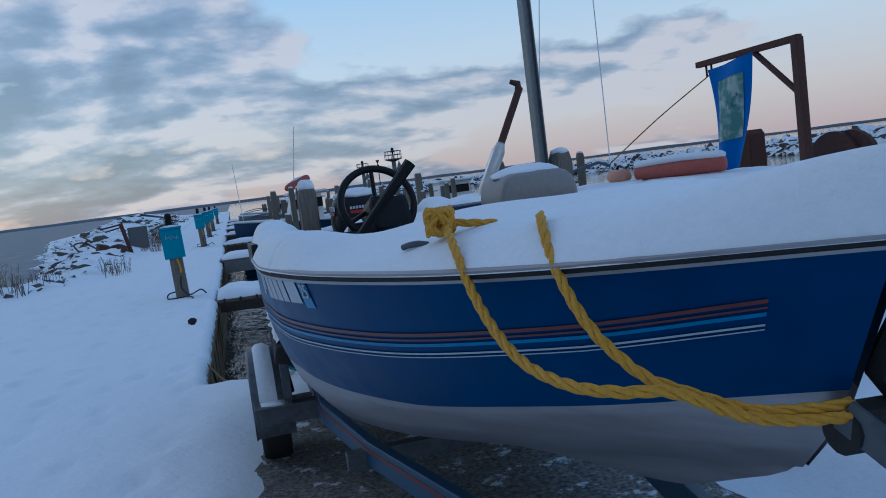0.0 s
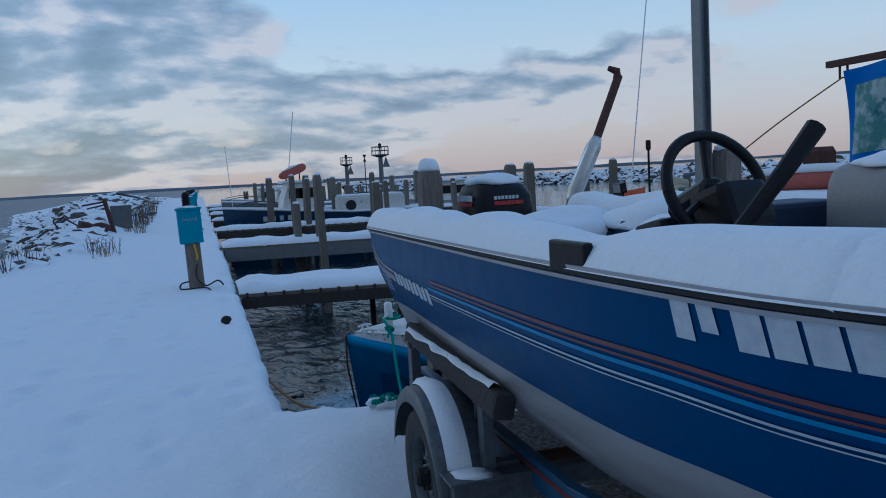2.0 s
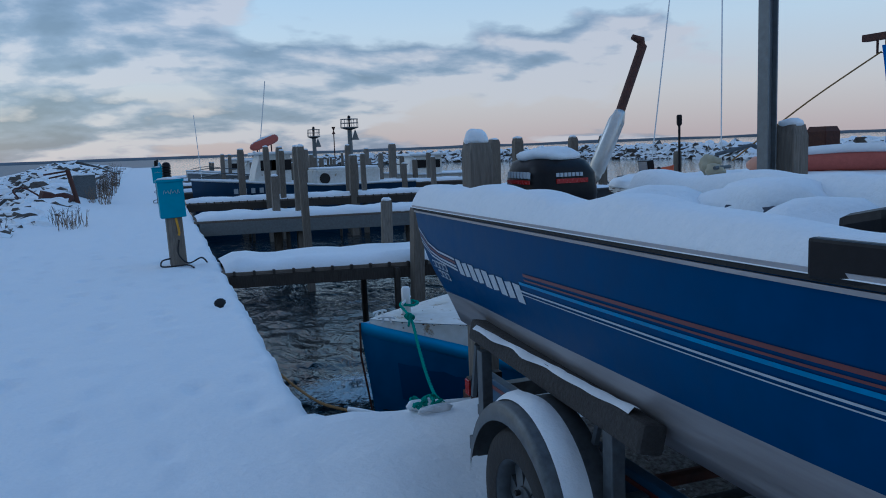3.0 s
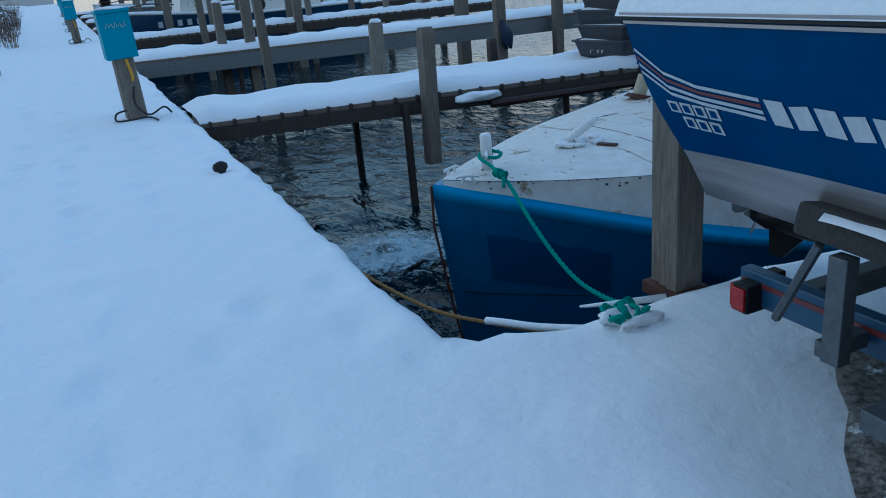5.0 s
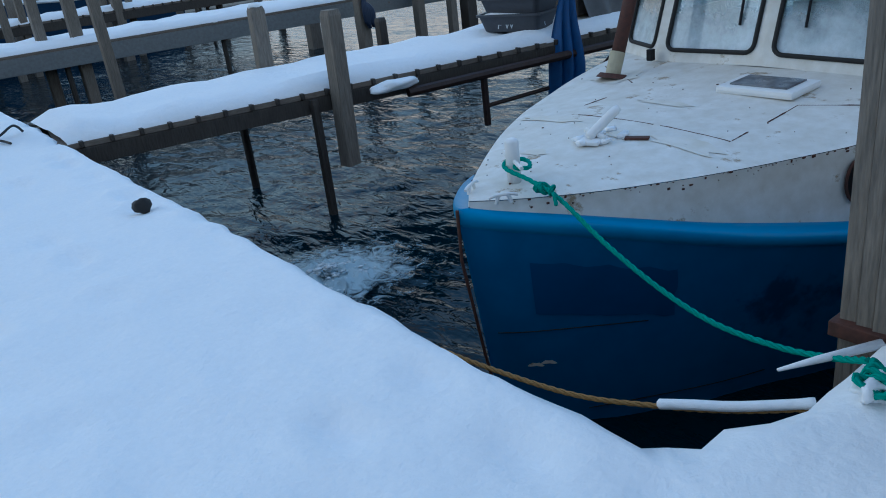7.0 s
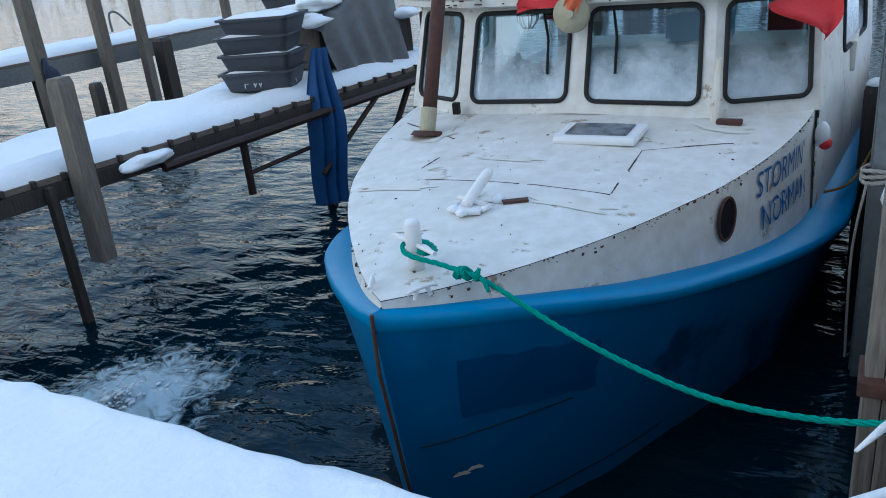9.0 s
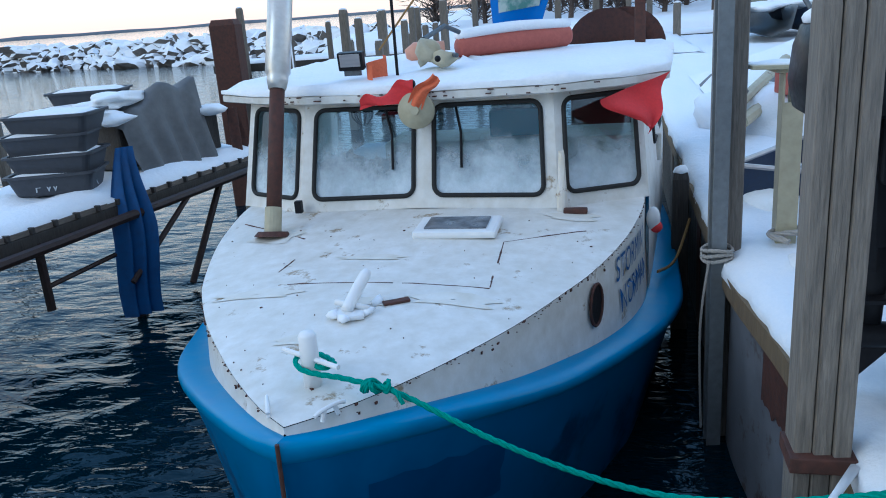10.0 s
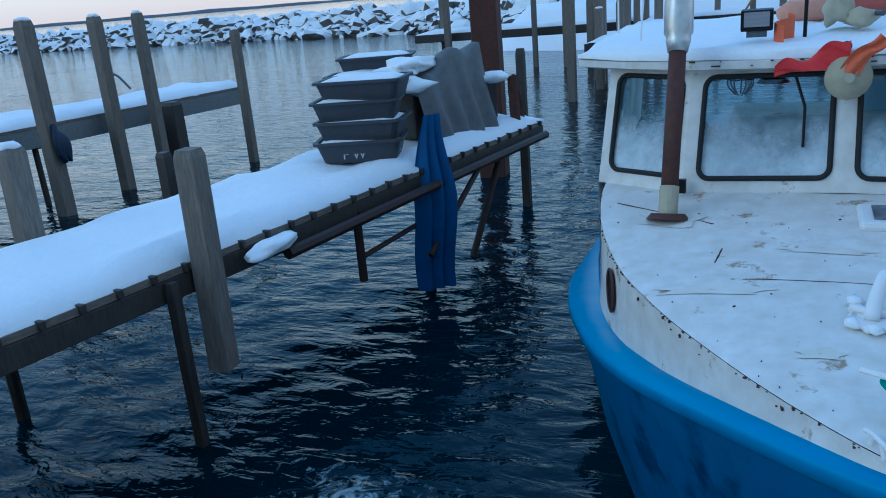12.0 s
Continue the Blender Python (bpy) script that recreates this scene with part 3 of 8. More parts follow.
def post(name, x, y, z0, z1, w, label, mat=None, lean=(0, 0), rot=0.0, cap_snow=True, group="mooring piles"):
    t = thing(name, (x, y, z0), label, "pile", group)
    bm = B()
    square_pile(bm, x, y, z0, z1, w, lean, rot)
    part("shaft", bm, mat or WOOD, t)
    if cap_snow:
        bm = B()
        lump(bm, (x + lean[0], y + lean[1], z1 + 0.03), (w * 0.5, w * 0.5, 0.05), 0.15, x + y, 2, -0.01)
        part("snow_cap", bm, SNOW, t, "small cap of snow", True)
    return t


DOCKS = [(6.46, -0.165, 1.55, 8.1, -0.05, WOODDARK, 0.16, True), (14.85, -0.15, 1.7, 12.6, 0.02, STEEL, 0.30, False), (22.8, -0.15, 1.5, 12.0, 0.02, WOODDARK, 0.22, True),
         (31.0, -0.15, 1.5, 12.5, 0.05, WOODDARK, 0.25, False), (39.5, -0.15, 1.5, 12.0, 0.05, WOODDARK, 0.25, False), (48.5, -0.15, 1.5, 12.0, 0.05, WOODDARK, 0.25, False), (58.0, -0.15, 1.5, 12.0, 0.05, WOODDARK, 0.25, False)]
for i, (yn, sl, wd, ln, dz_, bmat, bh, jo) in enumerate(DOCKS):
    dock(yn, sl, wd, ln, dz_, bmat, bh, "narrow finger dock of dark beams under thick snow" if jo else "finger dock on long beams, covered in snow", jo, i * 3.1)

# piles near the docks
post("pile", 2.55, 5.92, -0.85, 0.69, 0.16, "square grey timber pile hung on the dock's side", lean=(0.05, 0.02), rot=6, cap_snow=False)
post("pile", 2.62, 7.68, -0.45, 0.69, 0.17, "square grey timber pile at the dock's far side", lean=(0.03, 0), rot=-8)
post("pile", 2.30, 6.02, -1.45, -0.15, 0.075, "thin wet post below the dock", mat=WOODDARK, cap_snow=False)
post("pile", 2.1, 11.8, -2.0, 1.62, 0.15, "slender grey mooring pile", lean=(-0.08, 0))
post("pile", 2.43, 14.8, -2.0, 1.64, 0.20, "tall grey mooring pile beside the dock")
post("pile", 1.93, 15.3, -2.0, 0.95, 0.18, "short grey pile beside the dock")
post("pile", 2.16, 26.0, -2.0, 1.70, 0.24, "tall grey mooring pile beside a boat")
post("pile", 10.52, 6.70, -2.2, 1.60, 0.42, "thick dark reddish timber pile out in the harbour", mat=RUST, rot=8, cap_snow=False)
post("pile", 7.4, 12.9, -2.2, 1.64, 0.22, "grey timber pile with dark rags tied round it")
post("pile", 9.6, 12.75, -2.2, 1.62, 0.17, "slender grey mooring pile", lean=(0.1, 0.1))
post("pile", 11.35, 12.1, -2.2, 1.18, 0.15, "slender grey mooring pile")
post("pile", 10.2, 12.9, -2.2, 0.0, 0.28, "dark stub pile carrying the dock", mat=WOODDARK, cap_snow=False)
post("pile", 8.75, 5.6, -2.2, 0.75, 0.11, "slender dark pole at the dock's end", mat=WOODDARK, cap_snow=False)
post("pile", 4.55, 8.0, -0.6, 0.25, 0.12, "short stub at the dock's far side", mat=WOODDARK, cap_snow=False)
post("pile", 9.06, 13.2, -2.0, 1.62, 0.20, "tall grey mooring pile")
post("pile", 8.63, 17.2, -2.0, 1.66, 0.30, "pair of grey mooring piles")
post("pile", 9.37, 30.7, -2.0, 1.74, 0.30, "tall grey mooring pile")

# ---- pedestals along the walkway ----


def pedestal(x, y, label, scribble=True):
    t = thing("power_pedestal", (x, y, 0), label, "power pedestal", "power pedestals along the walkway")
    bm = B()
    square_pile(bm, x, y, -0.2, 0.74, 0.22, (-0.03, 0), 4, 0)
    part("post", bm, WOOD, t)
    bx = B()
    box(bx, (x - 0.04, y - 0.02, 0.94), (0.34, 0.26, 0.50), turn(0, -2, 4), 0.012)
    body = part("box", bx, TEAL, t, "teal painted metal box")
    bm = B()
    box(bm, (x - 0.05, y - 0.02, 1.205), (0.37, 0.30, 0.035), turn(0, -2, 4), 0.01)
    part("lid", bm, TEAL, body)
    bm = B()
    lump(bm, (x - 0.05, y - 0.02, 1.225), (0.17, 0.13, 0.03), 0.15, x, 2, -0.005)
    part("snow_cap", bm, SNOW, t, "thin cap of snow", True)
    bm = B()
    tube(bm, [(x - 0.07, y + 0.17, 0.6), (x - 0.07, y + 0.17, 1.26)], 0.03, 10)
    stem = part("lamp_stem", bm, BLACK, t)
    bm = B()
    for k in range(5):
        tube(bm, [(x - 0.07, y + 0.17, 1.25 + 0.036 * k), (x - 0.07, y + 0.17, 1.272 + 0.036 * k), (x - 0.07, y + 0.17, 1.286 + 0.036 * k)], [0.066, 0.062, 0.045], 14)
    ball(bm, (x - 0.07, y + 0.17, 1.43), 0.055, 14, 7, (1, 1, 0.6))
    part("louvred_head", bm, BLACK, stem, "dark louvred lamp head")
    bm = B()
    for k in range(5):
        px = x - 0.14 + k * 0.045
        tube(bm, [(px, y - 0.156, 1.02 + 0.02 * (k % 2)), (px + 0.02, y - 0.157, 1.09 - 0.015 * k % 0.03), (px + 0.035, y - 0.156, 1.03)], 0.005, 5)
    part("chalk_marks", bm, DECALW, body, "pale chalk scrawl")
    bm = B()
    tube(bm, smooth_path([(x + 0.0, y - 0.14, 0.68), (x + 0.03, y - 0.14, 0.5), (x + 0.02, y - 0.14, 0.44)]), 0.016, 8)
    part("plug", bm, ROPEY, t, "yellow plug")
    bm = B()
    tube(bm, smooth_path([(x + 0.02, y - 0.14, 0.38), (x + 0.0, y - 0.15, 0.18), (x + 0.12, y - 0.2, 0.05), (x + 0.3, y - 0.1, 0.1), (x + 0.38, y - 0.05, 0.02)]), 0.012, 6)
    tube(bm, smooth_path([(x - 0.1, y - 0.1, 0.12), (x - 0.22, y - 0.15, 0.1), (x - 0.24, y - 0.2, 0.03), (x - 0.12, y - 0.22, 0.02), (x + 0.1, y - 0.25, 0.03), (x + 0.18, y - 0.5, 0.02)]), 0.012, 6)
    part("cable", bm, CABLE, t, "black power cable looping into the snow")
    return t


ped = pedestal(-0.55, 7.25, "teal power pedestal on a grey timber post")
for y in (24.5, 33.0, 41.5, 58.0):
    copy_thing(ped, pose(-0.75, y, 0, 0, 0, 0))

# ---- breakwaters and the rocky bank ----


def rock_mesh(k):
    bm = B()
    lump(bm, (0, 0, 0), (0.62 + 0.2 * (k % 3), 0.5 + 0.1 * (k % 2), 0.36 + 0.06 * (k % 4)), 0.35, k * 5.3, 2)
    for v in bm.verts:
        v.co = V((round(v.co.x * 3.2) / 3.2 * 0.35 + v.co.x * 0.65, round(v.co.y * 3.2) / 3.2 * 0.35 + v.co.y * 0.65, round(v.co.z * 4) / 4 * 0.35 + v.co.z * 0.65))
    me = bpy.data.meshes.new("rock")
    bm.to_mesh(me)
    bm.free()
    me.materials.append(ROCK)
    return me


ROCKS = [rock_mesh(k) for k in range(8)]


def rock_bank(name, label, places, count_limit=300, flat=1.0):
    t = thing(name, places[0][0], label, "rocks", kind="structure")
    rnd = random.Random(len(places))
    rest_v, rest_f = [], []
    for i, (p, size) in enumerate(places):
        m = Matrix.Translation(p) @ Euler((rnd.uniform(-0.3, 0.3), rnd.uniform(-0.3, 0.3), rnd.uniform(0, 6.28))).to_matrix().to_4x4() @ Matrix.Diagonal((size * rnd.uniform(0.8, 1.4), size * rnd.uniform(0.8, 1.2), size * flat, 1))
        me = ROCKS[rnd.randrange(8)]
        if i < count_limit:
            ob = adopt(new("rock", me), t)
            ob.matrix_basis = m
        else:
            base = len(rest_v)
            rest_v += [tuple(m @ v.co) for v in me.vertices]
            rest_f += [tuple(base + k for k in f.vertices) for f in me.polygons]
    if rest_v:
        me = bpy.data.meshes.new("far_rocks")
        me.from_pydata(rest_v, [], rest_f)
        me.materials.append(ROCK)
        tagged(adopt(new("far_rocks", me), t), kind="stuff")
    return t


def bank_line(path, per_row, levels, size, jitter, seed):
    """Places of rocks along a line, in sloping rows on both sides of the crest."""
    rnd = random.Random(seed)
    out = []
    pts = [V(p) for p in path]
    for a, b in zip(pts, pts[1:]):
        n = max(1, int((b - a).length / per_row))
        d = (b - a).normalized()
        side = V((-d.y, d.x, 0))
        for i in range(n):
            c = a.lerp(b, (i + 0.5) / n)
            for off, z in levels:
                out.append((c + side * (off + rnd.uniform(-jitter, jitter)) + d * rnd.uniform(-0.5, 0.5) * per_row + V((0, 0, z + rnd.uniform(-0.12, 0.12))), size * rnd.uniform(0.75, 1.3)))
    return out


BREAK = [(50, 15, 0), (58.5, 27, 0), (63, 43, 0), (68, 62, 0), (74, 95, 0), (70, 125, 0), (52, 150, 0), (30, 165, 0)]
LEV = [(2.6, -1.3), (1.9, -0.8), (1.1, -0.25), (0.3, 0.2), (-0.5, 0.35), (-1.6, 0.0)]
rock_bank("breakwater", "long breakwater of grey boulders under snow", sorted(bank_line(BREAK, 1.35, LEV, 1.15, 0.3, 4), key=lambda q: q[0].y))
bm = B()
rowsb = []
pp = [V(p) for p in BREAK]
for i, p in enumerate(pp):
    d = (pp[min(i + 1, len(pp) - 1)] - pp[max(i - 1, 0)]).normalized()
    s = V((-d.y, d.x, 0))
    rowsb.append([p + s * o + V((0, 0, z)) for o, z in ((3.2, -1.9), (1.2, -0.5), (0, 0.1), (-2, -0.2), (-5, -2.2))])
loft(bm, rowsb)
solo("breakwater_core", bm, ROCK, "snowy core of the breakwater", "breakwater", True, "structure")

rnd = random.Random(8)
places = []
for i in range(520):
    y = 12.5 + (i / 520) ** 1.5 * 120
    d = rnd.uniform(0, 1)
    far = min(1.0, max(0.0, (y - 14) / 40))
    x = curve_at(BANK, y) - 0.7 - d * 0.8 * (3.0 + 0.22 * max(0, y - 14))
    s = rnd.uniform(0.28, 0.7) * (1 + 0.4 * far)
    places.append((V((x, y, ground_height(x, y) - 0.13 * s)), s))
rock_bank("rocky_bank", "bank of snow-covered boulders beside the walkway", places, flat=0.62)

# ---- distance ----


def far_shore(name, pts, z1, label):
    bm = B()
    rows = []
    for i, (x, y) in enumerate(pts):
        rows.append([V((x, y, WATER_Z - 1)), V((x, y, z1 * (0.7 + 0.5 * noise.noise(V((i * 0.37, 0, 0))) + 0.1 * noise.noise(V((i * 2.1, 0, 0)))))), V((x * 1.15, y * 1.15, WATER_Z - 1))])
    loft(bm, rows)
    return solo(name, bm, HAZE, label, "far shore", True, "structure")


far_shore("backdrop_shore", [(2400 * math.sin(radians(a)), 2400 * math.cos(radians(a))) for a in np.linspace(-40, 100, 90)], 9.0, "low shore across the lake, distance haze painted into its colour")

# ---- the aluminium fishing boat on its trailer ----
XC = 1.45
HB_G = [(0, 0.835), (0.3, 0.885), (0.55, 0.92), (0.65, 0.91), (0.74, 0.83), (0.85, 0.62), (0.93, 0.38), (1.0, 0.012)]
Z_G = [(0, 1.20), (0.6, 1.25), (0.85, 1.285), (1.0, 1.33)]
HB_B = [(0, 0.73), (0.3, 0.79), (0.55, 0.80), (0.63, 0.76), (0.74, 0.64), (0.85, 0.46), (0.93, 0.26), (1.0, 0.008)]
Z_B = [(0, 0.72), (0.5, 0.68), (0.65, 0.71), (0.8, 0.82), (0.9, 0.91), (1.0, 0.98)]
HB_C = [(0, 0.68), (0.5, 0.72), (0.63, 0.66), (0.74, 0.50), (0.85, 0.30), (0.93, 0.14), (1.0, 0.006)]
Z_C = [(0, 0.58), (0.5, 0.55), (0.7, 0.60), (0.85, 0.72), (1.0, 0.86)]
Z_K = [(0, 0.47), (0.6, 0.47), (0.8, 0.53), (0.92, 0.64), (1.0, 0.80)]


def gun(s, side=-1, inset=0.0):
    return V((XC + side * max(0.0, curve_at(HB_G, s) - inset), -0.15 - 5.9 * s, curve_at(Z_G, s)))


def low(s, side=-1):
    return V((XC + side * curve_at(HB_B, s), -0.38 - 5.5 * s, curve_at(Z_B, s)))


def hull(s, v, side=-1, out=0.0):
    """A point of the painted side: s from stern to bow, v from the chine to the gunwale."""
    def p(a, b):
        q = low(a, side).lerp(gun(a, side), b)
        return q + V((side * 0.035 * math.sin(math.pi * min(1, max(0, b))) * (1 - a ** 6), 0, 0))
    q = p(s, v)
    if out:
        n = (p(min(1, s + 0.01), v) - p(max(0, s - 0.01), v)).cross(p(s, v + 0.05) - p(s, v - 0.05)).normalized()
        if n.x * side < 0:
            n = -n
        q += n * out
    return q


NS = 56
STERN = 0.028
SS = [lerp(STERN, 1.0, i / NS) for i in range(NS + 1)]
PAINT = [(0, 0.03), (0.15, 0.13), (0.4, 0.17), (0.62, 0.19), (0.74, 0.11), (0.82, 0.06), (0.9, 0.08), (1.0, 0.19)]
BAND = [(0.2, 0.53), (0.44, 0.572), (0.6, 0.59), (0.72, 0.55), (0.83, 0.52), (0.92, 0.555), (0.985, 0.65)]
boat = thing("motor_boat", (XC, -3.0, 0.3), "blue and bare aluminium fishing boat on a trailer, filled with snow", "boat")
for side, nm in ((-1, "starboard"), (1, "port")):
    bm = B()
    loft(bm, [[hull(s, lerp(curve_at(PAINT, s), 1.0, k / 8), side) for k in range(9)] for s in SS])
    part("hull_side", bm, HULLBLUE, boat, "glossy dark blue hull side", True)
    bm = B()
    rows = []
    for s in SS:
        a, c = low(s, side), V((XC + side * curve_at(HB_C, s), -0.42 - 5.35 * s, curve_at(Z_C, s)))
        k = V((XC, -0.45 - 5.2 * s, curve_at(Z_K, s)))
        rows.append([hull(s, curve_at(PAINT, s), side), hull(s, curve_at(PAINT, s) * 0.5, side), a, a.lerp(c, 0.5), c, c + V((-side * 0.015, 0, 0.012)), c.lerp(k, 0.5), k])
    loft(bm, rows)
    part("hull_bottom", bm, ALU, boat, "bare dull aluminium bottom", True)
    for v0, v1, mat, off, w in ((0.955, 0.985, RUBBER, 0.012, 0.02), (0.986, 1.004, ALU, 0.015, 0.03), (0.925, 0.945, ALU, 0.008, 0.02)):
        bm = B()
        loft(bm, [[hull(s, v0, side, 0.0), hull(s, v0, side, off), hull(s, v1, side, off), hull(s, v1, side, 0.0)] for s in SS])
        part("rub_rail" if mat is RUBBER else "rail_trim", bm, mat, boat, "worn dark rub rail" if mat is RUBBER else "scuffed aluminium trim")
    for dv0, dv1, mat, s0 in ((0.052, 0.074, DECALR, 0.27), (0.022, 0.034, DECALR, 0.27), (-0.018, 0.004, DECALC, 0.26), (-0.072, -0.060, DECALW, 0.25), (-0.095, -0.088, DECALW, 0.25)):
        bm = B()
        rows = []
        for i in range(60):
            s = lerp(s0, 0.978, i / 59)
            v = curve_at(BAND, s) + 0.007
            rows.append([hull(s, v + dv0, side, 0.003), hull(s, v + dv1, side, 0.003)])
        loft(bm, rows)
        part("stripe", bm, mat, boat)
    # stern flash, three slanting bands
    for j in range(4):
        bm = B()
        rows = []
        for s, v in ((0.030, 0.74 - 0.05 * j), (0.05, 0.60 - 0.045 * j), (0.075, 0.54 - 0.035 * j), (0.12, 0.52 - 0.035 * j)):
            rows.append([hull(s, v, side, 0.003), hull(s, v + 0.022, side, 0.003)])
        loft(bm, rows)
        part("stern_flash", bm, DECALW if j != 1 else DECALR, boat)
    # maker's mark: plain slanted bars of the size of the letters
    for j in range(9):
        bm = B()
        s0 = 0.125 + j * 0.0155
        lo, hi = 0.40 - 0.002 * j, 0.54 - 0.002 * j
        cut = 0.018 if j % 2 else 0.0
        loft(bm, [[hull(s0, lo, side, 0.003), hull(s0 - 0.002, hi - cut, side, 0.003)], [hull(s0 + 0.012, lo + cut, side, 0.003), hull(s0 + 0.010, hi, side, 0.003)]])
        part("mark_bar", bm, DECALW, boat)
    for j, (s0, s1, lo, hi) in enumerate([(0.042 + 0.011 * q, 0.0515 + 0.011 * q, 0.35, 0.425) for q in range(4)] + [(0.050 + 0.011 * q, 0.0595 + 0.011 * q, 0.255, 0.33) for q in range(3)]):
        bm = B()
        loft(bm, [[hull(s0, lo, side, 0.003), hull(s0, hi, side, 0.003)], [hull(s1, lo, side, 0.003), hull(s1, hi, side, 0.003)]])
        plate = part("mark_plate", bm, DECALW, boat)
        bm = B()
        loft(bm, [[hull(s0 + 0.0022, lo + 0.014, side, 0.005), hull(s0 + 0.0022, hi - 0.014, side, 0.005)], [hull(s1 - 0.0022, lo + 0.014, side, 0.005), hull(s1 - 0.0022, hi - 0.014, side, 0.005)]])
        part("mark_core", bm, HULLBLUE, plate)
    # registration patches
    for s0, s1, lo, hi in ((0.625, 0.636, 0.775, 0.935), (0.640, 0.649, 0.82, 0.935), (0.658, 0.671, 0.775, 0.935), (0.673, 0.685, 0.775, 0.935), (0.687, 0.699, 0.775, 0.935), (0.701, 0.713, 0.775, 0.935), (0.716, 0.738, 0.775, 0.935)):
        bm = B()
        rows = [[hull(lerp(s0, s1, k / 3), lo, side, 0.003), hull(lerp(s0, s1, k / 3) - 0.003, hi, side, 0.003)] for k in range(4)]
        loft(bm, rows)
        part("registration_patch", bm, DECALW, boat, "scuffed white sticker")
    bm = B()
    loft(bm, [[hull(lerp(0.743, 0.757, k / 3), 0.75, side, 0.003), hull(lerp(0.743, 0.757, k / 3) - 0.003, 0.925, side, 0.003)] for k in range(4)])
    stick = part("year_sticker", bm, DECALC, boat, "light blue year sticker")
    if side == -1:
        a, b, c = hull(0.7445, 0.82, side, 0.006), hull(0.756, 0.82, side, 0.006), hull(0.7445, 0.90, side, 0.006)
        ux = (b - a).normalized()
        uy = (c - a - ux * (c - a).dot(ux)).normalized()
        m = Matrix.Translation(a) @ Matrix((ux, uy, ux.cross(uy))).transposed().to_4x4()
        lettering("year", "25", 0.068, m, DECALW, stick)
bm = B()
loft(bm, [[low(STERN, -1), gun(STERN, -1)], [V((XC, -0.60, 0.47)), V((XC, -0.33, 1.10))], [low(STERN, 1), gun(STERN, 1)]])
part("transom", bm, ALU, boat, "aluminium transom")
# inner liner and snow
bm = B()
rows = []
for i in range(30):
    s = 0.035 + 0.685 * i / 29
    l, r = gun(s, -1, 0.26), gun(s, 1, 0.26)
    z = 0.74
    rows.append([l + V((-0.1, 0, 0.0)), l, V((l.x + 0.03, l.y, z)), V((r.x - 0.03, r.y, z)), r, r + V((0.1, 0, 0.0))])
loft(bm, rows)
part("cockpit_liner", bm, NAVY, boat, "dark navy cockpit liner")
for side in (-1, 1):
    bm = B()
    rows = []
    for i in range(81):
        s = lerp(0.024, 0.695, i / 79)
        row = []
        n1 = 1 + 0.35 * noise.noise(V((s * 14, side, 0)))
        mid = max(0, 1 - abs(s - 0.53) / 0.16)
        wid = 0.30 - 0.05 * mid + 0.05 * noise.noise(V((s * 9, side * 3, 5)))
        n1 *= 1 - 0.28 * mid
        e = min(1, max(0, (0.67 - s) / 0.12))
        wid, n1 = lerp(0.30, wid, e), lerp(1.0, n1, e)
        for k in range(17):
            t = k / 16
            p = gun(s, side, -0.016 + wid * t + (0.04 * (1 - t) if i == 80 else 0))
            row.append(p + V((0, 0, (-0.04 if i == 80 else -0.012) + 0.12 * n1 * (1 - abs(2 * t - 1) ** 3.4))))
        row.append(gun(s, side, -0.016 + wid) + V((-side * 0.01, 0, -0.14)))
        rows.append(row)
    loft(bm, rows)
    part("snow_on_gunwale", bm, SNOW, boat, "thick rounded snow on the gunwale", True)
bm = B()
rows = []
for i in range(34):
    s = lerp(0.695, 0.999, i / 33)
    row = []
    for k in range(49):
        u = k / 24 - 1
        p = gun(s, -1 if u < 0 else 1, (curve_at(HB_G, s) + 0.016) * (1 - abs(u)) - 0.016)
        dome = 0.112 * (1 - abs(u) ** 3.4) * (1 + 0.25 * noise.noise(V((u * 1.5, s * 9, 2)))) + 0.02 * (1 - u * u)
        d = (curve_at(HB_G, s) + 0.016) * (1 - abs(u))
        edge = 0.12 * (1 - abs(2 * d / 0.30 - 1) ** 3.4) if d < 0.30 else -0.14 * min(1, (d - 0.30) / 0.06)
        t = min(1, i / 8)
        t = t * t * (3 - 2 * t)
        row.append(p + V((0, 0, -0.012 + lerp(edge, dome, t))))
    rows.append(row)
loft(bm, rows)
part("snow_on_foredeck", bm, SNOW, boat, "smooth deep snow over the foredeck", True)
bm = B()
rows = []
for i in range(30):
    s = 0.04 + 0.675 * i / 29
    w = curve_at(HB_G, s) - 0.30
    rows.append([V((XC + w * (k / 9 - 1), -0.15 - 5.9 * s, lerp(0.97, 0.77, min(1, max(0, (s - 0.30) / 0.15))) + 0.10 * max(0, noise.noise(V((k * 0.35, i * 0.22, 3)))))) for k in range(19)])
loft(bm, rows)
part("snow_in_cockpit", bm, SNOW, boat, "snow lying in the cockpit", True)
for (x, y, z, a, b, c) in ((1.55, -1.2, 1.12, 0.32, 0.28, 0.16), (1.95, -1.5, 1.18, 0.26, 0.4, 0.14), (1.7, -2.1, 1.1, 0.3, 0.3, 0.15)):
    bm = B()
    box(bm, (x, y, z - 0.1), (a * 1.7, b * 1.7, 0.26), bevel=0.03)
    st = part("bench", bm, NAVY, boat, "navy bench seat under snow")
    bm = B()
    lump(bm, (x, y, z), (a, b, c), 0.18, x * 3, 3, -0.02)
    part("snow_mound", bm, SNOW, st, "rounded heap of snow", True)
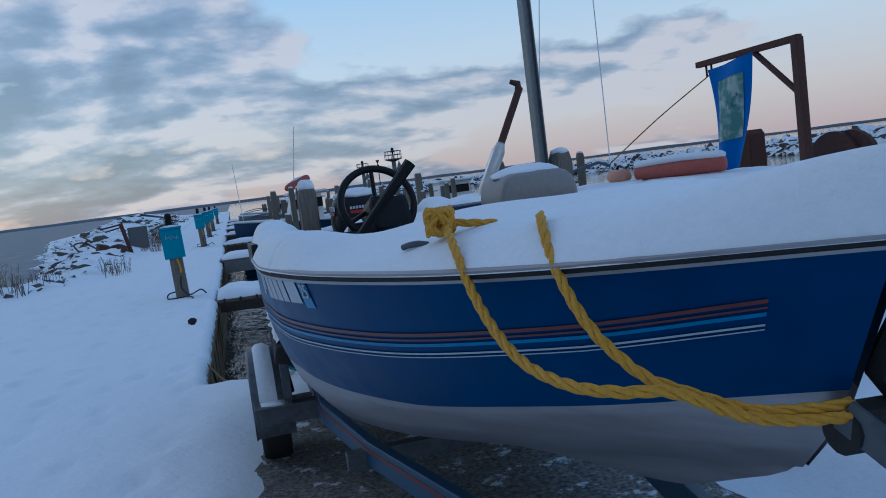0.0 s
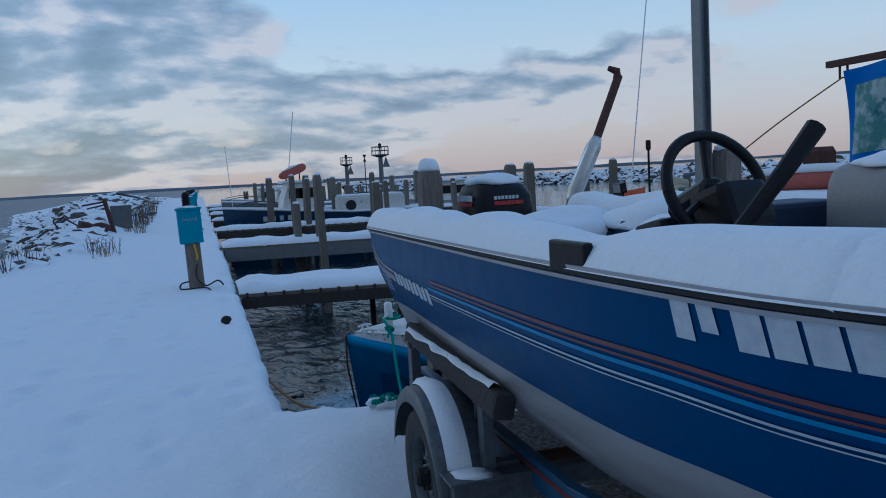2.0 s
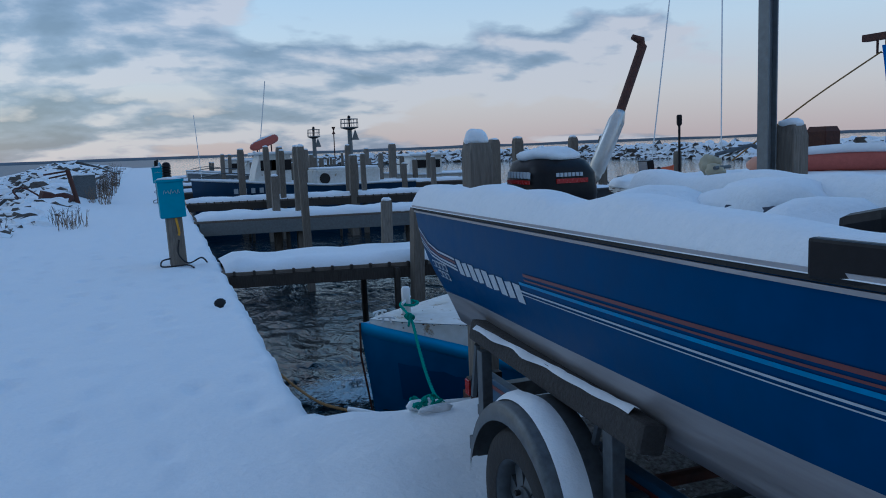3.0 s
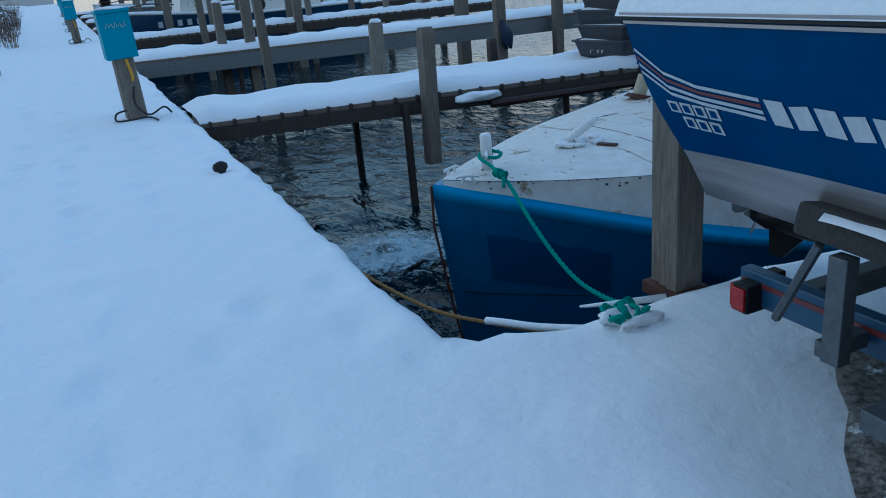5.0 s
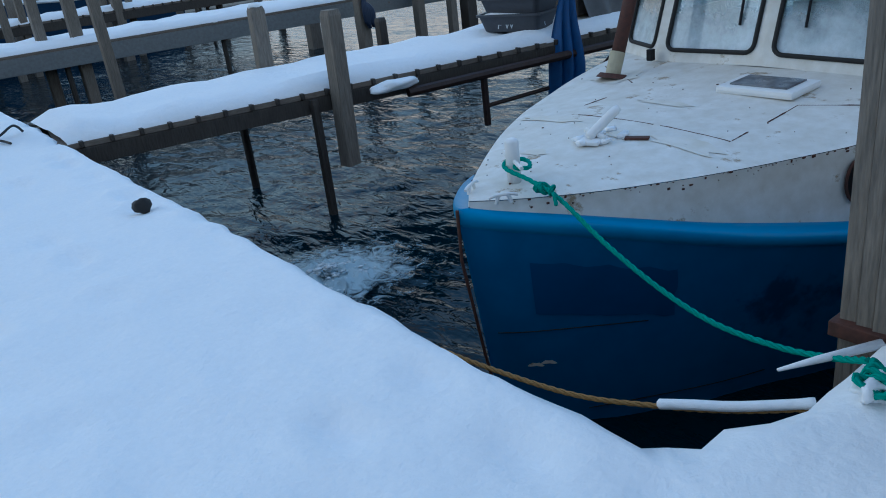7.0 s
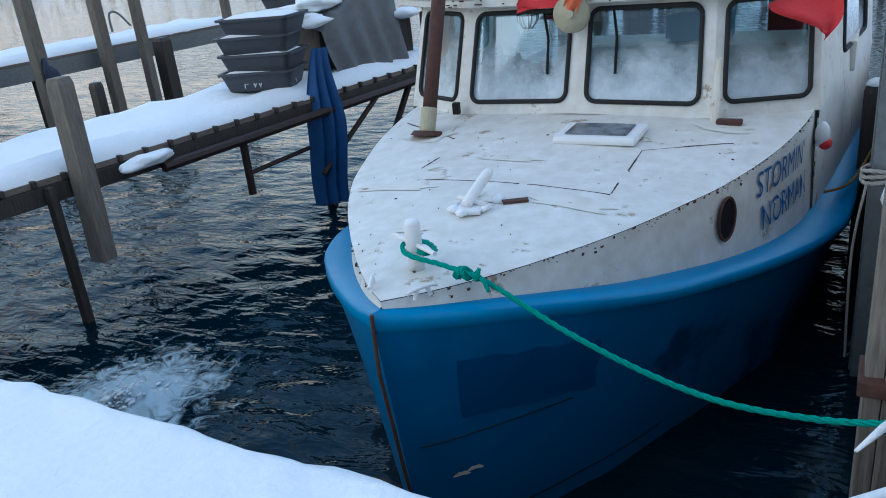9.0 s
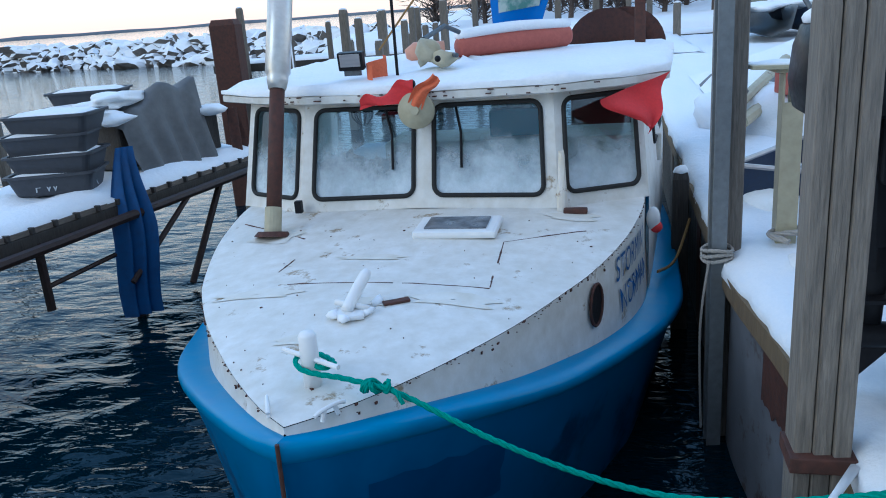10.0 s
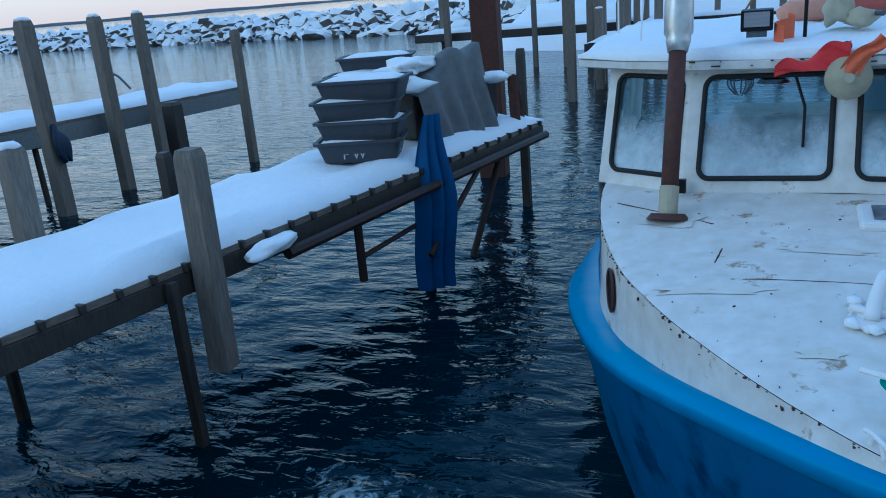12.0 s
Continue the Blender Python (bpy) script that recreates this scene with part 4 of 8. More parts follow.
# helm
bm = B()
box(bm, (1.15, -2.96, 1.10), (0.24, 0.18, 0.42), turn(-12, 0, 0), 0.03)
helm = part("console", bm, BLACK, boat, "black helm console")
bm = B()
c, nrm = V((1.165, -3.13, 1.41)), V((0.08, -1.0, 0.42)).normalized()
u, w = ring_frame(nrm)
tube(bm, [c + (u * math.cos(k * math.pi / 24) + w * math.sin(k * math.pi / 24)) * 0.185 for k in range(49)], 0.019, 8, False)
wheel = part("steering_wheel", bm, BLACK, boat, "black three-spoke steering wheel", True)
bm = B()
for k in range(3):
    a = k * 2.094 + 0.5
    tube(bm, [c - nrm * 0.04, c + (u * math.cos(a) + w * math.sin(a)) * 0.18], 0.012, 6)
ball(bm, c - nrm * 0.03, 0.05, 12, 6)
part("spokes", bm, BLACK, wheel)
bm = B()
tube(bm, [c - nrm * 0.03, c - nrm * 0.2], 0.05, 10)
box(bm, (1.2, -3.16, 1.34), (0.2, 0.16, 0.16), turn(-20, 0, 10), 0.03)
part("steering_column", bm, BLACK, helm)
bm = B()
tube(bm, [(0.92, -3.38, 1.22), (1.02, -3.40, 1.28), (1.18, -3.42, 1.46), (1.29, -3.42, 1.58)], [0.02, 0.022, 0.026, 0.03], 10)
part("throttle_arm", bm, BLACK, boat, "black lever arm beside the wheel")
bm = B()
tube(bm, [(0.93, -3.36, 1.25), (0.82, -3.6, 1.27)], 0.012, 6)
tube(bm, [(0.75, -3.62, 1.30), (0.90, -3.4, 1.29), (1.05, -3.3, 1.28)], 0.014, 6)
part("dark_strap", bm, BLACK, boat)
bm = B()
box(bm, (1.76, -2.70, 1.20), (0.40, 0.26, 0.25), turn(0, 0, 3), 0.02)
part("side_locker", bm, NAVY, boat, "navy locker beside the helm")
# pedestal seat, a rounded grey block
bm = B()
sec = []
for k in range(13):
    a = math.pi * k / 12
    sec.append((0.5 * math.copysign(abs(math.cos(a)) ** 0.4, math.cos(a)), 0.23 * math.sin(a) ** 0.5))
rows = []
for j, (yy, sc) in enumerate(((-3.32, 0.9), (-3.31, 0.97), (-3.28, 1.0), (-2.98, 1.0), (-2.95, 0.97), (-2.94, 0.9))):
    rows.append([V((1.96 + p * 0.42 * sc, yy, 1.24 + q * sc)) for p, q in sec])
loft(bm, rows, True, True)
seat = part("helm_seat", bm, VINYL, boat, "grey vinyl seat with rounded top", True)
bm = B()
lump(bm, (1.96, -3.12, 1.46), (0.18, 0.16, 0.045), 0.15, 5, 3, -0.012)
part("snow_cap", bm, SNOW, seat, "", True)
bm = B()
box(bm, (1.96, -3.12, 1.19), (0.40, 0.36, 0.09), bevel=0.02)
part("seat_base", bm, SALMON, boat, "faded red seat base")
# deck fittings
bm = B()
loft(bm, [[gun(s, -1, 0.0) + V((0, 0, z)) for z in (0.0, 0.06 - 0.03 * abs(k - 1))] for k, s in enumerate((0.535, 0.55, 0.56))])
box(bm, gun(0.545, -1, 0.0) + V((0, 0, 0.02)), (0.03, 0.19, 0.085), turn(0, 0, 4), 0.008)
part("rod_bracket", bm, BLACK, boat, "dark bracket on the gunwale")
bm = B()
tube(bm, smooth_path([(0.87, -5.05, 1.331), (0.885, -5.065, 1.336), (0.905, -5.08, 1.338), (0.925, -5.10, 1.334)]), 0.008, 8)
part("bow_cleat", bm, GALV, boat, "metal cleat")
# outboard motor
motor = thing("outboard_motor", (1.62, 0.0, 0.4), "black outboard motor with snow on its cowl", "outboard motor")
bm = B()
rows = []
for z, sx, sy, oy in ((1.10, 0.14, 0.22, 0), (1.12, 0.165, 0.25, 0), (1.22, 0.175, 0.27, 0), (1.34, 0.165, 0.26, 0.0), (1.41, 0.14, 0.22, 0.02), (1.445, 0.08, 0.14, 0.03)):
    rows.append([V((1.50 + 1.32 * sx * math.copysign(abs(math.cos(a)) ** 0.6, math.cos(a)), -0.23 + oy + 1.02 * sy * math.copysign(abs(math.sin(a)) ** 0.6, math.sin(a)), z)) for a in [k * math.pi / 14 for k in range(28)]])
loft(bm, rows, True, True)
cowl = part("cowl", bm, BLACK, motor, "black plastic cowl", True)
bm = B()
for k in range(7):
    box(bm, (1.283, -0.38 + k * 0.044, 1.335), (0.008, 0.034, 0.036), turn(8, 0, 0))
part("mark_bar", bm, DECALW, cowl, "white bar lettering")
bm = B()
for k in range(7):
    box(bm, (1.41 + k * 0.025, -0.497, 1.335), (0.018, 0.008, 0.022))
part("mark_bar", bm, DECALW, cowl, "white bar lettering")
bm = B()
box(bm, (1.278, -0.25, 1.295), (0.008, 0.30, 0.024))
part("red_flash", bm, REDLENS, cowl)
bm = B()
box(bm, (1.50, -0.501, 1.30), (0.2, 0.008, 0.026))
part("red_flash", bm, REDLENS, cowl)
bm = B()
lump(bm, (1.50, -0.21, 1.435), (0.175, 0.22, 0.06), 0.12, 3, 3, -0.02)
part("snow_cap", bm, SNOW, motor, "cap of snow", True)
bm = B()
tube(bm, [(1.50, -0.24, 1.1), (1.50, -0.26, 0.75), (1.50, -0.28, 0.50)], [0.11, 0.075, 0.05], 12, flat=0.6)
part("leg", bm, BLACK, motor)
bm = B()
tube(bm, [(1.50, -0.28, 0.60), (1.50, -0.28, 0.40), (1.50, -0.28, 0.26)], [0.07, 0.05, 0.045], 12, flat=0.5)
box(bm, (1.50, -0.26, 0.40), (0.16, 0.34, 0.02), bevel=0.006)
tube(bm, [(1.50, -0.50, 0.24), (1.50, -0.42, 0.24), (1.50, -0.18, 0.24), (1.50, -0.10, 0.24)], [0.015, 0.05, 0.055, 0.04], 12)
lower_unit = part("lower_unit", bm, BLACK, motor, "black gearcase below the transom", True)
bm = B()
loft(bm, [[V((x, -0.38, 0.20)), V((x, -0.18, 0.20)), V((x, -0.19, 0.07)), V((x, -0.26, 0.07))] for x in (1.495, 1.505)], True, True)
part("skeg", bm, BLACK, lower_unit)
bm = B()
for k in range(3):
    a = k * 2.094 + 0.4
    e1, e2 = V((math.cos(a), 0, math.sin(a))), V((-math.sin(a), 0, math.cos(a)))
    c0 = V((1.50, -0.09, 0.24))
    loft(bm, [[c0 + e1 * r - e2 * w + V((0, -0.03, 0)), c0 + e1 * r + e2 * w + V((0, 0.03, 0))] for r, w in ((0.03, 0.02), (0.07, 0.045), (0.10, 0.045), (0.12, 0.02))])
tube(bm, [(1.50, -0.13, 0.24), (1.50, -0.05, 0.24)], [0.038, 0.028], 10)
part("propeller", bm, STEEL, lower_unit, "dull metal propeller")
bm = B()
box(bm, (1.50, -0.33, 0.98), (0.22, 0.16, 0.26), bevel=0.02)
part("clamp", bm, BLACK, motor)

# ---- trailer ----
trailer = thing("boat_trailer", (XC, -3.2, 0.0), "galvanised and blue painted boat trailer standing in snow", "trailer")
for side in (-1, 1):
    def tx(x):
        return XC + side * (XC - x)
    line = [(tx(0.80), -0.75, 0.30), (tx(0.80), -2.75, 0.30), (tx(0.92), -3.6, 0.31), (tx(1.40), -6.1, 0.42)]
    bm = B()
    for a, b in zip(line, line[1:]):
        a, b = V(a), V(b)
        d = (b - a)
        m = d.to_track_quat("Y", "Z").to_matrix()
        box(bm, (a + b) / 2, (0.05, d.length + 0.03, 0.12), m, 0.006)
    rail = part("frame_rail", bm, TRAILERBLUE, trailer, "blue painted frame rail")
    bm = B()
    for a, b in zip(line, line[1:]):
        a, b = V(a), V(b)
        d = (b - a)
        box(bm, (a + b) / 2 + V((side * 0.027, 0, 0.02)), (0.004, d.length, 0.018), d.to_track_quat("Y", "Z").to_matrix())
    part("stripe", bm, DECALR, rail)
    # bunk and its brackets
    bm = B()
    d = V((tx(0.62) - tx(0.66), -1.45, -0.03))
    box(bm, ((tx(0.62) + tx(0.66)) / 2, -1.83, 0.635), (0.09, 1.5, 0.10), d.to_track_quat("Y", "Z").to_matrix() @ turn(0, 12 * side, 0), 0.02)
    bunk = part("bunk", bm, CARPET, trailer, "carpeted bunk dusted with snow")
    bm = B()
    loft(bm, [[V((tx(0.592 + 0.022 * noise.noise(V((y * 6, side, 0)))), y, 0.678)), V((tx(0.615), y, 0.694 + 0.008 * noise.noise(V((y * 7, 1, 0))))), V((tx(0.635 + 0.018 * noise.noise(V((y * 8, side, 4)))), y, 0.684))] for y in np.linspace(-2.48, -1.18, 40)])
    part("snow_strip", bm, SNOW, bunk, "", True)
    for yb in (-1.25, -2.35):
        bm = B()
        box(bm, (tx(0.62), yb, 0.43), (0.05, 0.06, 0.32), bevel=0.004)
        box(bm, (tx(0.68), yb + 0.03, 0.30), (0.16, 0.05, 0.05), bevel=0.004)
        tube(bm, [(tx(0.62), yb + 0.08, 0.60), (tx(0.66), yb + 0.25, 0.30)], 0.015, 6)
        part("bunk_bracket", bm, GALV, trailer)
    # wheel
    wc = V((tx(0.525), -1.96, 0.165))
    bm = B()
    prof = [(-0.085, 0.19), (-0.09, 0.24), (-0.085, 0.29), (-0.06, 0.305), (0, 0.308), (0.06, 0.305), (0.085, 0.29), (0.09, 0.24), (0.085, 0.19)]
    loft(bm, [[wc + V((px, pr * math.cos(a), pr * math.sin(a))) for px, pr in prof] for a in [k * 2 * math.pi / 40 for k in range(41)]])
    tyre = part("wheel", bm, RUBBER, trailer, "black tyre on a spoked steel wheel", True)
    bm = B()
    loft(bm, [[wc + V((side * o, pr * math.cos(a), pr * math.sin(a))) for o, pr in ((0.085, 0.195), (0.075, 0.18), (0.03, 0.172), (-0.06, 0.17))] for a in [k * 2 * math.pi / 40 for k in range(41)]])
    part("rim", bm, GALV, tyre, "galvanised rim", True)
    bm = B()
    for k in range(8):
        a = k * math.pi / 4 + 0.2
        e1, e2 = V((0, math.cos(a), math.sin(a))), V((0, -math.sin(a), math.cos(a)))
        p0, p1 = wc + V((side * 0.05, 0, 0)), wc + V((side * 0.03, 0, 0)) + e1 * 0.175
        loft(bm, [[p0 + e1 * 0.05 - e2 * 0.03, p0 + e1 * 0.05 + e2 * 0.03 , p0 + e1 * 0.05 + e2 * 0.03 - V((side * 0.02, 0, 0)), p0 + e1 * 0.05 - e2 * 0.03 - V((side * 0.02, 0, 0))],
                  [p1 - e2 * 0.038, p1 + e2 * 0.038, p1 + e2 * 0.038 - V((side * 0.02, 0, 0)), p1 - e2 * 0.038 - V((side * 0.02, 0, 0))]], True, True)
    tube(bm, [wc + V((side * 0.02, 0, 0)), wc + V((side * 0.055, 0, 0))], 0.085, 20)
    part("spokes", bm, GALV, tyre)
    bm = B()
    tube(bm, [wc + V((side * 0.04, 0, 0)), wc + V((side * 0.10, 0, 0)), wc + V((side * 0.115, 0, 0))], [0.042, 0.042, 0.03], 16)
    for k in range(5):
        a = k * 1.2566
        q = wc + V((side * 0.06, 0.063 * math.cos(a), 0.063 * math.sin(a)))
        tube(bm, [q, q + V((side * 0.018, 0, 0))], 0.011, 6)
    part("hub", bm, RUBBER, tyre)
    # fender
    bm = B()
    rows = []
    for k in range(25):
        a = radians(lerp(-12, 172, k / 24))
        y, z = wc.y - 0.385 * math.cos(a), wc.z + 0.01 + 0.385 * math.sin(a)
        rows.append([V((tx(0.41), y, z - 0.06)), V((tx(0.41), y, z)), V((tx(0.425), y, z + 0.012)), V((tx(0.635), y, z + 0.012)), V((tx(0.645), y, z)), V((tx(0.645), y, z - 0.05))])
    loft(bm, rows)
    fender = part("fender", bm, GALV, trailer, "rounded galvanised fender", True)
    bm = B()
    rows = []
    for k in range(21):
        a = radians(lerp(14, 150, k / 20))
        y, z = wc.y - 0.39 * math.cos(a), wc.z + 0.022 + 0.39 * math.sin(a)
        n1 = 0.02 * (1 + 0.6 * noise.noise(V((k * 0.6, side, 0)))) * (1 if 0 < k < 20 else 0.1)
        rows.append([V((tx(0.455), y, z)), V((tx(0.475), y, z + n1)), V((tx(0.52), y, z + n1 * 1.2)), V((tx(0.56), y, z + 0.002))])
    loft(bm, rows)
    part("snow_strip", bm, SNOW, fender, "", True)
    bm = B()
    box(bm, (tx(0.66), -2.38, 0.25), (0.42, 0.10, 0.11), turn(0, 0, side * 2), 0.004)
    box(bm, (tx(0.53), -2.40, 0.312), (0.22, 0.16, 0.012), bevel=0.003)
    part("step_plate", bm, GALV, trailer, "galvanised step plate")
    bm = B()
    lump(bm, (tx(0.53), -2.40, 0.318), (0.09, 0.07, 0.010), 0.3, side, 2, -0.008)
    part("snow_patch", bm, SNOW, trailer, "", True)
    bm = B()
    box(bm, (tx(0.56), -1.52, 0.26), (0.22, 0.10, 0.06), turn(0, 0, side * 2), 0.004)
    part("rear_step", bm, GALV, trailer)
    bm = B()
    box(bm, (tx(0.78), -0.80, 0.28), (0.14, 0.07, 0.10), bevel=0.008)
    box(bm, (tx(0.84), -0.80, 0.32), (0.10, 0.05, 0.05), bevel=0.004)
    lamp = part("tail_lamp", bm, BLACK, trailer, "boxy red tail lamp")
    bm = B()
    box(bm, (tx(0.75), -0.76, 0.28), (0.07, 0.02, 0.085), bevel=0.006)
    box(bm, (tx(0.706), -0.80, 0.28), (0.012, 0.055, 0.08), bevel=0.004)
    part("lens", bm, REDLENS, lamp)
for y in (-0.9, -2.42, -3.5):
    bm = B()
    box(bm, (XC, y, 0.27), (1.30, 0.07, 0.08), bevel=0.006)
    part("cross_member", bm, GALV, trailer)
bm = B()
tube(bm, [(0.5, -1.96, 0.165), (2.4, -1.96, 0.165)], 0.03, 10)
part("axle", bm, RUST, trailer)
bm = B()
box(bm, (XC, -6.3, 0.46), (0.08, 0.9, 0.08), bevel=0.006)
tube(bm, [(XC + 0.05, -6.6, 0.44), (XC + 0.05, -6.6, -0.05)], 0.03, 10)
part("tongue", bm, TRAILERBLUE, trailer)
bm = B()
box(bm, (XC + 0.03, -6.15, 0.70), (0.07, 0.07, 0.55), turn(10, 0, 0), 0.006)
part("winch_post", bm, GALV, trailer)
bm = B()
tube(bm, [(1.40, -5.93, 0.99), (1.56, -5.93, 0.98)], 0.045, 14)
part("bow_roller", bm, RUBBER, trailer)
bm = B()
for dx_ in (-0.01, 0.15):
    a, b = V((1.41 + dx_, -5.94, 1.02)), V((1.50 + dx_, -6.15, 0.86))
    box(bm, (a + b) / 2, (0.012, (b - a).length, 0.06), (b - a).to_track_quat("Y", "Z").to_matrix(), 0.003)
tube(bm, [(1.385, -5.93, 1.02), (1.43, -5.93, 1.02)], 0.018, 10)
part("roller_arm", bm, GALV, trailer, "flat steel arm with a bolt")
bm = B()
tube(bm, [(1.50, -5.99, 1.2), (1.52, -5.93, 1.08), (1.55, -5.96, 1.02)], [0.02, 0.05, 0.05], 8)
part("safety_strap", bm, RUBBER, trailer)

# yellow mooring rope from the deck to the winch
bow_rope = thing("bow_rope", (1.2, -5.6, 1.0), "thick yellow twisted rope knotted on the snowy deck", "rope")
bm = B()
rope(bm, [(0.965, -5.14, 1.385), (0.932, -5.33, 1.33), (0.926, -5.44, 1.252), (0.931, -5.55, 1.183), (0.948, -5.66, 1.133), (0.984, -5.78, 1.112), (1.04, -5.86, 1.108), (1.116, -5.89, 1.10), (1.245, -5.91, 1.036), (1.36, -5.945, 1.02), (1.42, -5.95, 1.02)], 0.0110)
part("long_line", bm, ROPEY, bow_rope)
bm = B()
rope(bm, [(1.10, -5.44, 1.39), (1.071, -5.52, 1.365), (1.052, -5.60, 1.305), (1.047, -5.68, 1.24), (1.058, -5.735, 1.188), (1.076, -5.78, 1.151), (1.099, -5.835, 1.118), (1.137, -5.875, 1.097), (1.256, -5.90, 1.045), (1.36, -5.93, 1.035), (1.42, -5.94, 1.035)], 0.0110)
part("short_line", bm, ROPEY, bow_rope)
bm = B()
kn = V((0.95, -5.15, 1.39))
rope(bm, [kn + V((0.030 * math.cos(a * 1.3), 0.028 * math.sin(a * 1.3), 0.028 * math.sin(a * 2.1) )) for a in [k * 0.55 for k in range(26)]], 0.0105, n=4)
rope(bm, [kn, kn + V((0.05, 0.0, -0.01)), kn + V((0.13, -0.05, -0.02))], 0.0105)
part("knot", bm, ROPEY, bow_rope, "bulky rope knot")

# ---- the old fishing boat in the slip ----
YC = 1.98
RAIL_HB = [(0.78, 0.0), (0.85, 0.12), (1.0, 0.30), (1.5, 0.74), (2.0, 1.08), (2.83, 1.44), (3.5, 1.67), (4.2, 1.80), (6.0, 1.84), (9.5, 1.55)]
RAIL_Z = [(0.78, 0.07), (1.2, -0.02), (2.0, -0.22), (3.0, -0.42), (4.0, -0.55), (5.0, -0.60), (9.5, -0.55)]
DECK_HB = [(0.86, 0.0), (1.0, 0.15), (1.5, 0.54), (2.0, 0.86), (2.7, 1.19), (3.4, 1.41), (4.0, 1.51), (5.0, 1.56), (7.0, 1.57)]
DECK_Z = [(0.86, 0.10), (1.5, 0.08), (2.5, 0.08), (3.4, 0.12), (4.2, 0.16), (7.0, 0.16)]


def bow_shift(x):
    """The stem stands a little off the centre line."""
    return YC - 0.10 * max(0.0, 1 - (x - 0.78) / 1.6)


tug = thing("fishing_boat", (4.5, YC, WATER_Z), "old white and blue wooden fishing boat moored in the slip", "boat")
XS = [0.78, 0.80, 0.85, 0.92, 1.0, 1.15, 1.3] + list(np.linspace(1.5, 9.5, 41))
for side in (-1, 1):
    bm = B()
    rows = []
    for x in XS:
        hb, z = curve_at(RAIL_HB, x), curve_at(RAIL_Z, x)
        f = min(1.0, (x - 0.78) / 2.5)
        row = []
        for k in range(9):
            t = k / 8
            w = hb * (1 - (0.34 - 0.16 * f) * t ** 0.8) - 0.03
            row.append(V((x + 0.22 * t * (1 - f), bow_shift(x) + side * max(0.0, w), lerp(z - 0.07, -1.75, t))))
        rows.append(row)
    loft(bm, rows)
    part("hull_planking", bm, BOATBLUE, tug, "faded blue painted hull", True)
    bm = B()
    rows = []
    for x in XS:
        hb, z, c = curve_at(RAIL_HB, x), curve_at(RAIL_Z, x), bow_shift(x)
        di = max(0.0, min(curve_at(DECK_HB, x), hb) - 0.02)
        rows.append([V((x, c + side * di, z + 0.015)), V((x, c + side * max(0, hb - 0.02), z + 0.005)), V((x, c + side * hb, z - 0.02)), V((x, c + side * hb, z - 0.06)), V((x, c + side * max(0, hb - 0.035), z - 0.085))])
    loft(bm, rows)
    part("rub_rail", bm, BOATRAIL, tug, "broad bright blue rubbing ledge", True)
    bm = B()
    rows = []
    for x in [0.86, 0.9, 0.95, 1.0, 1.1, 1.25, 1.4] + list(np.linspace(1.5, 4.3, 24)):
        d, z, c = curve_at(DECK_HB, x), curve_at(DECK_Z, x), bow_shift(x)
        zr = curve_at(RAIL_Z, x)
        rows.append([V((x, c + side * max(0, d + 0.015), min(z - 0.005, zr + 0.005))), V((x, c + side * d, lerp(zr, z, 0.5))), V((x, c + side * d, z))])
    loft(bm, rows)
    part("bulwark", bm, BOATWHITE, tug, "worn white painted bulwark", True)
bm = B()
rows = []
for x in [0.86, 0.9, 0.95, 1.0, 1.1, 1.25, 1.4] + list(np.linspace(1.5, 4.4, 30)):
    d, z, c = curve_at(DECK_HB, x), curve_at(DECK_Z, x), bow_shift(x)
    rows.append([V((x, c + d * (k / 10 - 1), z + 0.004 + 0.07 * min(1, d) * (1 - (k / 10 - 1) ** 2))) for k in range(21)])
loft(bm, rows)
foredeck = part("foredeck", bm, BOATWHITE, tug, "white plywood foredeck with cracked seams", True)
for a, b in (((3.60, 3.32), (3.15, 2.68)), ((2.77, 2.60), (2.56, 2.62)), ((2.33, 2.47), (2.32, 1.85)), ((2.32, 1.80), (2.31, 1.32)), ((3.05, 1.34), (3.32, 0.85)), ((3.05, 1.34), (2.70, 1.33)), ((2.5, 1.33), (2.33, 1.32))):
    a, b = V((*a, 0)), V((*b, 0))
    n = 8
    bm = B()
    pts = []
    for k in range(n + 1):
        p = a.lerp(b, k / n)
        d, z = curve_at(DECK_HB, p.x), curve_at(DECK_Z, p.x)
        u = (p.y - bow_shift(p.x)) / d
        pts.append(V((p.x + 0.01 * noise.noise(V((k * 2.0, p.x, 0))), p.y, z + 0.002 + 0.07 * (1 - u * u))))
    tube(bm, pts, [0.004 + 0.008 * abs(noise.noise(V((k * 0.9, a.x, 2)))) for k in range(n + 1)], 5)
    part("deck_seam", bm, RUST, foredeck, "dark open seam")
# stem iron, cleats, bitt
bm = B()
tube(bm, [(0.775, 1.88, 0.08), (0.77, 1.88, -0.2), (0.86, 1.88, -0.8), (0.99, 1.88, -1.5)], 0.009, 8)
part("stem_band", bm, RUST, tug, "rusty stem band")


def deck_z(x, y):
    d, z = curve_at(DECK_HB, x), curve_at(DECK_Z, x)
    u = max(-1, min(1, (y - bow_shift(x)) / max(0.01, d)))
    return z + 0.004 + 0.07 * min(1, d) * (1 - u * u)


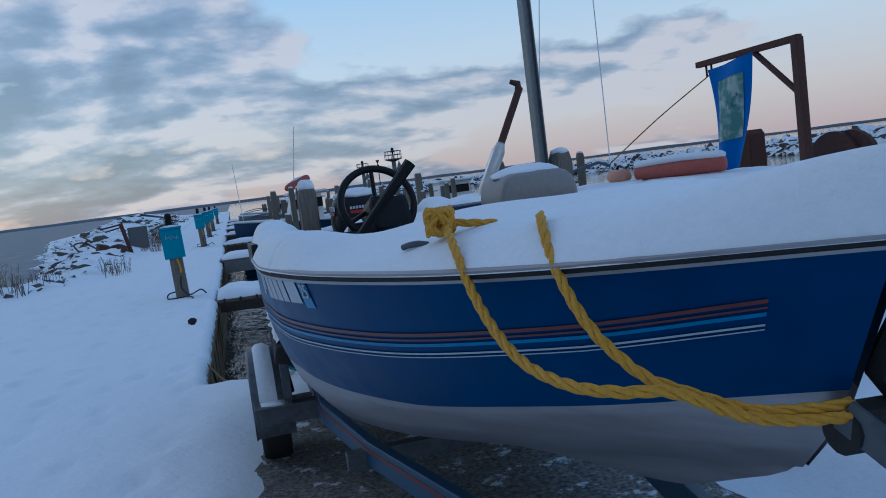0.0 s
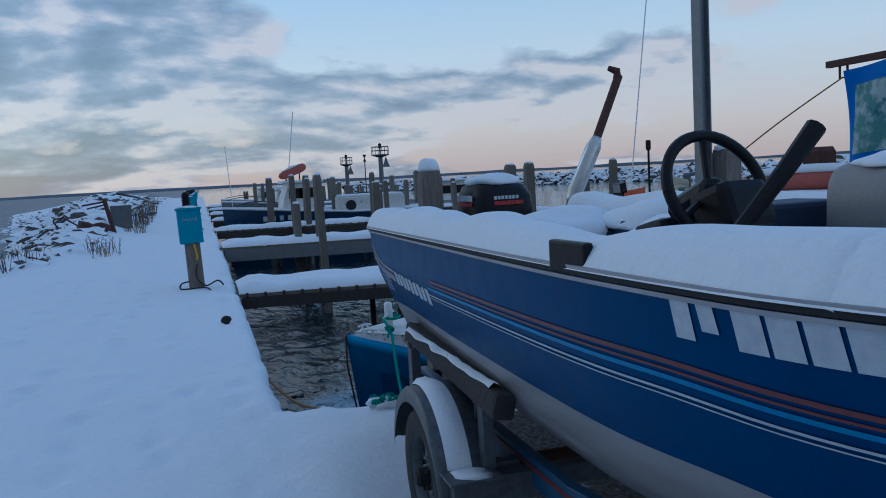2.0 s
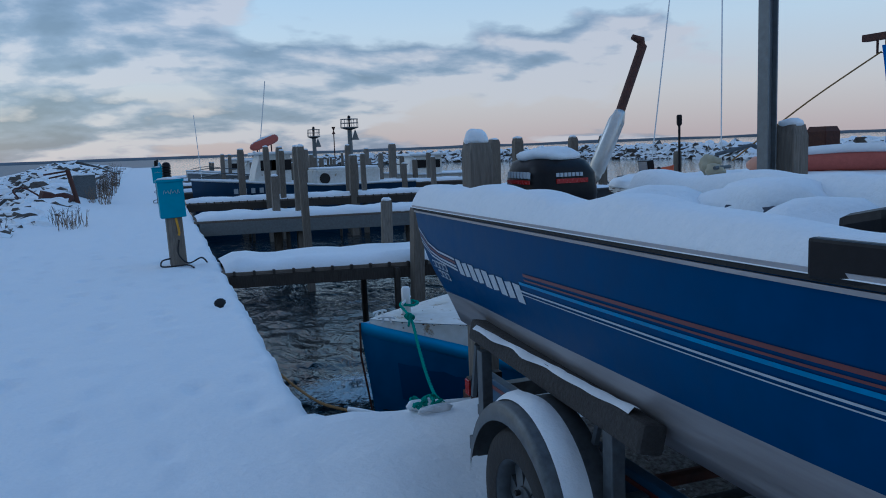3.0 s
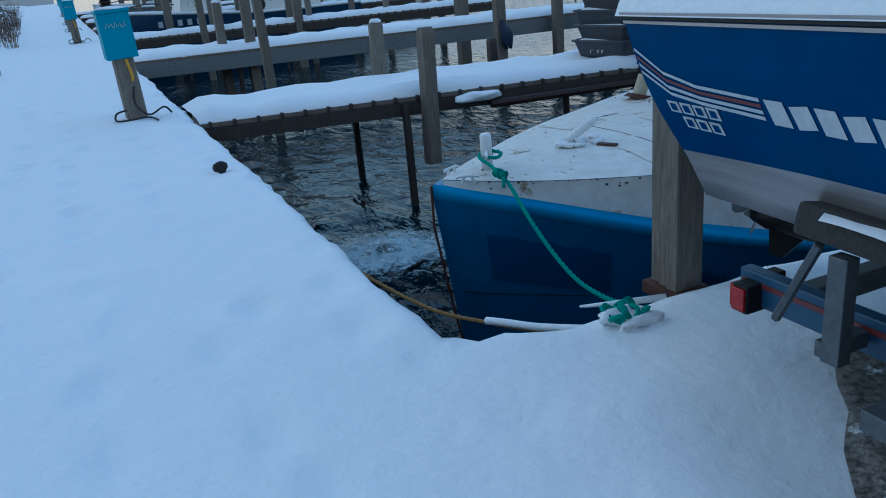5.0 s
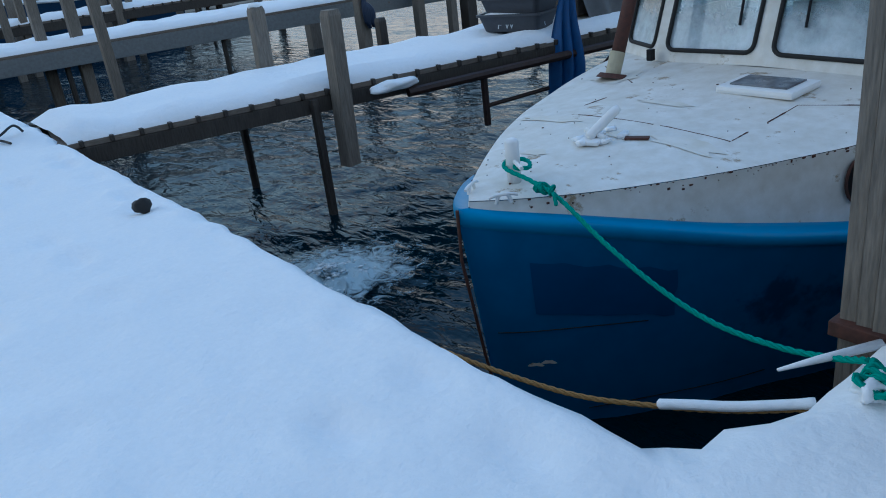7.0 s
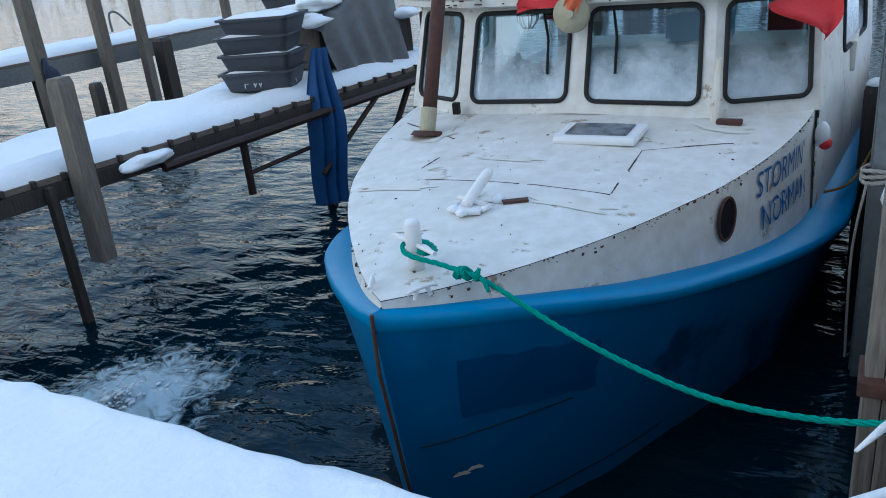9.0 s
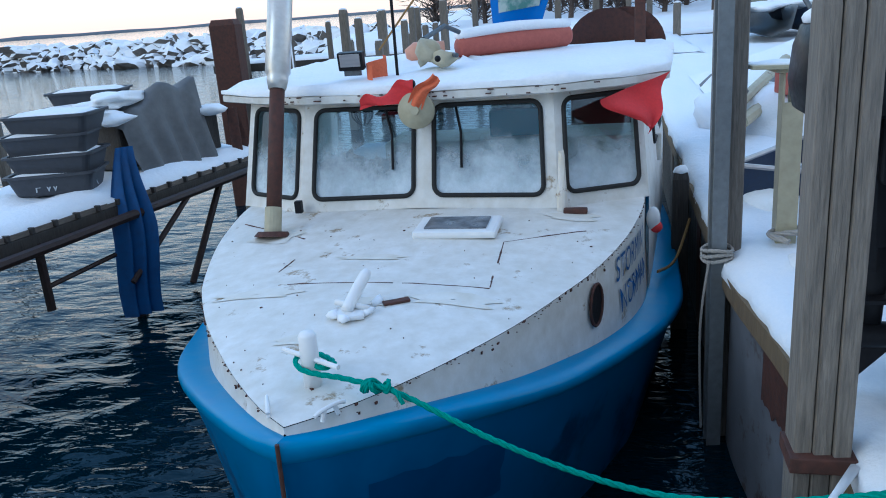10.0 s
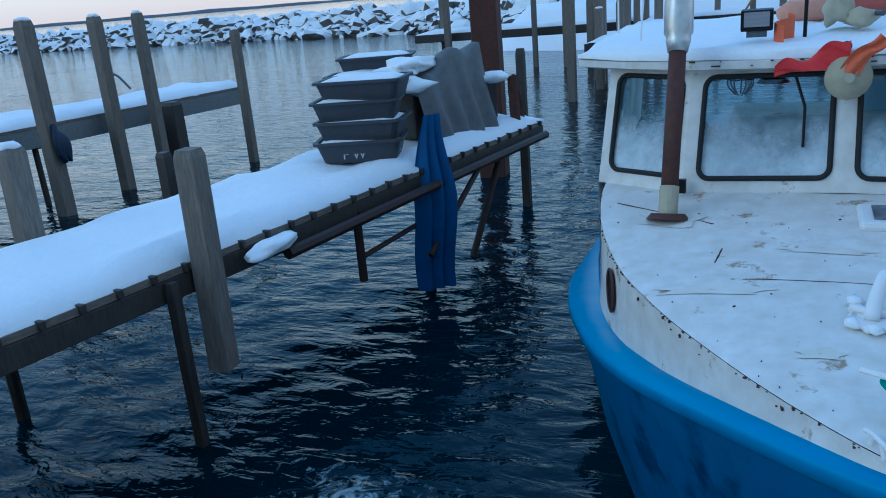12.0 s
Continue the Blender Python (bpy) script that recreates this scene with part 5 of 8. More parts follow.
bm = B()
zb = deck_z(1.2, 1.9)
tube(bm, [(1.19, 1.89, zb - 0.02), (1.19, 1.89, zb + 0.22), (1.19, 1.89, zb + 0.235)], [0.038, 0.038, 0.028], 14)
bitt = part("mooring_bitt", bm, WHITE, tug, "white iron mooring bitt", True)
bm = B()
tube(bm, [(1.11, 1.74, zb + 0.12), (1.27, 2.04, zb + 0.12)], 0.011, 8)
part("cross_pin", bm, WHITE, bitt)
for (x, y, a) in ((0.98, 2.0, 25), (0.97, 1.74, -30)):
    bm = B()
    m = turn(0, 0, a)
    z = deck_z(x, y)
    tube(bm, smooth_path([V((x, y, z)) + m @ V(p) for p in ((-0.075, 0, 0.025), (-0.04, 0, 0.035), (0.04, 0, 0.035), (0.075, 0, 0.025))], 4), 0.009, 8)
    for s in (-0.04, 0.04):
        tube(bm, [V((x, y, z - 0.01)) + m @ V((s, 0, 0)), V((x, y, z)) + m @ V((s * 0.6, 0, 0.033))], 0.010, 8)
    part("cleat", bm, WHITE, tug, "small white horn cleat")
z = deck_z(1.95, 1.95)
bm = B()
tube(bm, smooth_path([(1.86, 1.96, z + 0.03), (1.95, 1.94, z + 0.09), (2.06, 1.90, z + 0.17)], 4), [0.03] * 8 + [0.02], 10)
box(bm, (1.88, 1.95, z + 0.012), (0.17, 0.13, 0.025), turn(0, 0, 20), 0.008)
tube(bm, [(1.90, 1.86, z + 0.03), (1.93, 2.04, z + 0.05)], 0.016, 8)
dw = part("deck_winch", bm, WHITE, tug, "small white painted deck fitting", True)
bm = B()
for k in range(7):
    lump(bm, (1.80 + 0.05 * k, 1.95 + 0.09 * math.sin(k * 2.2), z + 0.015), (0.05, 0.04, 0.02), 0.4, k, 1)
tagged(part("ice_crust", bm, SNOW, dw, "crust of ice round the fitting", True), kind="stuff")
bm = B()
box(bm, (2.05, 1.76, z + 0.008), (0.05, 0.14, 0.014), turn(0, 0, 30), 0.005)
part("rust_patch", bm, RUST, tug)
# chipped paint along the deck's edge and the roof's edge
rnd = random.Random(12)
for side in (-1, 1):
    bm = B()
    for k in range(95):
        x = rnd.uniform(1.0, 4.0)
        d, zz, c = curve_at(DECK_HB, x), curve_at(DECK_Z, x), bow_shift(x)
        y = c + side * (d + 0.002)
        s0 = 0.004 + 0.018 * rnd.random() ** 3
        box(bm, (x, y, zz - 0.002 - 0.05 * rnd.random() ** 4), (s0, 0.008, s0 * rnd.uniform(0.3, 0.8)), turn(0, 0, rnd.uniform(-30, 30)))
    tagged(part("paint_chip", bm, RUST, tug, "chips of rust along the deck edge"), kind="stuff")
bm = B()
for k in range(46):
    y = rnd.uniform(0.75, 3.2)
    x = 3.775 + 0.10 * ((y - 1.98) / 1.0) ** 2
    s0 = 0.006 + 0.04 * rnd.random() ** 2
    box(bm, (x, y, rnd.choice((0.972, 0.985, 1.012))), (0.012, s0, 0.008))
tagged(part("roof_chip", bm, RUST, tug, "flaked paint along the roof edge"), kind="stuff")
BLOOM = material("rusty_run", (0.74, 0.735, 0.70), 0.6, second=(0.58, 0.55, 0.46), grain=6, spread=0.5, bump=0.15, stain=(0.34, 0.25, 0.14), stain_size=3.5, stain_at=0.64)
for (x, y, a, b) in ((3.27, 2.93, 0.16, 0.22), (2.12, 1.48, 0.08, 0.27), (2.2, 2.6, 0.06, 0.3), (3.58, 0.95, 0.08, 0.2), (2.05, 1.9, 0.05, 0.16), (2.75, 2.1, 0.04, 0.25), (1.6, 2.15, 0.05, 0.1)):
    bm = B()
    rows = []
    for f in (0.05, 0.35, 0.7, 1.0):
        row = []
        for q in [k * math.pi / 12 for k in range(25)]:
            px, py = x + f * a * math.cos(q) * (1 + 0.25 * math.sin(3 * q + x)), y + f * b * math.sin(q) * (1 + 0.2 * math.cos(2 * q) + 0.2 * math.sin(5 * q + y))
            row.append(V((px, py, deck_z(px, py) + 0.004)))
        rows.append(row)
    loft(bm, rows)
    part("rust_bloom", bm, BLOOM, foredeck, "brownish rust stain")
# scattered chips and specks on the foredeck
bm = B()
for k in range(45):
    x = rnd.uniform(1.1, 3.65)
    d = curve_at(DECK_HB, x)
    y = bow_shift(x) + rnd.uniform(-0.93, 0.93) * d
    s0 = 0.003 + 0.012 * rnd.random() ** 4
    box(bm, (x, y, deck_z(x, y) + 0.002), (s0, s0 * rnd.uniform(0.6, 2.2), 0.006), turn(0, 0, rnd.uniform(0, 180)))
tagged(part("deck_speck", bm, RUST, foredeck, "flakes of lost paint"), kind="stuff")
# a repainted patch of deeper blue and a seam on the bow planking


def planking(x, t, side=-1, out=0.004):
    hb, z = curve_at(RAIL_HB, x), curve_at(RAIL_Z, x)
    f = min(1.0, (x - 0.78) / 2.5)
    w = hb * (1 - (0.34 - 0.16 * f) * t ** 0.8) - 0.03
    return V((x + 0.22 * t * (1 - f) - out * 0.6, bow_shift(x) + side * (max(0.0, w) + out), lerp(z - 0.07, -1.75, t)))


bm = B()
loft(bm, [[planking(lerp(1.0, 1.62, i / 14) + 0.02 * noise.noise(V((j, i * 0.4, 1))), lerp(0.11, 0.30, j / 5) + 0.012 * noise.noise(V((i * 0.5, j, 6)))) for j in range(6)] for i in range(15)])
part("paint_patch", bm, material("deep_blue_patch", (0.004, 0.055, 0.165), 0.45, second=(0.005, 0.07, 0.20), grain=5, bump=0.08), tug, "patch of deeper blue paint", True)
for x0, t0, x1, t1 in ((0.84, 0.38, 1.5, 0.325), (1.2, 0.70, 2.2, 0.62)):
    bm = B()
    tube(bm, [planking(lerp(x0, x1, k / 12), lerp(t0, t1, k / 12), -1, 0.001) for k in range(13)], 0.0035, 5)
    part("plank_seam", bm, BLACK, tug)
for x0, t0 in ((0.97, 0.50), (1.03, 0.49)):
    bm = B()
    bm.faces.new([bm.verts.new(planking(x0 + 0.03 * math.cos(a) * (1 + 0.4 * math.sin(3 * a)), t0 + 0.012 * math.sin(a) * (1 + 0.5 * math.cos(2 * a)), -1, 0.004)) for a in [k * math.pi / 8 for k in range(16)]])
    part("bare_chip", bm, STAINED, tug)
# hatch
hz = deck_z(3.25, 1.65)
bm = B()
box(bm, (3.25, 1.66, hz + 0.02), (0.36, 0.54, 0.05), turn(0, -2, 0), 0.022)
hatch = part("deck_hatch", bm, WHITE, tug, "white hatch with a dark frosted lid")
bm = B()
box(bm, (3.25, 1.66, hz + 0.05), (0.24, 0.40, 0.012), turn(0, -2, 0), 0.005)
part("hatch_pane", bm, material("frosty_dark_pane", (0.025, 0.025, 0.035), 0.3, second=(0.22, 0.24, 0.27), grain=10, spread=0.3, bump=0.1), hatch)
# porthole and name
for side in (-1, 1):
    x = 2.69
    y = bow_shift(x) + side * (curve_at(DECK_HB, x) + 0.01)
    nrm = V((-0.42, side, 0)).normalized()
    u = V((0, 0, 1)).cross(nrm)
    bm = B()
    bm.faces.new([bm.verts.new(V((x, y, -0.11)) + nrm * 0.008 + u * 0.075 * math.cos(a) + V((0, 0, 0.12)) * math.sin(a)) for a in [k * math.pi / 12 for k in range(24)]])
    ph = part("porthole", bm, BLACK, tug, "dark oval porthole with rust run")
    bm = B()
    tube(bm, [V((x, y, -0.11)) + nrm * 0.01 + u * 0.08 * math.cos(a) + V((0, 0, 0.125)) * math.sin(a) for a in [k * math.pi / 12 for k in range(25)]], 0.009, 6, False)
    part("porthole_ring", bm, RUST, ph)
    for txt, x0, z0 in (("STORMIN'", 3.02 if side < 0 else 3.98, -0.10), ("NORMAN", 3.08 if side < 0 else 3.95, -0.32)):
        x1 = x0 + 0.9 * -side
        p0 = V((x0, bow_shift(x0) + side * (curve_at(DECK_HB, x0) + 0.012), z0))
        p1 = V((x1, bow_shift(x1) + side * (curve_at(DECK_HB, x1) + 0.012), z0))
        ux = (p1 - p0).normalized()
        uz = V((0, 0, 1))
        m = Matrix.Translation(p0) @ Matrix((ux, uz, ux.cross(uz))).transposed().to_4x4() @ Matrix.Diagonal((0.80, 1.0, 1, 1))
        lettering("boat_name", txt, 0.225, m, NAMEBLUE, tug, bend=lambda q: V((q.x, bow_shift(q.x) + side * (curve_at(DECK_HB, q.x) + 0.006 + (0.015 if q.z < -0.2 else 0.004)), q.z)))
# side float at the cabin's corner
bm = B()
ball(bm, (4.12, 0.40, 0.0), 0.05, 12, 8, (1, 1, 1.8))
fl = part("net_float", bm, WHITE, tug, "small red and white float", True)
bm = B()
ball(bm, (4.12, 0.38, -0.06), 0.045, 12, 8)
part("float_base", bm, RED, fl, "", True)

# wheelhouse
CORN = [V((4.12, 3.56, 0.16)), V((3.74, 2.93, 0.19)), V((3.70, 1.99, 0.22)), V((3.74, 1.05, 0.19)), V((4.15, 0.43, 0.16))]


def top_of(p):
    return V((p.x + 0.26, lerp(p.y, YC, 0.035), 0.98))


def rounded(u0, v0, u1, v1, r, n=5):
    out = []
    for cx, cy, a0 in ((u1 - r, v1 - r, 0), (u0 + r, v1 - r, 90), (u0 + r, v0 + r, 180), (u1 - r, v0 + r, 270)):
        out += [(cx + r * math.cos(radians(a0 + 90 * k / n)), cy + r * math.sin(radians(a0 + 90 * k / n))) for k in range(n + 1)]
    return out


def wall_panel(name, a, b, at, bt, hole, parent, thick=0.05):
    """A wall between the lower corners a, b and upper at, bt with a rounded window: wall, gasket, pane."""
    def p(u, v, off=0.0):
        q = a.lerp(b, u).lerp(at.lerp(bt, u), v)
        n = (b - a).cross(at - a).normalized()
        return q + n * off
    w, h = (b - a).length, (at - a).length
    u0, v0, u1, v1 = hole
    ring = [(x / w, y / h) for x, y in rounded(u0 * w, v0 * h, u1 * w, v1 * h, 0.07)]
    n = len(ring)
    outer = []
    for x, y in ring:
        dx_, dy_ = x - (u0 + u1) / 2, y - (v0 + v1) / 2
        k = min((0.5 + (0.5 - (u0 + u1) / 2) * (1 if dx_ > 0 else -1)) / abs(dx_) if abs(dx_) > 1e-6 else 99, (0.5 + (0.5 - (v0 + v1) / 2) * (1 if dy_ > 0 else -1)) / abs(dy_) if abs(dy_) > 1e-6 else 99)
        outer.append(((u0 + u1) / 2 + dx_ * k, (v0 + v1) / 2 + dy_ * k))
    for cu, cv in ((0, 0), (1, 0), (1, 1), (0, 1)):
        j = min(range(n), key=lambda q: (outer[q][0] - cu) ** 2 + (outer[q][1] - cv) ** 2)
        outer[j] = (cu, cv)
    bm = B()
    loft(bm, [[p(x, y, 0) for x, y in outer + outer[:1]], [p(x, y, 0) for x, y in ring + ring[:1]], [p(x, y, -thick) for x, y in ring + ring[:1]], [p(x, y, -thick) for x, y in outer + outer[:1]]])
    wall = part(name, bm, BOATWHITE, parent, "worn white painted cabin wall")
    bm = B()
    line = [p(x, y, 0.006) for x, y in ring]
    tube(bm, line + line[:1], 0.017, 8, False)
    part("window_gasket", bm, RUBBER, wall, "black rubber window gasket", True)
    bm = B()
    bm.faces.new([bm.verts.new(p(x, y, -0.012)) for x, y in ring])
    bm.faces.new([bm.verts.new(p(x, y, -0.018)) for x, y in ring][::-1])
    g = part("window_pane", bm, FROSTED, wall, "clear glass pane with frost")
    g.visible_shadow = False
    return wall


HOLES = [(0.14, 0.12, 0.92, 0.90), (0.10, 0.11, 0.92, 0.90), (0.08, 0.11, 0.90, 0.90), (0.10, 0.12, 0.90, 0.90)]
for i in range(4):
    wall_panel("cabin_front", CORN[i], CORN[i + 1], top_of(CORN[i]), top_of(CORN[i + 1]), HOLES[i], tug)
for a, b in ((V((6.9, 3.78, 0.16)), CORN[0]), (CORN[4], V((6.9, 0.18, 0.16)))):
    bt = top_of(b) if b in CORN[:1] else V((6.9, lerp(b.y, YC, 0.035), 0.98))
    att = top_of(a) if a is CORN[4] else V((6.9, lerp(a.y, YC, 0.035), 0.98))
    wall_panel("cabin_side", a, b, att, bt, (0.35, 0.25, 0.8, 0.88), tug)
    bm = B()
    lo1, lo2 = V((a.x, a.y, -0.62)), V((b.x, b.y, -0.62))
    loft(bm, [[a, b], [lo1, lo2]])
    part("cabin_lower_side", bm, BOATWHITE, tug)
bm = B()
box(bm, (5.6, YC, 0.14), (2.8, 2.9, 0.03))
part("cabin_floor", bm, material("pale_cabin_shelf", (0.45, 0.47, 0.5), 0.7, grain=8, bump=0.2), tug)
bm = B()
loft(bm, [[V((4.15, 0.7, 0.24)), V((4.15, 3.3, 0.24))], [V((5.2, 0.7, 0.24)), V((5.2, 3.3, 0.24))], [V((5.2, 0.7, 0.0)), V((5.2, 3.3, 0.0))]])
part("dash_shelf", bm, SNOW, tug, "pale dashboard shelf behind the panes")
# roof
ROOF = [V((7.2, 3.92, 0)), V((4.36, 3.74, 0)), V((4.05, 3.30, 0)), V((3.86, 2.9, 0)), V((3.80, 2.4, 0)), V((3.78, 1.98, 0)), V((3.80, 1.55, 0)), V((3.86, 1.05, 0)), V((4.08, 0.62, 0)), V((4.42, 0.28, 0)), V((7.2, 0.06, 0))]
RC = V((5.5, YC, 0))


def roof_ring(k, z, crown=0.0):
    return [RC.lerp(p, k) + V((0, 0, z)) for p in ROOF]


bm = B()
loft(bm, [roof_ring(0.0, 0.955), roof_ring(0.985, 0.955), roof_ring(1.0, 0.965), roof_ring(1.0, 1.01), roof_ring(0.985, 1.025), roof_ring(0.5, 1.05), roof_ring(0.0, 1.06)], True)
roof = part("cabin_roof", bm, BOATWHITE, tug, "white cabin roof with a chipped edge")
bm = B()
fine = []
for a, b in zip(ROOF, ROOF[1:] + ROOF[:1]):
    m = max(2, int((b - a).length / 0.12))
    fine += [a.lerp(b, k / m) for k in range(m)]
rows = []
for j, (k, h) in enumerate(((1.0, 1.02), (1.0, 1.05), (0.975, 1.078), (0.93, 1.094), (0.8, 1.105), (0.6, 1.118), (0.3, 1.13), (0.02, 1.135))):
    rows.append([RC.lerp(p, k + (0.012 * noise.noise(p * 2.5) if j < 3 else 0)) + V((0, 0, h + 0.04 * noise.noise(p * 2.3 + V((j * 0.9, 0, 0))) * (0.3 if j == 0 else 1))) for p in fine])
loft(bm, rows, True)
part("snow_on_roof", bm, SNOW, roof, "thick snow on the cabin roof", True)
# inside: lamp, wipers
bm = B()
tube(bm, [(4.5, 2.42, 0.93), (4.5, 2.42, 0.86), (4.5, 2.42, 0.84), (4.5, 2.42, 0.79)], [0.02, 0.03, 0.05, 0.11], 14)
part("cabin_lamp", bm, BLACK, tug, "dark hanging lamp inside")
bm = B()
for k in range(7):
    a = k * 2 * math.pi / 7
    tube(bm, smooth_path([V((4.5, 2.63, 0.86)) + V((r * math.cos(a), r * math.sin(a), z)) for r, z in ((0.03, 0.05), (0.075, -0.01), (0.085, -0.08), (0.03, -0.15))], 4), 0.006, 5)
tube(bm, [V((4.5, 2.63, 0.82)) + V((0.083 * math.cos(k * 0.35), 0.083 * math.sin(k * 0.35), 0)) for k in range(19)], 0.005, 5, False)
tube(bm, [(4.5, 2.63, 0.94), (4.5, 2.63, 0.86)], 0.03, 10)
part("work_lamp", bm, BLACK, tug, "caged work lamp hung inside")
bm = B()
box(bm, (5.75, 1.52, 0.52), (0.34, 0.55, 0.24), turn(0, 0, 4), 0.02)
crate = part("teal_crate", bm, TEAL, tug, "teal plastic crate inside the cabin")
bm = B()
for k in range(4):
    lump(bm, (5.75, 1.34 + 0.12 * k, 0.66), (0.10, 0.07, 0.05), 0.4, k * 1.7, 2)
part("white_rag", bm, SNOW, crate, "", True)
bm = B()
box(bm, (5.85, 1.52, 0.27), (0.7, 2.5, 0.24), bevel=0.02)
part("inner_bench", bm, STAINED, tug, "pale bench inside the cabin")
bm = B()
for k in range(9):
    lump(bm, (4.75 + 0.08 * math.sin(k * 2.3), 3.05 - 0.16 * k, 0.30 + 0.05 * math.sin(k * 1.3)), (0.14, 0.12, 0.10), 0.5, k * 2.1, 2)
tagged(part("heaped_net", bm, TARPG, tug, "heaped grey netting behind the panes", True), kind="stuff")
for y0, y1 in ((2.22, 2.3), (1.72, 1.78)):
    bm = B()
    tube(bm, [(3.99, y1, 0.95), (3.86, y0, 0.72), (3.80, y0, 0.48)], 0.010, 6)
    part("wiper", bm, BLACK, tug, "dark windscreen wiper")
# searchlight, float, flags
bm = B()
tube(bm, [(3.72, 2.0, 0.90), (3.76, 2.0, 0.90), (3.80, 2.0, 0.90)], [0.125, 0.13, 0.05], 24)
hail = part("disc_float", bm, CREAM, tug, "tan disc hung under the roof edge", True)
bm = B()
tube(bm, [(3.69, 2.0, 0.905), (3.73, 2.0, 0.90)], 0.03, 12)
part("disc_boss", bm, CREAM, hail)


def cloth(bm, fn, nu=14, nv=10):
    loft(bm, [[fn(i / nu, j / nv) for j in range(nv + 1)] for i in range(nu + 1)])
    return bm


bm = B()
cloth(bm, lambda u, v: V((3.73 + 0.03 * math.sin(u * 9 + v * 3), lerp(2.40, 2.0, u), lerp(0.92 + 0.05 * u, 0.97 + 0.17 * u + 0.03 * math.sin(u * 11), v) + 0.012 * math.sin(v * 8 + u * 5))), 18, 8)
part("red_rag", bm, RED, tug, "bright red cloth caught on the roof edge", True)
bm = B()
cloth(bm, lambda u, v: V((3.71 - 0.03 * math.sin(u * 3) + 0.02 * math.sin(v * 9 + u * 4), lerp(2.0, 1.83, u) + (v - 0.5) * lerp(0.10, 0.05, u), lerp(0.93, 1.15, u) + (v - 0.5) * 0.05 + 0.03 * math.sin(u * 5))), 12, 6)
part("orange_rag", bm, ORANGE, tug, "orange cloth on the roof edge", True)
for c, r in (((3.75, 2.02, 1.08), 0.03), ((3.68, 1.81, 1.24), 0.022)):
    bm = B()
    ball(bm, c, r, 10, 6)
    part("dark_knob", bm, BLACK, tug, "", True)
bm = B()
fa, fb, fc = V((4.34, 0.28, 1.02)), V((3.96, 0.76, 0.89)), V((4.06, 0.42, 0.62))
cloth(bm, lambda u, v: fa.lerp(fb, u * (1 - v) ** 0.6) + (fc - fa) * v * (1 - 0.25 * u) + V((-0.03 * math.sin(u * 8 + v * 4), 0.03 * math.sin(v * 7), 0)), 14, 12)
part("red_flag_corner", bm, RED, tug, "red cloth hanging at the cabin corner", True)
# floodlight
bm = B()
box(bm, (4.02, 2.52, 1.24), (0.07, 0.19, 0.13), turn(0, -8, 0), 0.01)
fl = part("floodlight", bm, BLACK, tug, "square black floodlight")
bm = B()
box(bm, (3.982, 2.52, 1.245), (0.012, 0.15, 0.09), turn(0, -8, 0), 0.003)
part("lens", bm, ALU, fl)
bm = B()
box(bm, (4.03, 2.52, 1.16), (0.04, 0.12, 0.05))
part("bracket", bm, GALV, fl)
# roof litter
bm = B()
tube(bm, [(4.22, 2.24, 1.08), (4.22, 2.24, 1.66)], 0.012, 8)
tube(bm, [(4.22, 2.24, 1.64), (4.22, 2.24, 1.66), (4.22, 2.24, 1.74), (4.22, 2.24, 1.75)], [0.018, 0.028, 0.028, 0.02], 10)
part("roof_lantern", bm, BLACK, tug, "dark lantern on a thin pole")
bm = B()
tube(bm, [(4.62, 3.34, 1.1), (4.95, 3.12, 4.6)], 0.007, 6)
part("whip_aerial", bm, WHITE, tug, "tall white whip aerial")
bm = B()
tube(bm, [(5.95, 3.76, 1.03), (5.96, 3.76, 5.8)], 0.008, 6)
part("whip_aerial", bm, WHITE, tug, "tall white whip aerial")
bm = B()
lump(bm, (4.45, 2.05, 1.25), (0.11, 0.09, 0.10), 0.3, 4, 3)
lump(bm, (4.40, 1.93, 1.19), (0.10, 0.10, 0.06), 0.3, 7, 2)
part("decoy", bm, CREAM, tug, "cream and dark bundle on the roof", True)
bm = B()
tube(bm, [(4.55, 2.1, 1.34), (4.9, 2.0, 1.42), (5.0, 1.9, 1.36)], 0.02, 8)
tube(bm, [(4.6, 1.95, 1.22), (4.3, 1.80, 1.22)], 0.018, 8)
part("roof_pipes", bm, GALV, tug)
ra, rb = V((5.40, 2.0, 1.22)), V((6.05, 1.08, 1.24))
bm = B()
tube(bm, [ra, ra.lerp(rb, 0.03), ra.lerp(rb, 0.97), rb], [0.07, 0.10, 0.10, 0.08], 14)
raft = part("life_raft_roll", bm, SALMON, tug, "faded red rolled cover under snow", True)
bm = B()
tube(bm, smooth_path([ra + V((0, 0, 0.10)), ra.lerp(rb, 0.5) + V((0, 0, 0.125)), rb + V((0, 0, 0.10))]), [0.06] + [0.085] * 15 + [0.05], 10, flat=0.6)
part("snow_cap", bm, SNOW, raft, "", True)
bm = B()
tube(bm, [(5.22, 2.42, 1.2), (5.25, 2.35, 1.21), (5.32, 2.1, 1.21)], [0.04, 0.085, 0.08], 12)
part("buoy", bm, BUOY, tug, "pale orange buoy on the roof", True)
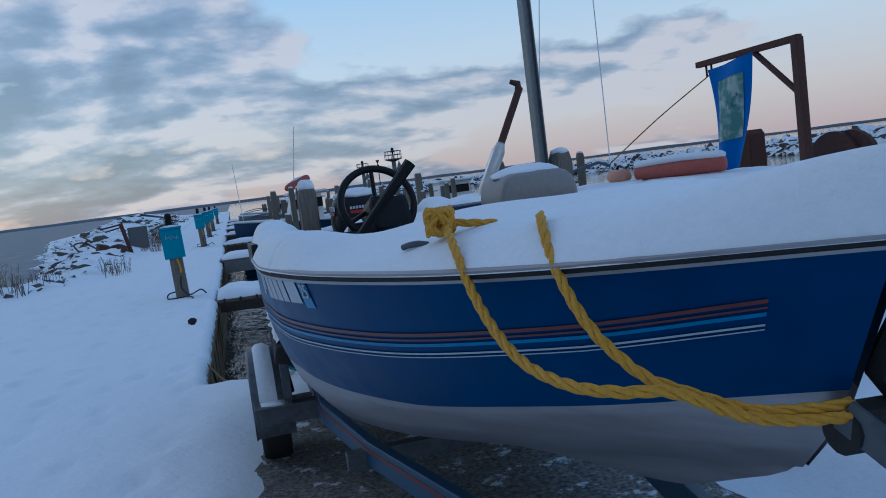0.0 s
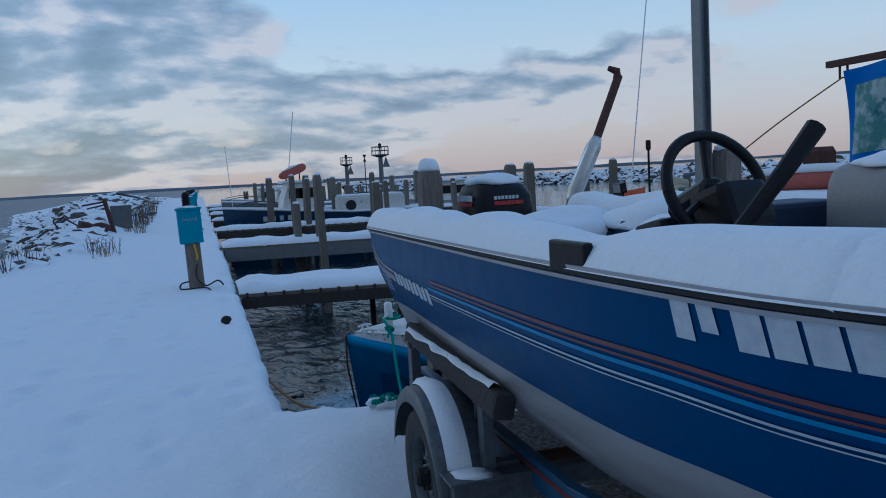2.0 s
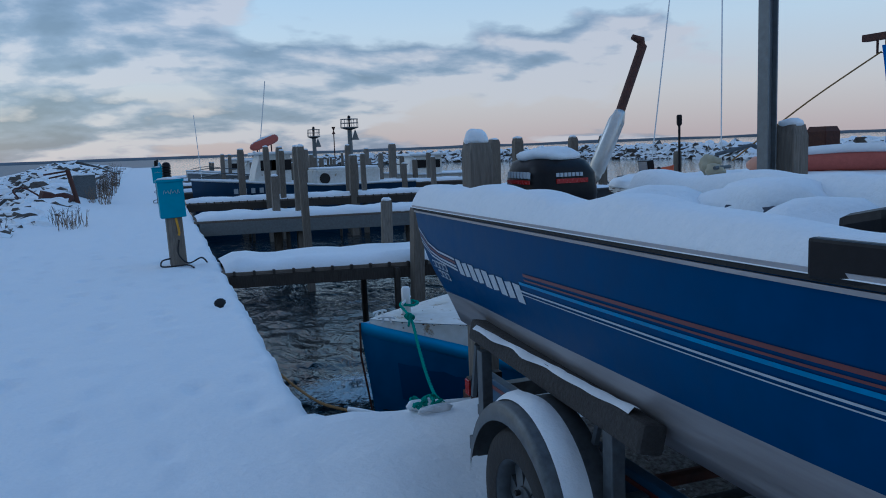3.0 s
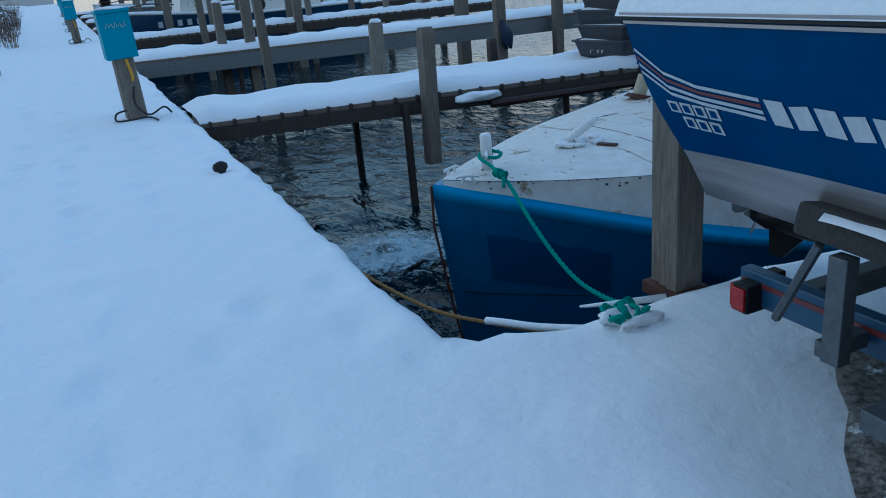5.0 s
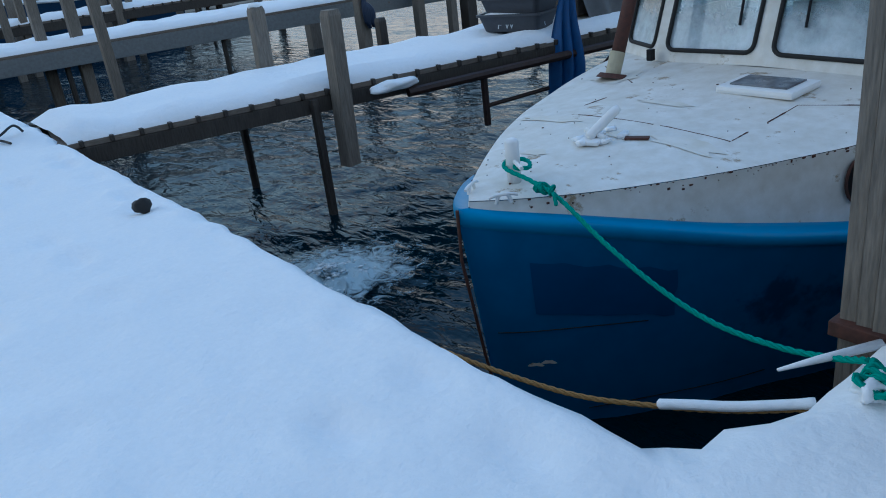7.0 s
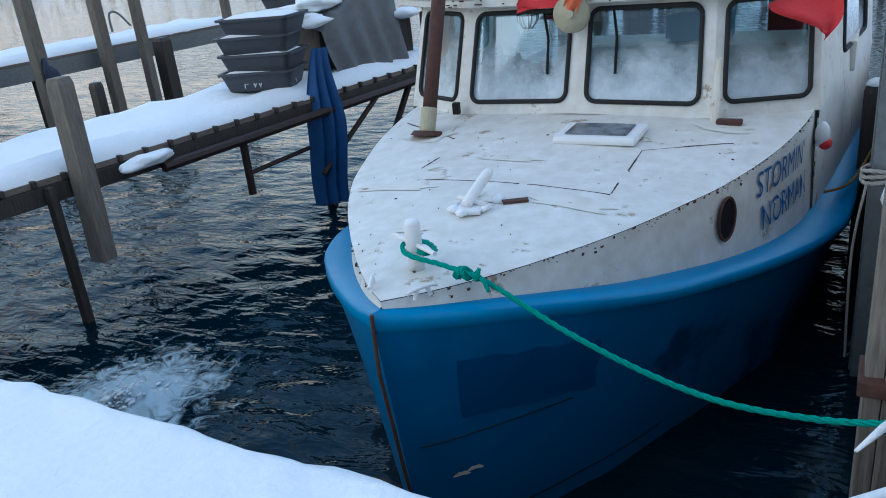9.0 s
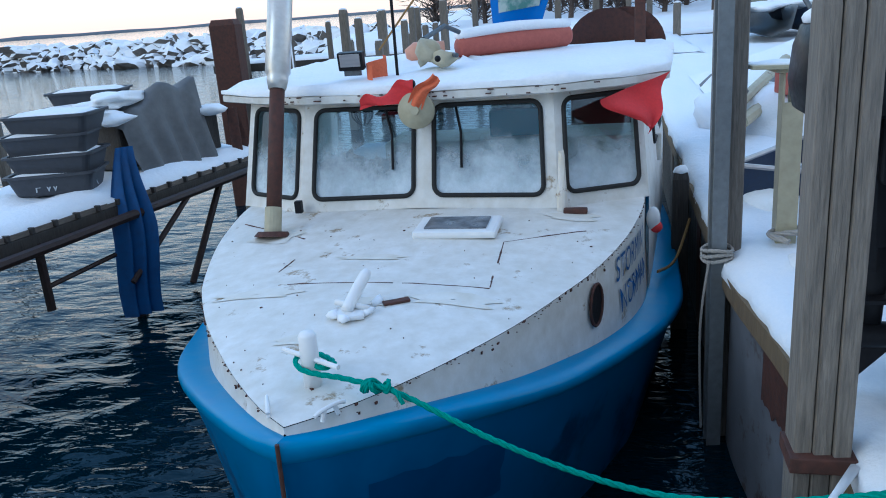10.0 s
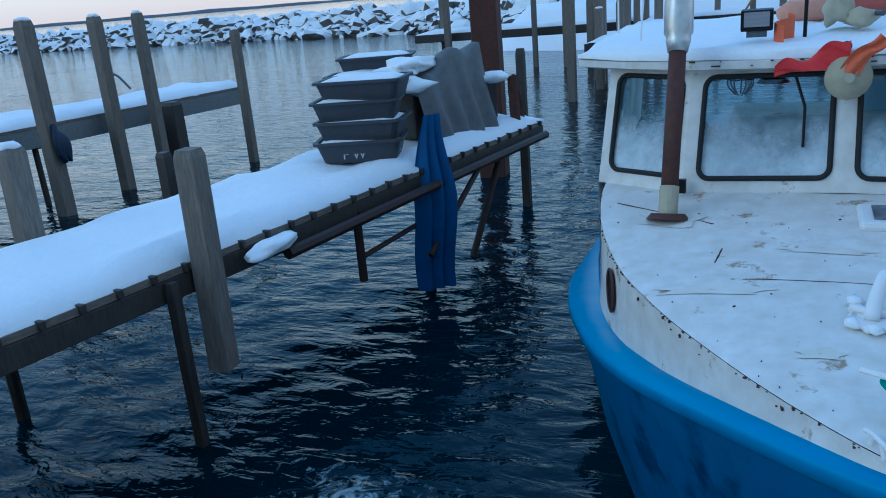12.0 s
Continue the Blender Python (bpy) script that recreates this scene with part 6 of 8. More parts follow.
# exhaust stack leaning aft
st0, st1, st2, st3 = V((3.25, 2.95, 0.17)), V((3.66, 2.95, 1.16)), V((3.99, 2.98, 1.79)), V((4.45, 3.22, 2.55))
bm = B()
tube(bm, [st0 + V((0, 0, -0.02)), st0.lerp(st1, 0.98)], 0.052, 16)
stack = part("exhaust_pipe", bm, RUST, tug, "leaning dark rusty exhaust stack", True)
bm = B()
tube(bm, [st1.lerp(st0, 0.06), st1, st1.lerp(st2, 0.06), st1.lerp(st2, 0.08), st2.lerp(st1, 0.1), st2, st2.lerp(st3, 0.04)], [0.06, 0.075, 0.075, 0.088, 0.088, 0.065, 0.06], 18)
part("heat_shield", bm, CHROME, stack, "bright metal sleeve", True)
bm = B()
tube(bm, [st2, st3], 0.05, 16)
tube(bm, [st3 - V((0.02, 0, 0.02)), st3 + V((-0.02, 0.0, 0.06)), st3 + V((-0.12, 0.02, 0.10))], [0.05, 0.05, 0.03], 10)
part("pipe_top", bm, RUST, stack, "dark upper pipe with a flap")
bm = B()
tube(bm, [st0 + V((0.0, 0, 0.0)), st0.lerp(st1, 0.17)], 0.058, 16)
part("tape_wrap", bm, CREAM, stack)
bm = B()
tube(bm, [st0 - V((0, 0, 0.02)), st0 + V((0.01, 0, 0.015))], [0.13, 0.10], 18)
part("base_flange", bm, RUST, stack)
bm = B()
box(bm, (3.68, 2.92, 0.25), (0.05, 0.05, 0.09), bevel=0.006)
part("dark_bracket", bm, BLACK, tug)
bm = B()
rp = V((3.70, 1.02, 0.17))
loft(bm, [[rp + V((0.02 * k, 0, h)) + V((0.03 * math.cos(a), 0.04 * (1 - 0.5 * k / 3) * math.sin(a), 0.02 * math.sin(3 * a + k))) for a in [j * math.pi / 5 for j in range(10)]] for k, h in enumerate((0.0, 0.14, 0.28, 0.40))], True, True)
part("splintered_trim", bm, STAINED, tug, "splintered white corner trim")
bm = B()
box(bm, (3.66, 0.93, 0.19), (0.07, 0.16, 0.035), turn(0, 0, 0), 0.01)
part("rotten_post", bm, RUST, tug, "rusted bracket at the cabin corner")
# gallows with the banner
gal = thing("gallows_frame", (6.62, 0.42, -0.55), "brown steel gallows with a hanging rope hook", "gallows")
bm = B()
box(bm, (6.62, 0.42, 0.98), (0.10, 0.10, 3.06), bevel=0.008)
part("upright", bm, RUST, gal)
bm = B()
box(bm, (6.58, 1.28, 2.50), (0.075, 1.8, 0.075), turn(0, 0, 3), 0.008)
part("arm", bm, RUST, gal)
bm = B()
tube(bm, [(6.60, 1.12, 2.47), (6.62, 0.46, 1.92)], 0.035, 8)
part("brace", bm, RUST, gal)
bm = B()
tube(bm, [(6.55, 2.02, 2.46), (6.55, 2.02, 2.33), (6.55, 1.91, 2.33), (6.55, 1.91, 2.46)], 0.014, 6)
part("hook", bm, RUST, gal)
ban = thing("banner", (6.5, 1.5, 1.4), "blue cloth banner with a faded pale picture panel", "banner")
bm = B()


def ban_pt(u, v, off=0.0):
    w = lerp(0.92, 0.40, v)
    return V((6.50 + 0.04 * math.sin(u * 6 + v * 4) - off, 1.92 - lerp(0, 0.10, v) - w * u, 2.40 - 1.30 * v + 0.06 * u))


cloth(bm, ban_pt, 14, 16)
bn = part("cloth", bm, material("banner_blue", (0.02, 0.14, 0.50), 0.8, second=(0.015, 0.11, 0.42), grain=50, bump=0.1), ban, "", True)
bm = B()
cloth(bm, lambda u, v: ban_pt(lerp(0.14, 0.86, u), lerp(0.14, 0.72, v), 0.008), 12, 12)
part("picture_panel", bm, material("faded_print", (0.42, 0.48, 0.46), 0.8, second=(0.10, 0.22, 0.20), grain=5, spread=0.15, bump=0.05, stain=(0.05, 0.13, 0.16), stain_size=2.0, stain_at=0.55), bn, "pale printed panel", True)
bm = B()
tube(bm, smooth_path([(6.55, 1.97, 2.34), (5.9, 2.3, 1.85), (5.2, 2.65, 1.25)]), 0.009, 6)
solo("guy_rope", bm, ROPEB, "thin rope from the gallows to the cabin roof", "rope")
bm = B()
for y in (0.75, 0.55):
    tube(bm, [(7.25 + 0.3 * (0.75 - y), y, 1.02), (7.31 + 0.3 * (0.75 - y), y, 1.02)], 0.42, 28)
tube(bm, [(7.29, 0.3, 1.02), (7.29, 1.1, 1.02)], 0.06, 10)
solo("net_reel", bm, RUST, "rusty brown net reel on the aft deck", "net reel")
# after deck
bm = B()
box(bm, (8.3, YC, -0.58), (2.6, 3.2, 0.05), bevel=0.01)
part("after_deck", bm, BOATWHITE, tug)
bm = B()
box(bm, (7.29, 0.68, -0.02), (0.3, 0.9, 1.15), bevel=0.02)
part("reel_stand", bm, RUST, tug)

# mooring lines
lines = thing("green_mooring_rope", (0.65, -0.25, 0.0), "green mooring rope knotted on the snowy quay", "rope")
bm = B()
rope(bm, [(1.25, 1.93, 0.2), (1.15, 1.83, 0.21), (1.22, 1.80, 0.2), (1.30, 1.90, 0.2), (1.24, 1.97, 0.21), (1.14, 1.9, 0.2), (1.13, 1.7, 0.17), (1.12, 1.5, 0.12), (1.06, 1.15, -0.02), (1.0, 0.8, -0.12), (0.95, 0.5, -0.16), (0.90, 0.2, -0.13), (0.84, -0.02, -0.06), (0.74, -0.18, 0.04)], 0.0122)
part("line", bm, ROPEG, lines)
bm = B()
kn = V((1.13, 1.60, 0.147))
rope(bm, [kn + V((0.024 * math.cos(a * 1.4), 0.05 * math.sin(a * 0.45) + 0.01 * math.sin(a), 0.022 * math.sin(a * 1.4))) for a in [k * 0.6 for k in range(30)]], 0.010, n=4)
rope(bm, [kn + V((0, -0.04, 0)), kn + V((-0.03, -0.09, -0.01)), kn + V((-0.05, -0.12, -0.05))], 0.010)
part("knot", bm, ROPEG, lines, "bulky hitch in the rope")
bm = B()
rope(bm, [V((0.64, -0.27, 0.04)) + V((0.085 * math.cos(a * 1.13) * (0.55 + 0.45 * math.sin(a * 0.37)), 0.06 * math.sin(a * 1.31), 0.008 + 0.022 * math.sin(a * 2.3))) for a in [k * 0.6 for k in range(44)]], 0.010, n=4)
part("coil", bm, ROPEG, lines, "snow-dusted green coil")
bm = B()
lump(bm, (0.63, -0.26, 0.035), (0.085, 0.05, 0.028), 0.5, 2, 3)
lump(bm, (0.66, -0.30, 0.02), (0.09, 0.07, 0.03), 0.5, 6, 3)
part("snow_dust", bm, SNOW, lines, "", True)
bm = B()
rope(bm, [(-0.01, 1.25, -0.07), (0.07, 1.0, -0.12), (0.17, 0.57, -0.13), (0.3, 0.29, -0.12), (0.45, 0.08, -0.12), (0.59, -0.1, -0.10)], 0.010)
solo("tan_mooring_rope", bm, ROPEB, "thin tan rope slung across the corner", "rope")
bm = B()
tube(bm, smooth_path([(0.30, 0.29, -0.112), (0.36, 0.20, -0.105), (0.45, 0.08, -0.103), (0.59, -0.1, -0.08)]), [0.008] + [0.018] * 22 + [0.02, 0.02], 8)
solo("snow_on_rope", bm, SNOW, "ridge of snow lying along the rope", "snow", True)
bm = B()
tube(bm, [(0.66, 0.07, -0.06), (0.80, 0.0, -0.055), (0.98, -0.12, -0.03)], [0.006, 0.014, 0.018], 8)
solo("snowy_stick", bm, SNOW, "stick coated in snow over the quay's edge", "stick", True)
bm = B()
tube(bm, [(-0.012, 1.7, -0.1), (0.02, 2.2, -0.5), (0.25, 1.6, -1.1), (0.6, 0.5, -1.4)], 0.008, 6)
solo("hanging_line", bm, CABLE, "thin dark line hanging into the water", "rope")

# ---- posts along the quay ----
tri = thing("timber_dolphin", (1.11, -0.03, -2.0), "laminated grey timber post with a cap of snow", "pile", "mooring piles")
for k in (-1, 0, 1):
    bm = B()
    square_pile(bm, 1.11 + k * 0.004, -0.03 + k * 0.062, -2.0, 1.53 + 0.006 * k, 0.060, (0.0, 0.0), 3, 0.01)
    for v in bm.verts:
        v.co.x = 1.11 + (v.co.x - 1.11) * 2.45
    part("timber", bm, WOOD, tri)
bm = B()
lump(bm, (1.11, -0.03, 1.55), (0.075, 0.085, 0.07), 0.12, 2, 3, -0.02)
part("snow_cap", bm, SNOW, tri, "rounded cap of snow", True)
bm = B()
box(bm, (1.10, -0.03, -0.05), (0.19, 0.22, 0.06), bevel=0.006)
part("iron_strap", bm, RUST, tri)

hp = thing("steel_post", (3.36, 0.05, -2.0), "tall grey steel channel post beside the quay", "post")
bm = B()
box(bm, (3.36, 0.05, 1.6), (0.08, 0.012, 7.2), turn(0, 0, 8), 0.002)
part("web", bm, STEEL, hp)
for s in (-1, 1):
    bm = B()
    box(bm, V((3.36, 0.05, 1.6)) + turn(0, 0, 8) @ V((s * 0.042, 0, 0)), (0.012, 0.092, 7.2), turn(0, 0, 8), 0.003)
    part("flange", bm, STEEL, hp)
bm = B()
for k in range(3):
    rope(bm, [V((3.36, 0.05, -0.05 + 0.03 * k)) + V((0.09 * math.cos(a), 0.09 * math.sin(a), 0.01 * math.sin(a * 2 + k))) for a in [j * math.pi / 8 for j in range(17)]], 0.012, n=2)
rope(bm, [(3.26, 0.11, -0.05), (3.27, 0.15, -0.5), (3.28, 0.13, -1.2)], 0.008)
part("rope_lashing", bm, ROPEP, hp, "grey rope lashed round the post")
wp = post("pile", 3.52, -0.01, -2.0, 1.55, 0.17, "square grey timber pile with snow on top", rot=10)
post("pile", 5.35, 0.12, -2.0, 0.05, 0.14, "short dark pile at the quay's edge", mat=WOODDARK)
bm = B()
rope(bm, [(4.25, 0.36, -0.45), (4.7, 0.2, -0.5), (5.2, 0.05, -0.3)], 0.012)
solo("tan_line", bm, ROPEB, "tan rope between boat and quay", "rope")

yp = thing("cream_post", (3.62, -0.38, 0.0), "cream painted steel post with a rusty top plate", "post")
bm = B()
box(bm, (3.60, -0.38, 0.52), (0.13, 0.012, 1.10), bevel=0.002)
part("web", bm, CREAM, yp)
for s_ in (-1, 1):
    bm = B()
    box(bm, (3.60, -0.38 + s_ * 0.055, 0.52), (0.14, 0.012, 1.10), bevel=0.002)
    part("flange", bm, CREAM, yp)
bm = B()
box(bm, (3.532, -0.38, 0.42), (0.012, 0.122, 0.90), bevel=0.002)
part("face_plate", bm, CREAM, yp)
bm = B()
box(bm, (3.60, -0.36, 1.085), (0.30, 0.50, 0.025), turn(2, 0, 5), 0.004)
box(bm, (3.60, -0.38, 1.06), (0.20, 0.24, 0.025), turn(2, 0, 5), 0.004)
part("top_plate", bm, CREAM, yp)
bm = B()
lump(bm, (3.60, -0.30, 1.10), (0.13, 0.22, 0.02), 0.2, 5, 2, -0.005)
part("snow_cap", bm, SNOW, yp, "", True)
bm = B()
rope(bm, [(3.5, -0.30, 0.05), (3.48, -0.42, 0.07), (3.56, -0.50, 0.05), (3.66, -0.42, 0.06), (3.52, -0.28, 0.05), (3.42, -0.38, 0.03)], 0.02)
part("base_rope", bm, ROPEP, yp)

# ---- churning water of the bubbler ----
def make_froth():
    """Air bubbles swirling under the surface: patchy, half clear."""
    m = bpy.data.materials.new("froth")
    m.use_nodes = True
    n, li = m.node_tree.nodes, m.node_tree.links
    p = n["Principled BSDF"]
    p.inputs["Base Color"].default_value = (0.44, 0.56, 0.62, 1)
    p.inputs["Roughness"].default_value = 0.35
    tc, ns, gr, mu, rp = n.new("ShaderNodeTexCoord"), n.new("ShaderNodeTexNoise"), n.new("ShaderNodeTexGradient"), n.new("ShaderNodeMath"), n.new("ShaderNodeValToRGB")
    mp = n.new("ShaderNodeMapping")
    mp.inputs["Location"].default_value, mp.inputs["Scale"].default_value = (-1.33 / 1.0, -4.5 / 0.8, 0), (1 / 1.0, 1 / 0.8, 0)
    gr.gradient_type = "SPHERICAL"
    ns.inputs["Scale"].default_value, ns.inputs["Detail"].default_value, ns.inputs["Roughness"].default_value, ns.inputs["Distortion"].default_value = 6.5, 10.0, 0.66, 1.6
    li.new(tc.outputs["Object"], mp.inputs[0])
    li.new(mp.outputs[0], gr.inputs[0])
    li.new(tc.outputs["Object"], ns.inputs["Vector"])
    mu.operation = "MULTIPLY_ADD"
    mu.inputs[1].default_value = 0.55
    li.new(gr.outputs["Fac"], mu.inputs[0])
    li.new(ns.outputs["Fac"], mu.inputs[2])
    rp.color_ramp.elements[0].position, rp.color_ramp.elements[1].position = 0.575, 0.85
    li.new(mu.outputs[0], rp.inputs[0])
    li.new(rp.outputs[0], p.inputs["Alpha"])
    b = n.new("ShaderNodeBump")
    b.inputs["Strength"].default_value, b.inputs["Distance"].default_value = 0.8, 0.05
    li.new(ns.outputs["Fac"], b.inputs["Height"])
    li.new(b.outputs[0], p.inputs["Normal"])
    return m


bm = B()
rnd = random.Random(5)
rows = []
for i in range(41):
    y = 3.7 + 1.6 * i / 40
    row = []
    for k in range(51):
        x = 0.33 + 2.0 * k / 50
        q = math.exp(-((x - 1.33) ** 2 + (y - 4.5) ** 2) / 0.14)
        row.append(V((x, y, WATER_Z + 0.055 + q * (0.05 + 0.12 * noise.noise(V((x * 9, y * 9, 1))) + 0.05 * noise.noise(V((x * 22, y * 22, 4)))))))
    rows.append(row)
loft(bm, rows)
solo("froth", bm, make_froth(), "pale churning froth where air bubbles up", "foam", True, "stuff")
bm = B()
for i in range(260):
    a, r = rnd.uniform(0, 6.28), abs(rnd.gauss(0, 0.26))
    x, y = 1.33 + r * math.cos(a) * 1.1, 4.5 + r * math.sin(a) * 0.8
    h = 0.14 * math.exp(-r * r / 0.06)
    s = 0.004 + 0.012 * rnd.random() ** 2
    lump(bm, (x, y, WATER_Z + 0.06 + h * rnd.uniform(0.3, 1)), (s * rnd.uniform(1, 3), s * rnd.uniform(1, 2.5), s * 0.8), 0.35, i * 0.37, 1)
solo("foam", bm, FOAM, "white foam churned up by a bubbler", "foam", True, "stuff")

# ---- fish tubs and tarps on the near dock ----


def tub(m, label, marks):
    t = thing("fish_tub", m.translation, label, "plastic tub", "stacked fish tubs")
    bm = B()
    rows = []
    for z, a, b in ((0.0, 0.30, 0.20), (0.015, 0.31, 0.21), (0.19, 0.355, 0.25), (0.19, 0.38, 0.275), (0.215, 0.38, 0.275), (0.215, 0.345, 0.24), (0.06, 0.30, 0.20)):
        ring = rounded(-a, -b, a, b, 0.05, 3)
        rows.append([m @ V((x * 1.16, y * 1.1, z)) for x, y in ring])
    loft(bm, rows, True, True)
    body = part("shell", bm, TUB, t, "dark grey moulded shell")
    bm = B()
    rows = []
    for k, (s, z) in enumerate(((0.98, 0.17), (0.96, 0.20), (0.7, 0.235), (0.1, 0.245))):
        rows.append([m @ V((x * s * 1.16, y * s * 1.1, z + 0.015 * noise.noise(V((x * 4, y * 4, m.translation.z))))) for x, y in rounded(-0.34, -0.235, 0.34, 0.235, 0.05, 3)])
    loft(bm, rows, True, True)
    part("snow_fill", bm, SNOW, t, "", True)
    if marks:
        for txt, p, ang in (("F W", V((-0.16, -0.258, 0.045)), 0), ("F", V((0.388, -0.08, 0.045)), 90)):
            mm = m @ Matrix.Translation(p) @ turn(0, 0, ang).to_4x4() @ turn(78, 0, 0).to_4x4()
            lettering("tub_mark", txt, 0.13, mm, DECALW, body)
    return t


face = V((5.42 - 5.20, 5.72 - 6.5, 0)).normalized()
yaw_t = math.degrees(math.atan2(face.y, face.x))
for k in range(4):
    c = V((5.06, 6.10, 0.06 + k * 0.188)) + turn(0, 0, yaw_t) @ V((0.03 * (k % 2) + (0.12 if k == 3 else 0) * 0.3, 0.30 + 0.02 * k, 0))
    tub(Matrix.Translation(c) @ turn(0, 0, yaw_t + (3, -2, 2, -4)[k]).to_4x4(), "dark grey fish tub holding snow, stacked on the dock", k == 0)
for k, (x, y, z) in enumerate(((6.6, 6.75, 0.55), (6.9, 6.75, 0.72))):
    tub(Matrix.Translation((x, y, z)) @ turn(0, 0, yaw_t + 4 * k).to_4x4(), "dark grey fish tub above the covered gear", False)

gear = thing("covered_gear", (6.8, 5.75, 0.0), "pile of gear under a grey tarp and snow", "tarp")
for cc, sz in (((6.85, 6.25, 0.33), (1.2, 0.75, 0.50)), ((7.50, 5.90, 0.28), (0.45, 0.6, 0.46))):
    bm = B()
    box(bm, cc, sz, turn(0, 0, -10), 0.03)
    part("crate", bm, WOODDARK, gear, "dark crate")


def drape(u, v):
    base = V((6.15, 5.95, 0.55)).lerp(V((7.40, 5.70, 0.62)), u)
    peak = 0.36 * math.sin(min(1, u * 1.25) * math.pi * 0.62) + 0.05 * math.sin(u * 14)
    if v < 0.4:
        t = v / 0.4
        return V((base.x + 0.1 * (1 - t), base.y + 0.55 * (1 - t), base.z + peak * t + 0.14 * (1 - t)))
    t = (v - 0.4) / 0.6
    fold = 0.05 * math.sin(u * 26 + 0.6 * math.sin(t * 5)) * t
    return V((base.x - 0.05 * t, base.y - 0.04 - 0.20 * t + fold, base.z + peak * (1 - t) - t * (0.56 - 0.04 * math.sin(u * 5))))


bm = B()
cloth(bm, drape, 60, 24)
part("grey_sheet", bm, TARPG, gear, "creased grey tarp", True)
bm = B()
lump(bm, (5.82, 6.08, 0.70), (0.34, 0.32, 0.075), 0.5, 9, 3)
lump(bm, (6.25, 6.12, 0.84), (0.42, 0.26, 0.08), 0.45, 6, 3)
part("snow_cover", bm, SNOW, gear, "heaped snow on the tarp", True)
bm = B()
lump(bm, (7.5, 5.6, 0.56), (0.22, 0.25, 0.07), 0.2, 3, 2)
part("snow_cap", bm, SNOW, gear, "cap of snow on the end crate", True)


def curtain(u, v):
    w = lerp(0.16, 0.42, min(1, v * 2.2)) * (1 - 0.15 * v)
    x = 5.46 + 0.03 * v + (u - 0.5) * w * 0.75
    y = 5.46 - (u - 0.5) * w * 0.75 + 0.055 * math.sin(u * 19 + v * 2) * min(1, v * 3)
    return V((x - 0.14 * v, y + 0.02 * math.sin(v * 9), lerp(0.46, -1.28, v)))


bm = B()
cloth(bm, curtain, 34, 26)
solo("blue_tarp", bm, TARPB, "blue tarp hanging in folds from the dock into the water", "tarp", True)
bm = B()
cloth(bm, lambda u, v: V((7.62 + 0.25 * u, 5.38 + 0.05 * math.sin(u * 9 + v * 3) - 0.05 * v, lerp(0.55, -0.25, v))), 12, 12)
solo("brown_rag", bm, RUST, "brown rag hanging beside the tarp", "rag", True)
# ironwork below that dock
WETIRON = material("wet_rusty_iron", (0.055, 0.032, 0.026), 0.6, 0.2, second=(0.022, 0.015, 0.013), grain=24, bump=0.4)
iron = thing("dock_ironwork", (5.2, 5.5, WATER_Z), "rusty braces below the snowy dock", "brace")
for a, b, r in (((3.3, 5.78, -0.24), (7.9, 5.05, -0.20), 0.05), ((5.46, 5.62, -0.2), (5.46, 5.62, -1.6), 0.05), ((5.25, 5.5, -0.9), (6.3, 5.3, -0.2), 0.03), ((4.35, 5.74, -0.62), (5.6, 5.62, -0.60), 0.025), ((4.35, 5.76, -0.2), (4.35, 5.76, -0.85), 0.04), ((6.35, 5.5, -1.3), (7.2, 5.35, -0.15), 0.04)):
    bm = B()
    tube(bm, [a, b], r, 8)
    part("brace", bm, WETIRON, iron)
bm = B()
lump(bm, (3.15, 5.80, -0.13), (0.30, 0.09, 0.06), 0.3, 4, 3)
part("snow_clump", bm, SNOW, iron, "", True)
bm = B()
for k in range(6):
    tube(bm, smooth_path([(7.4 + 0.05 * math.sin(k), 12.78 + 0.03 * k, 0.1), (7.35 + 0.04 * k, 12.72, -0.15), (7.38 + 0.03 * k, 12.72, -0.4 - 0.05 * (k % 3))], 4), 0.04, 6)
solo("dark_rags", bm, NAVY, "dark rags tied round a mooring pile", "rag", True)
bm = B()
tube(bm, smooth_path([(10.5, 14.6, 0.15), (10.6, 14.7, 0.5), (10.9, 14.8, 0.5), (11.1, 14.7, 0.2)], 5), 0.025, 6)
solo("dock_hoop", bm, GALV, "bent metal hoop on the snowy dock", "hoop", True)

# small bollard at the walkway's edge
bm = B()
lump(bm, (-0.24, 3.68, 0.04), (0.055, 0.055, 0.05), 0.25, 3, 2)
solo("bollard", bm, RUBBER, "small dark bollard in the snow", "bollard", True)

# ---- junk by the bank ----
cab = thing("electric_cabinet", (-3.35, 27.3, 0.1), "grey metal utility cabinet on the bank", "cabinet")
CZ = ground_height(-3.35, 27.3) - 0.06
bm = B()
box(bm, (-3.35, 27.3, CZ + 0.44), (0.74, 0.6, 0.88), turn(0, 0, 8), 0.015)
cb = part("body", bm, GALV, cab)
bm = B()
box(bm, (-3.31, 26.985, CZ + 0.46), (0.62, 0.02, 0.70), turn(0, 0, 8), 0.006)
part("door", bm, GALV, cb)
bm = B()
lump(bm, (-3.35, 27.3, CZ + 0.885), (0.38, 0.31, 0.06), 0.15, 1, 2, -0.01)
part("snow_cap", bm, SNOW, cab, "", True)
pz = ground_height(-3.34, 24.5)
bm = B()
tube(bm, [(-3.34, 24.5, pz - 0.1), (-3.60, 24.6, pz + 1.12)], 0.075, 8)
tube(bm, [(-3.58, 24.6, pz + 1.08), (-4.35, 24.8, pz + 0.98)], 0.035, 6)
tube(bm, [(-3.56, 24.6, pz + 0.98), (-4.2, 24.8, pz + 0.86)], 0.03, 6)
solo("rusty_post", bm, RUST, "rusty post with bent arms on the bank", "post")
pz = ground_height(-4.5, 23.5)
bm = B()
